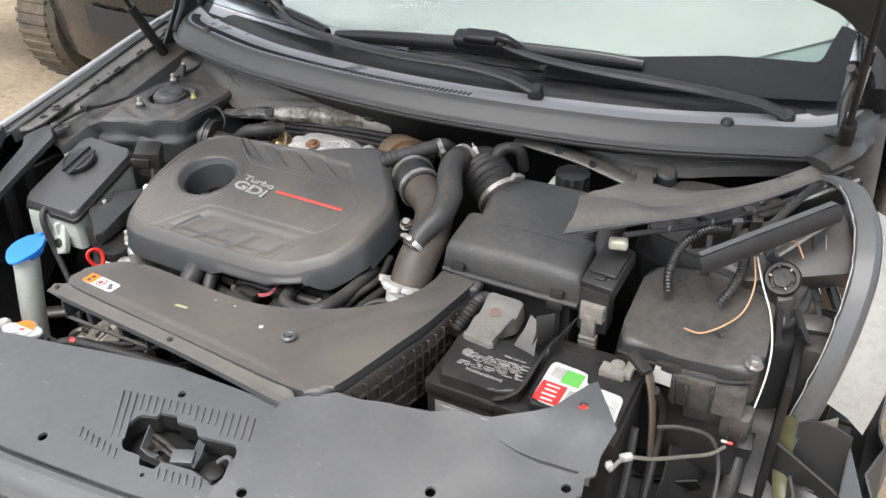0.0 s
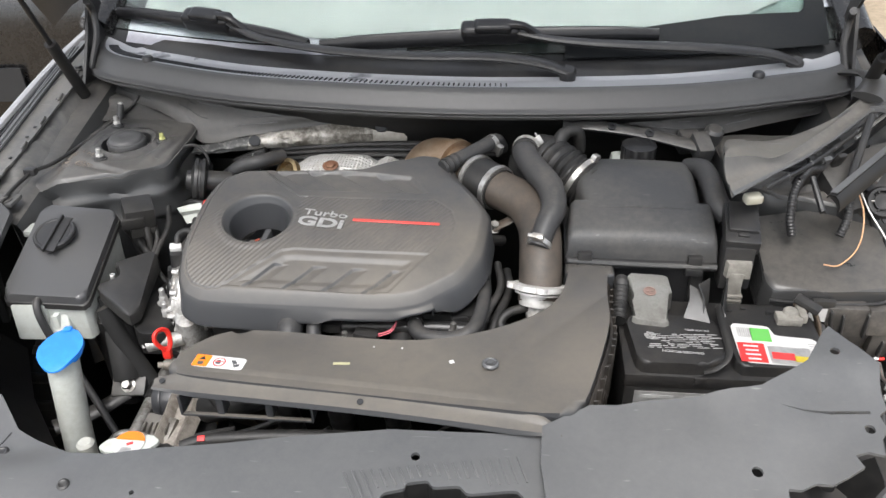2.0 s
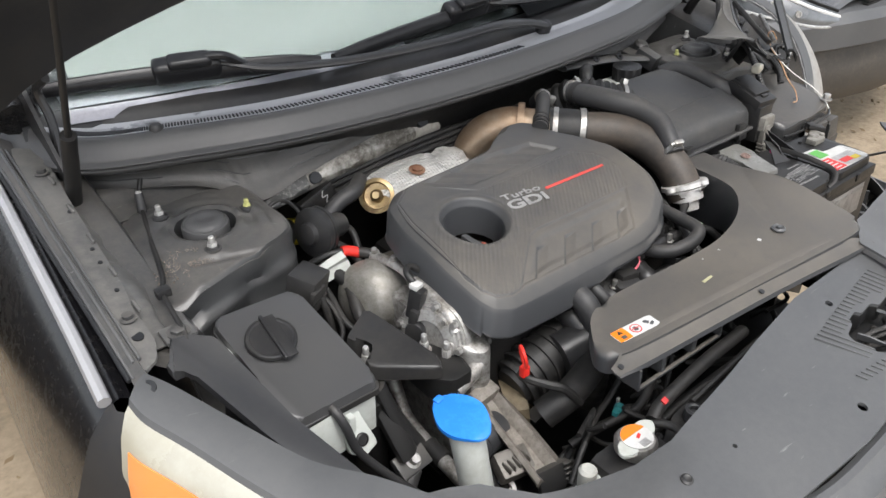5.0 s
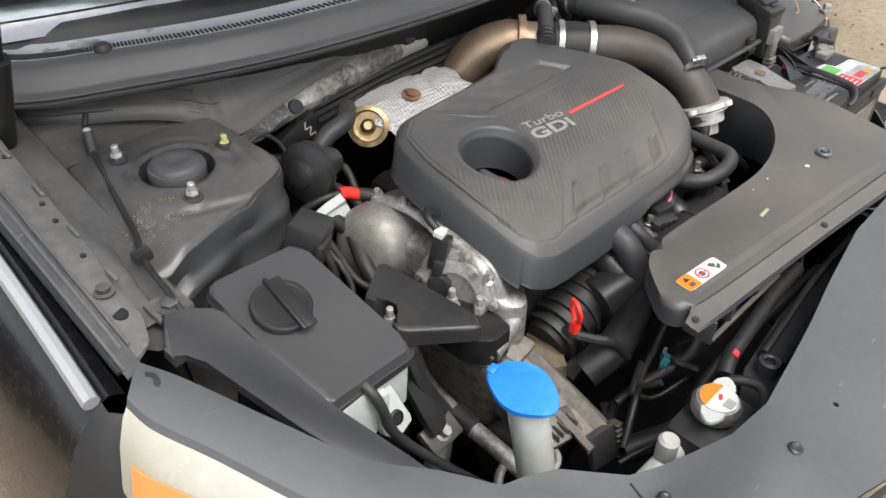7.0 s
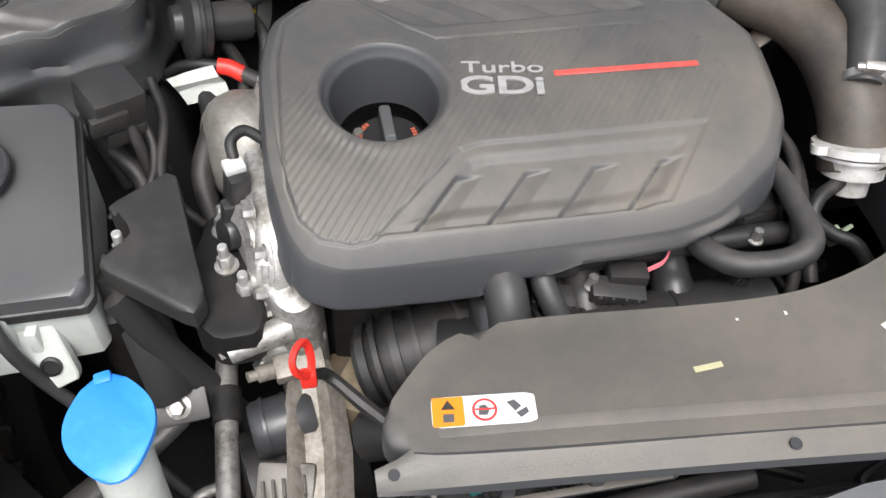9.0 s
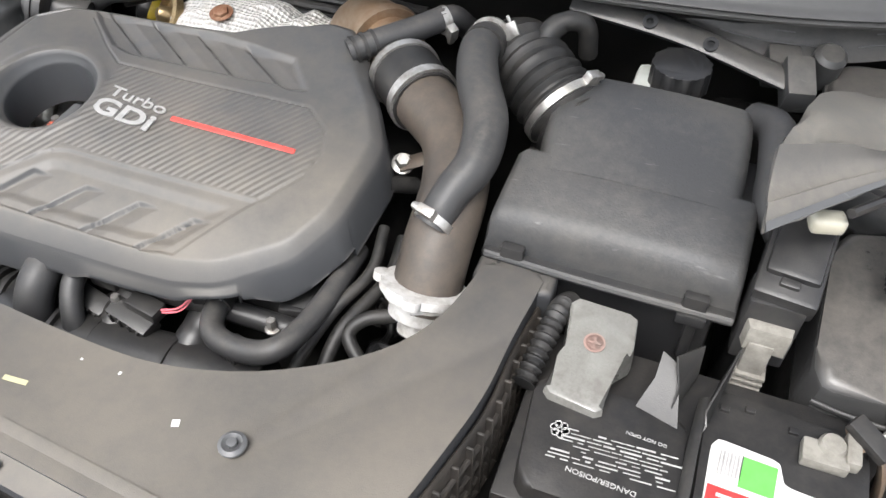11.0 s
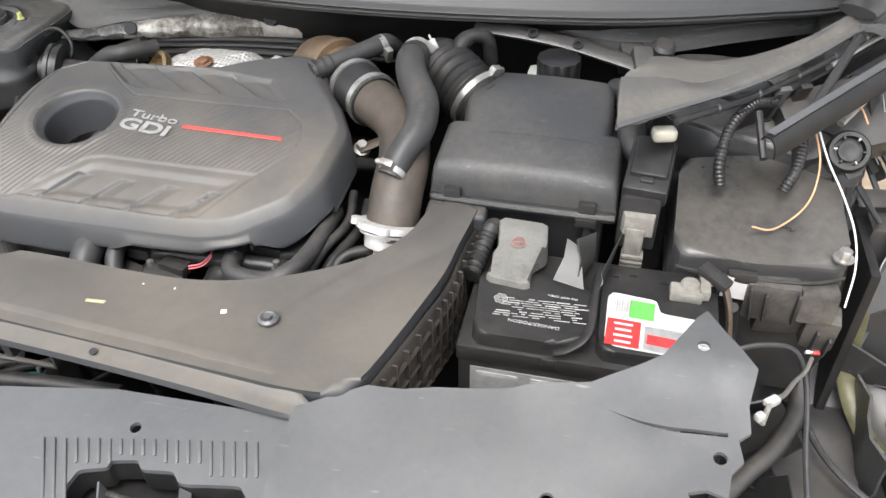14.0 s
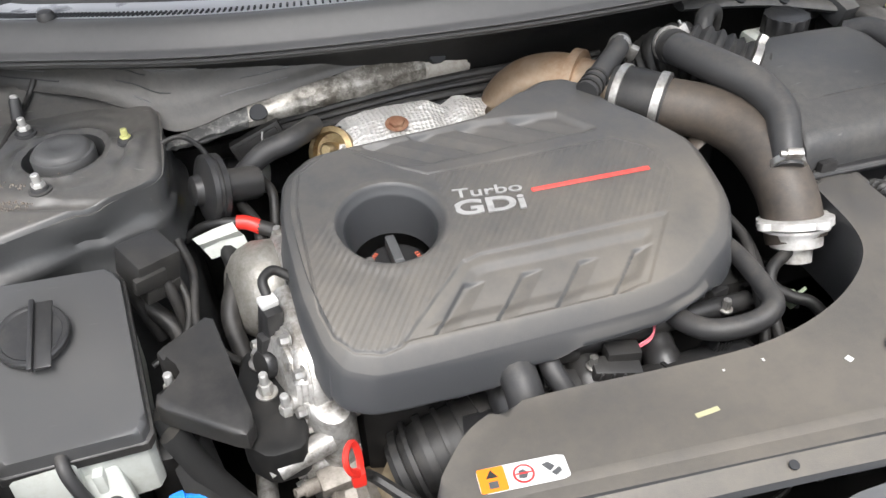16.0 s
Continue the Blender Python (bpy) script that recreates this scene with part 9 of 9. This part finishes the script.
part("wheel_liner", bm, material("smooth_dark_liner", (0.034, 0.033, 0.033), 0.38, second=(0.075, 0.068, 0.06), mix_scale=8, mix_low=0.45, mix_high=0.72, fine_part=0.35), crush, "smooth dark plastic wheel liner")
bm = bmesh.new()
tube(bm, [(0.660, 0.49, 0.66), (0.658, 0.455, 0.625), (0.655, 0.40, 0.603), (0.6225, 0.335, 0.602), (0.5865, 0.289, 0.602), (0.55, 0.24, 0.60)], [0.015, 0.014, 0.013, 0.012, 0.012, 0.012], 12, 8)
part("dusty_pipe", bm, M_PLASTIC_DIRTY, crush, "smooth dusty pipe")
bm = bmesh.new()
box(bm, (0.657, 0.462, 0.650), (0.034, 0.030, 0.050), 0.006, pose(0, 0, 0, 20, 0, 10))
part("bracket_block", bm, M_PLASTIC_DIRTY, crush)
OLIVE = spline([(0.704, 0.485, 0.715), (0.708, 0.480, 0.66), (0.718, 0.468, 0.607), (0.734, 0.428, 0.577), (0.751, 0.390, 0.568), (0.772, 0.368, 0.560), (0.79, 0.345, 0.55)], 5)
bm = bmesh.new()
sheet(bm, [[p + Vector((d, 0.002, h)) for p in OLIVE] for d, h in ((-0.004, -0.006), (0.0, 0.0), (0.010, 0.003), (0.017, 0.0), (0.021, -0.008))], 0.002)
part("olive_strip", bm, material("olive_painted_steel", (0.10, 0.094, 0.045), 0.45, second=(0.055, 0.05, 0.028), mix_scale=30), crush, "olive primed steel strip with holes")
for k in (9, 14, 19, 22, 26):
    bm = bmesh.new()
    lathe(bm, [(0.0035, 0.0), (0.0035, 0.0008), (0, 0.0008)], 12, tilted(tuple(OLIVE[k] + Vector((0.009, 0.0, 0.0055))), (0, -0.45, 0.9)))
    part("strip_hole", bm, M_DARK, crush)
bm = bmesh.new()
sheet(bm, [[p + Vector((d, 0.004, h + 0.0015 * noise.noise((i * 0.3, d * 40, 0)))) for i, p in enumerate(OLIVE)] for d, h in ((0.023, -0.006), (0.036, 0.004), (0.055, 0.006), (0.075, 0.004), (0.095, -0.004))], 0.003)
part("slotted_panel", bm, M_PLASTIC_DIRTY, crush, "scuffed grey panel with slots")
for k in (11, 16, 21):
    bm = bmesh.new()
    tube(bm, [OLIVE[k] + Vector((d, 0.0, 0.012)) for d in (0.034, 0.052, 0.072)], 0.0028, 6, 2, flat=0.4)
    part("panel_slot", bm, M_DARK, crush)
bm = bmesh.new()
lathe(bm, [(0.008, 0), (0.008, 0.012), (0.004, 0.014)], 12, tilted((0.649, 0.444, 0.68), (-0.3, -0.7, 0.5)))
part("red_plug", bm, M_RED, crush, "small red plug")
rf = thing("crumpled_fender", "crumpled grey-black fender skin at the broken corner", "fender", (0.82, 0.4, 0.3))
bm = bmesh.new()
sheet(bm, [[(0.86 + 0.05 * noise.noise((i * 0.6, j * 0.6, 2)) - 0.012 * j, 0.74 - 0.05 * i, 0.60 - 0.05 * j + 0.03 * noise.noise((i * 0.5, j * 0.7, 9))) for i in range(10)] for j in range(7)], 0.004)
part("skin", bm, M_PANEL, rf)
bm = bmesh.new()
sheet(bm, [[(0.70 + 0.045 * i, 0.47 - 0.01 * i + 0.012 * j + 0.02 * noise.noise((i * 0.9, j * 0.9, 2)), 0.68 - 0.06 * j - 0.02 * i) for i in range(6)] for j in range(8)], 0.004)
part("inner_liner", bm, M_PLASTIC_DIRTY, rf, "black torn wheel-arch liner")
bm = bmesh.new()
sheet(bm, [[(0.80 + 0.02 * i + 0.01 * noise.noise((i, j, 1)), 0.30 - 0.02 * i + 0.035 * j, 0.60 - 0.035 * i + 0.02 * j + 0.014 * noise.noise((i * 0.8, j * 0.8, 3))) for i in range(6)] for j in range(6)], 0.003)
part("torn_flap", bm, M_PANEL, rf, "bent grey flap")
bm = bmesh.new()
sheet(bm, [[(0.74 + 0.02 * noise.noise((i * 0.9, j * 0.6, 4)), 0.50 - 0.035 * i, 0.62 - 0.03 * j) for i in range(6)] for j in range(5)], 0.004)
part("liner", bm, M_INNER, rf)
bm = bmesh.new()
sheet(bm, [[(0.80 + 0.03 * k, y, z - 0.1 * k) for y, z in ((0.80, 0.965), (1.0, 1.0), (1.3, 1.02), (1.6, 1.03))] for k in range(5)], 0.004)
part("rear_skin", bm, M_PAINT, rf)
for sx in (-1, 1):
    bm = bmesh.new()
    sheet(bm, [[(sx * x - 0.05, y, z) for x, y, z in ((0.74, 0.84, 0.95), (0.745, 0.90, 1.02), (0.75, 0.95, 1.09), (0.75, 0.93, 1.12))], [(sx * x - 0.05, y, z) for x, y, z in ((0.74, 0.94, 0.94), (0.745, 0.97, 1.0), (0.75, 1.0, 1.06), (0.75, 0.98, 1.12))]], 0.006)
    hp = part("hinge", bm, M_PLASTIC, hood, "black hood hinge")
    bm = bmesh.new()
    tube(bm, [(sx * 0.735 - 0.05, 0.88, 0.97), (sx * 0.725 - 0.05, 0.915, 1.03), (sx * 0.73 - 0.05, 0.93, 1.075), (sx * 0.72 - 0.05, 0.90, 1.10)], 0.007, 8, 5)
    part("hinge_arm", bm, M_PLASTIC, hp)


# ---- neighbouring cars ----
def far_wheel(parent, at, r=0.33, w=0.22, tyre=M_TYRE):
    x, y, z = at
    bm = bmesh.new()
    lathe(bm, [(r * 0.62, -w / 2), (r * 0.9, -w / 2), (r, -w * 0.36), (r, w * 0.36), (r * 0.9, w / 2), (r * 0.62, w / 2)], 48, tilted(at, (1, 0, 0)))
    wh = part("wheel", bm, tyre, parent, "dusty tyre")
    bm = bmesh.new()
    lathe(bm, [(r * 0.62, -w * 0.4), (r * 0.6, 0.0), (0.06, w * 0.1), (0, w * 0.1)], 32, tilted(at, (1, 0, 0)))
    part("rim", bm, M_SILVERPAINT, wh)
    for k in range(40):
        a = 2 * math.pi * k / 40
        bm = bmesh.new()
        box(bm, (0, 0, 0), (w * 0.8, 0.02, 0.012), 0.003, None, 1)
        bmesh.ops.transform(bm, matrix=Matrix.Translation(at) @ Matrix.Rotation(a, 4, "X") @ Matrix.Translation((0, 0, r)), verts=bm.verts)
        part("tread_block", bm, tyre, wh)


black = thing("parked_car", "glossy black car nose, parked behind and reflecting the ground", "car", (-1.95, 2.9, 0))
bm = bmesh.new()
XS = [-2.85 + 0.15 * i for i in range(12)]
bow = lambda x: 0.16 * abs((x + 2.0) / 0.85) ** 2.4
sheet(bm, [[(x, 1.92 + bow(x) + d, z) for x in XS] for d, z in ((0.10, 0.20), (0.02, 0.26), (0.0, 0.36), (0.0, 0.52), (0.0, 0.66), (0.0, 0.76), (0.03, 0.82), (0.12, 0.86), (0.5, 0.92), (1.4, 0.98))], 0.02)
part("nose", bm, M_PAINT, black)
bm = bmesh.new()
sheet(bm, [[(x, 1.905 + bow(x), z) for x in XS[3:9]] for z in (0.56, 0.50, 0.44)], 0.01)
part("grille", bm, M_DARK, black)
for sx in (-1, 1):
    bm = bmesh.new()
    sheet(bm, [[(-2.0 + sx * 0.86, 2.1 + 0.45 * j, z) for j in range(8)] for z in (0.28, 0.5, 0.72, 0.9)], 0.02)
    part("fender", bm, M_PAINT, black)
bm = bmesh.new()
box(bm, (-2.0, 3.7, 0.95), (1.4, 1.6, 0.7), 0.2)
part("cabin", bm, M_DARK, black)
bm = bmesh.new()
box(bm, (-2.0, 3.4, 0.45), (1.5, 2.6, 0.4), 0.1)
part("underbody", bm, M_DARK, black)
tan = thing("parked_truck", "dusty tan truck corner with a worn muddy tyre", "truck", (-3.4, 3.0, 0))
bm = bmesh.new()
sheet(bm, [[(x, 2.05 + d, z) for x in (-4.2, -3.8, -3.4, -3.0, -2.8)] for d, z in ((0.0, 0.62), (-0.05, 0.8), (0.0, 1.0), (0.2, 1.15))], 0.03)
part("body", bm, M_SILVERPAINT, tan)
bm = bmesh.new()
box(bm, (-3.5, 3.3, 0.75), (1.3, 2.0, 0.5), 0.1)
part("chassis", bm, M_DARK, tan)
far_wheel(tan, (-2.95, 2.35, 0.33), 0.33, 0.26)
grey2 = thing("parked_car", "grey sedan front with white daytime-light strip and amber marker", "car", (2.4, 1.6, 0))
bm = bmesh.new()
sheet(bm, [[(x, 0.95 + 0.25 * abs((x - 2.45) / 0.8) ** 2 + d, z - 0.02 * abs((x - 2.45) / 0.8) ** 2) for x in [1.62 + 0.166 * i for i in range(11)]] for d, z in ((0.10, 0.625), (0.02, 0.62), (0.0, 0.60), (0.0, 0.53), (0.03, 0.515), (0.30, 0.50))], 0.02)
part("bumper", bm, M_BEZEL, grey2, "dull dark bumper")
bm = bmesh.new()
sheet(bm, [[(x, 0.965 + 0.25 * abs((x - 2.45) / 0.8) ** 2 + d, z) for x in [1.60 + 0.17 * i for i in range(11)]] for d, z in ((0.03, 0.53), (0.02, 0.47), (0.0, 0.42), (0.0, 0.34), (0.03, 0.27), (0.12, 0.22))], 0.01)
part("lower_bumper", bm, material("muddy_dark_plastic", (0.045, 0.041, 0.037), 0.5, second=(0.085, 0.075, 0.063), mix_scale=9), grey2, "muddy dark lower bumper")
TOP = spline([(1.65, 1.53, 0.852), (1.685, 1.40, 0.800), (1.755, 1.25, 0.735), (1.85, 1.13, 0.672), (1.96, 1.07, 0.625)], 5)
LOW = spline([(1.632, 1.50, 0.690), (1.655, 1.33, 0.655), (1.735, 1.19, 0.625), (1.845, 1.09, 0.598), (1.955, 1.05, 0.590)], 5)
M_NEIGHBOUR = material("grey_dusty_car_paint", (0.105, 0.107, 0.113), 0.32, metal=0.3, second=(0.075, 0.075, 0.078), mix_scale=3, mix_low=0.4, mix_high=0.7, coat=0.6, fine_part=0.2)
bm = bmesh.new()
lip = TOP + spline([(2.02, 1.05, 0.66), (2.2, 1.01, 0.69), (2.45, 0.99, 0.70), (2.75, 1.02, 0.69), (3.0, 1.1, 0.70), (3.2, 1.45, 0.82)], 3)
rows = []
for k, (h, f) in enumerate(((0.004, 0.0), (0.024, 0.006), (0.030, 0.02), (0.0, 0.12), (0.0, 0.3), (0.0, 0.6), (0.0, 1.0))):
    rows.append([(p.x + 0.008 + (2.45 - p.x) * 0.12 * f, p.y + 0.012 + (2.3 - p.y) * f, p.z + max(h, 0.034 + (0.97 - p.z) * math.sin(f * 1.4) if f > 0.05 else h)) for p in lip])
sheet(bm, rows, 0.008)
part("hood", bm, M_NEIGHBOUR, grey2)
bm = bmesh.new()
sheet(bm, [[p + Vector((0.004, 0.006, 0.0)) for p in TOP], [p + Vector((-0.002, -0.002, 0.020)) for p in TOP]], 0.006)
part("hood_gap", bm, M_CAVITY, grey2, "dark gap under the hood edge")
bm = bmesh.new()
sheet(bm, [[(1.652 - 0.004 * k + 0.01 * (y - 1.54), y, z + 0.03 * (y - 1.54)) for y in (1.54, 1.62, 1.72, 1.82, 1.94)] for k, z in enumerate((0.965, 0.93, 0.89, 0.852, 0.838))], 0.006)
part("fender", bm, M_NEIGHBOUR, grey2)
bm = bmesh.new()
sheet(bm, [[(1.69 + 0.008 * noise.noise((k * 0.8, y * 9, 2)), y, z - 0.05 * (y - 1.54)) for y in (1.53, 1.60, 1.68, 1.76, 1.84, 1.95)] for k, z in enumerate((0.845, 0.80, 0.75, 0.70, 0.64, 0.55, 0.40))], 0.006)
part("bare_bumper_side", bm, M_PLASTIC, grey2, "bare black plastic behind the missing bumper")
for k in range(4):
    bm = bmesh.new()
    box(bm, (1.672, 1.655, 0.735 - 0.022 * k), (0.014, 0.17, 0.006), 0.0015)
    part("insert_bar", bm, M_BEZEL, grey2)
for k in range(6):
    bm = bmesh.new()
    box(bm, (1.674, 1.575 + 0.032 * k, 0.702), (0.012, 0.006, 0.072), 0.0015)
    part("insert_bar", bm, M_BEZEL, grey2)
bm = bmesh.new()
sheet(bm, [[Vector((1.64 + 0.05 * i / 5, 2.00 + (0.35 + 0.004 * (k % 2)) * math.cos(a), 0.36 + (0.44 + 0.004 * (k % 2)) * math.sin(a))) for i in range(6)] for k, a in enumerate([math.pi * (0.98 - 0.03 * k) for k in range(20)])], 0.004)
part("arch_liner", bm, M_BEZEL, grey2, "ribbed grey wheel arch liner")
bm = bmesh.new()
box(bm, (2.60, 1.80, 0.56), (1.4, 0.9, 0.30), 0.08)
part("body", bm, M_DARK, grey2)
bm = bmesh.new()
sheet(bm, [[t.lerp(b, f) + Vector((-0.010, -0.012, 0)) * math.sin(math.pi * f) for t, b in zip(TOP, LOW)] for f in (0.0, 0.2, 0.4, 0.6, 0.8, 1.0)], 0.008)
h2 = part("headlight", bm, material("clear_lamp", (0.15, 0.16, 0.17), 0.16, 0.2, second=(0.07, 0.075, 0.08), mix_scale=7, coat=1.0, fine_part=0.2), grey2, "clear lamp")
bm = bmesh.new()
tube(bm, [t.lerp(b, 0.13) + Vector((-0.010, -0.012, 0)) for t, b in list(zip(TOP, LOW))[4::2]], 0.0085, 8, 2)
part("light_strip", bm, M_WHITE, h2, "white light strip")
bm = bmesh.new()
tube(bm, [t.lerp(b, 0.97) + Vector((-0.008, -0.010, 0)) for t, b in list(zip(TOP, LOW))[1::2]], 0.006, 8, 2)
part("chrome_rim", bm, M_PRINT, h2, "pale lower lamp rim")
for i, f0, f1, r, nm, mt in ((2, 0.14, 0.9, 0.021, "side_marker", M_AMBER), (4, 0.13, 0.8, 0.006, "light_strip", M_WHITE), (0, 0.02, 0.97, 0.006, "chrome_rim", M_PRINT)):
    bm = bmesh.new()
    tube(bm, [TOP[i].lerp(LOW[i], f0 + (f1 - f0) * k / 4) + Vector((-0.012, -0.008, 0)) for k in range(5)], r, 8, 2, flat=0.5)
    part(nm, bm, mt, h2)
for k, (i, f) in enumerate(((7, 0.55), (10, 0.55), (13, 0.55))):
    bm = bmesh.new()
    c = TOP[i].lerp(LOW[i], f)
    lathe(bm, [(0.020 - 0.004 * k, -0.004), (0.019 - 0.004 * k, 0.004), (0.013 - 0.003 * k, 0.004), (0.010 - 0.002 * k, -0.002), (0, -0.002)], 20, tilted((c.x - 0.018, c.y - 0.020, c.z), (-0.7, -0.7, 0.15)))
    part("projector", bm, M_STEEL, h2)
for k in range(9):
    bm = bmesh.new()
    box(bm, (2.45, 1.04, 0.67 - 0.014 * k), (0.7, 0.02, 0.005), 0.001)
    part("grille_slat", bm, M_RUBBER, grey2)
far_wheel(grey2, (1.76, 1.93, 0.33))
paper = thing("paper_tag", "pale paper tag hanging on the parked car's bumper", "paper tag", (1.75, 1.15, 0.5))
bm = bmesh.new()
sheet(bm, [[(1.635, 1.118, 0.553), (1.70, 1.075, 0.548)], [(1.632, 1.115, 0.515), (1.692, 1.073, 0.512)]], 0.002)
part("sheet", bm, M_PRINT, paper)

# ---- litter on the ground ----
rnd = random.Random(3)
bm = bmesh.new()
for _ in range(1500):
    side = rnd.random()
    x = rnd.uniform(0.95, 3.6) if side < 0.5 else rnd.uniform(-3.2, -0.97)
    y = rnd.uniform(-0.3, 5.0)
    s = rnd.uniform(0.006, 0.022)
    m = pose(x, y, 0.018 * noise.noise((x * 1.3, (y - 0.5) * 1.3, 0)) + s * 0.2, rnd.uniform(-25, 25), rnd.uniform(-25, 25), rnd.uniform(0, 360))
    vs = [bm.verts.new(m @ Vector(p)) for p in ((-s, 0, 0), (0, -s * 0.45, s * 0.1), (s, 0, s * 0.15), (0, s * 0.45, s * 0.1))]
    bm.faces.new(vs)
solid("dry_leaves", bm, material("dry_leaf", (0.16, 0.11, 0.06), 0.8, second=(0.28, 0.22, 0.13), mix_scale=3), "scattered dry leaves and chips on the ground", "leaves", kind="stuff")
bm = bmesh.new()
for _ in range(900):
    x = rnd.uniform(0.95, 3.2) if rnd.random() < 0.5 else rnd.uniform(-2.8, -0.95)
    y, s = rnd.uniform(-0.2, 4.0), rnd.uniform(0.004, 0.013)
    m = pose(x, y, 0.018 * noise.noise((x * 1.3, (y - 0.5) * 1.3, 0)) + s * 0.3, rnd.uniform(0, 90), rnd.uniform(0, 90), 0) @ Matrix.Diagonal((s, s * rnd.uniform(0.6, 1), s * 0.6, 1))
    bmesh.ops.create_icosphere(bm, subdivisions=1, radius=1, matrix=m)
solid("gravel", bm, M_DIRT, "small stones lying on the dirt", "gravel", kind="stuff")

# front wheels, low inside the arches
far_wheel(car, (-0.85, 0.72, 0.325), 0.325, 0.2, M_CAVITY)
far_wheel(car, (0.74, 0.80, 0.315), 0.315, 0.2, M_CAVITY)
for x in (-0.85, 0.75):
    far_wheel(car, (x, 3.5, 0.325), 0.325, 0.2)
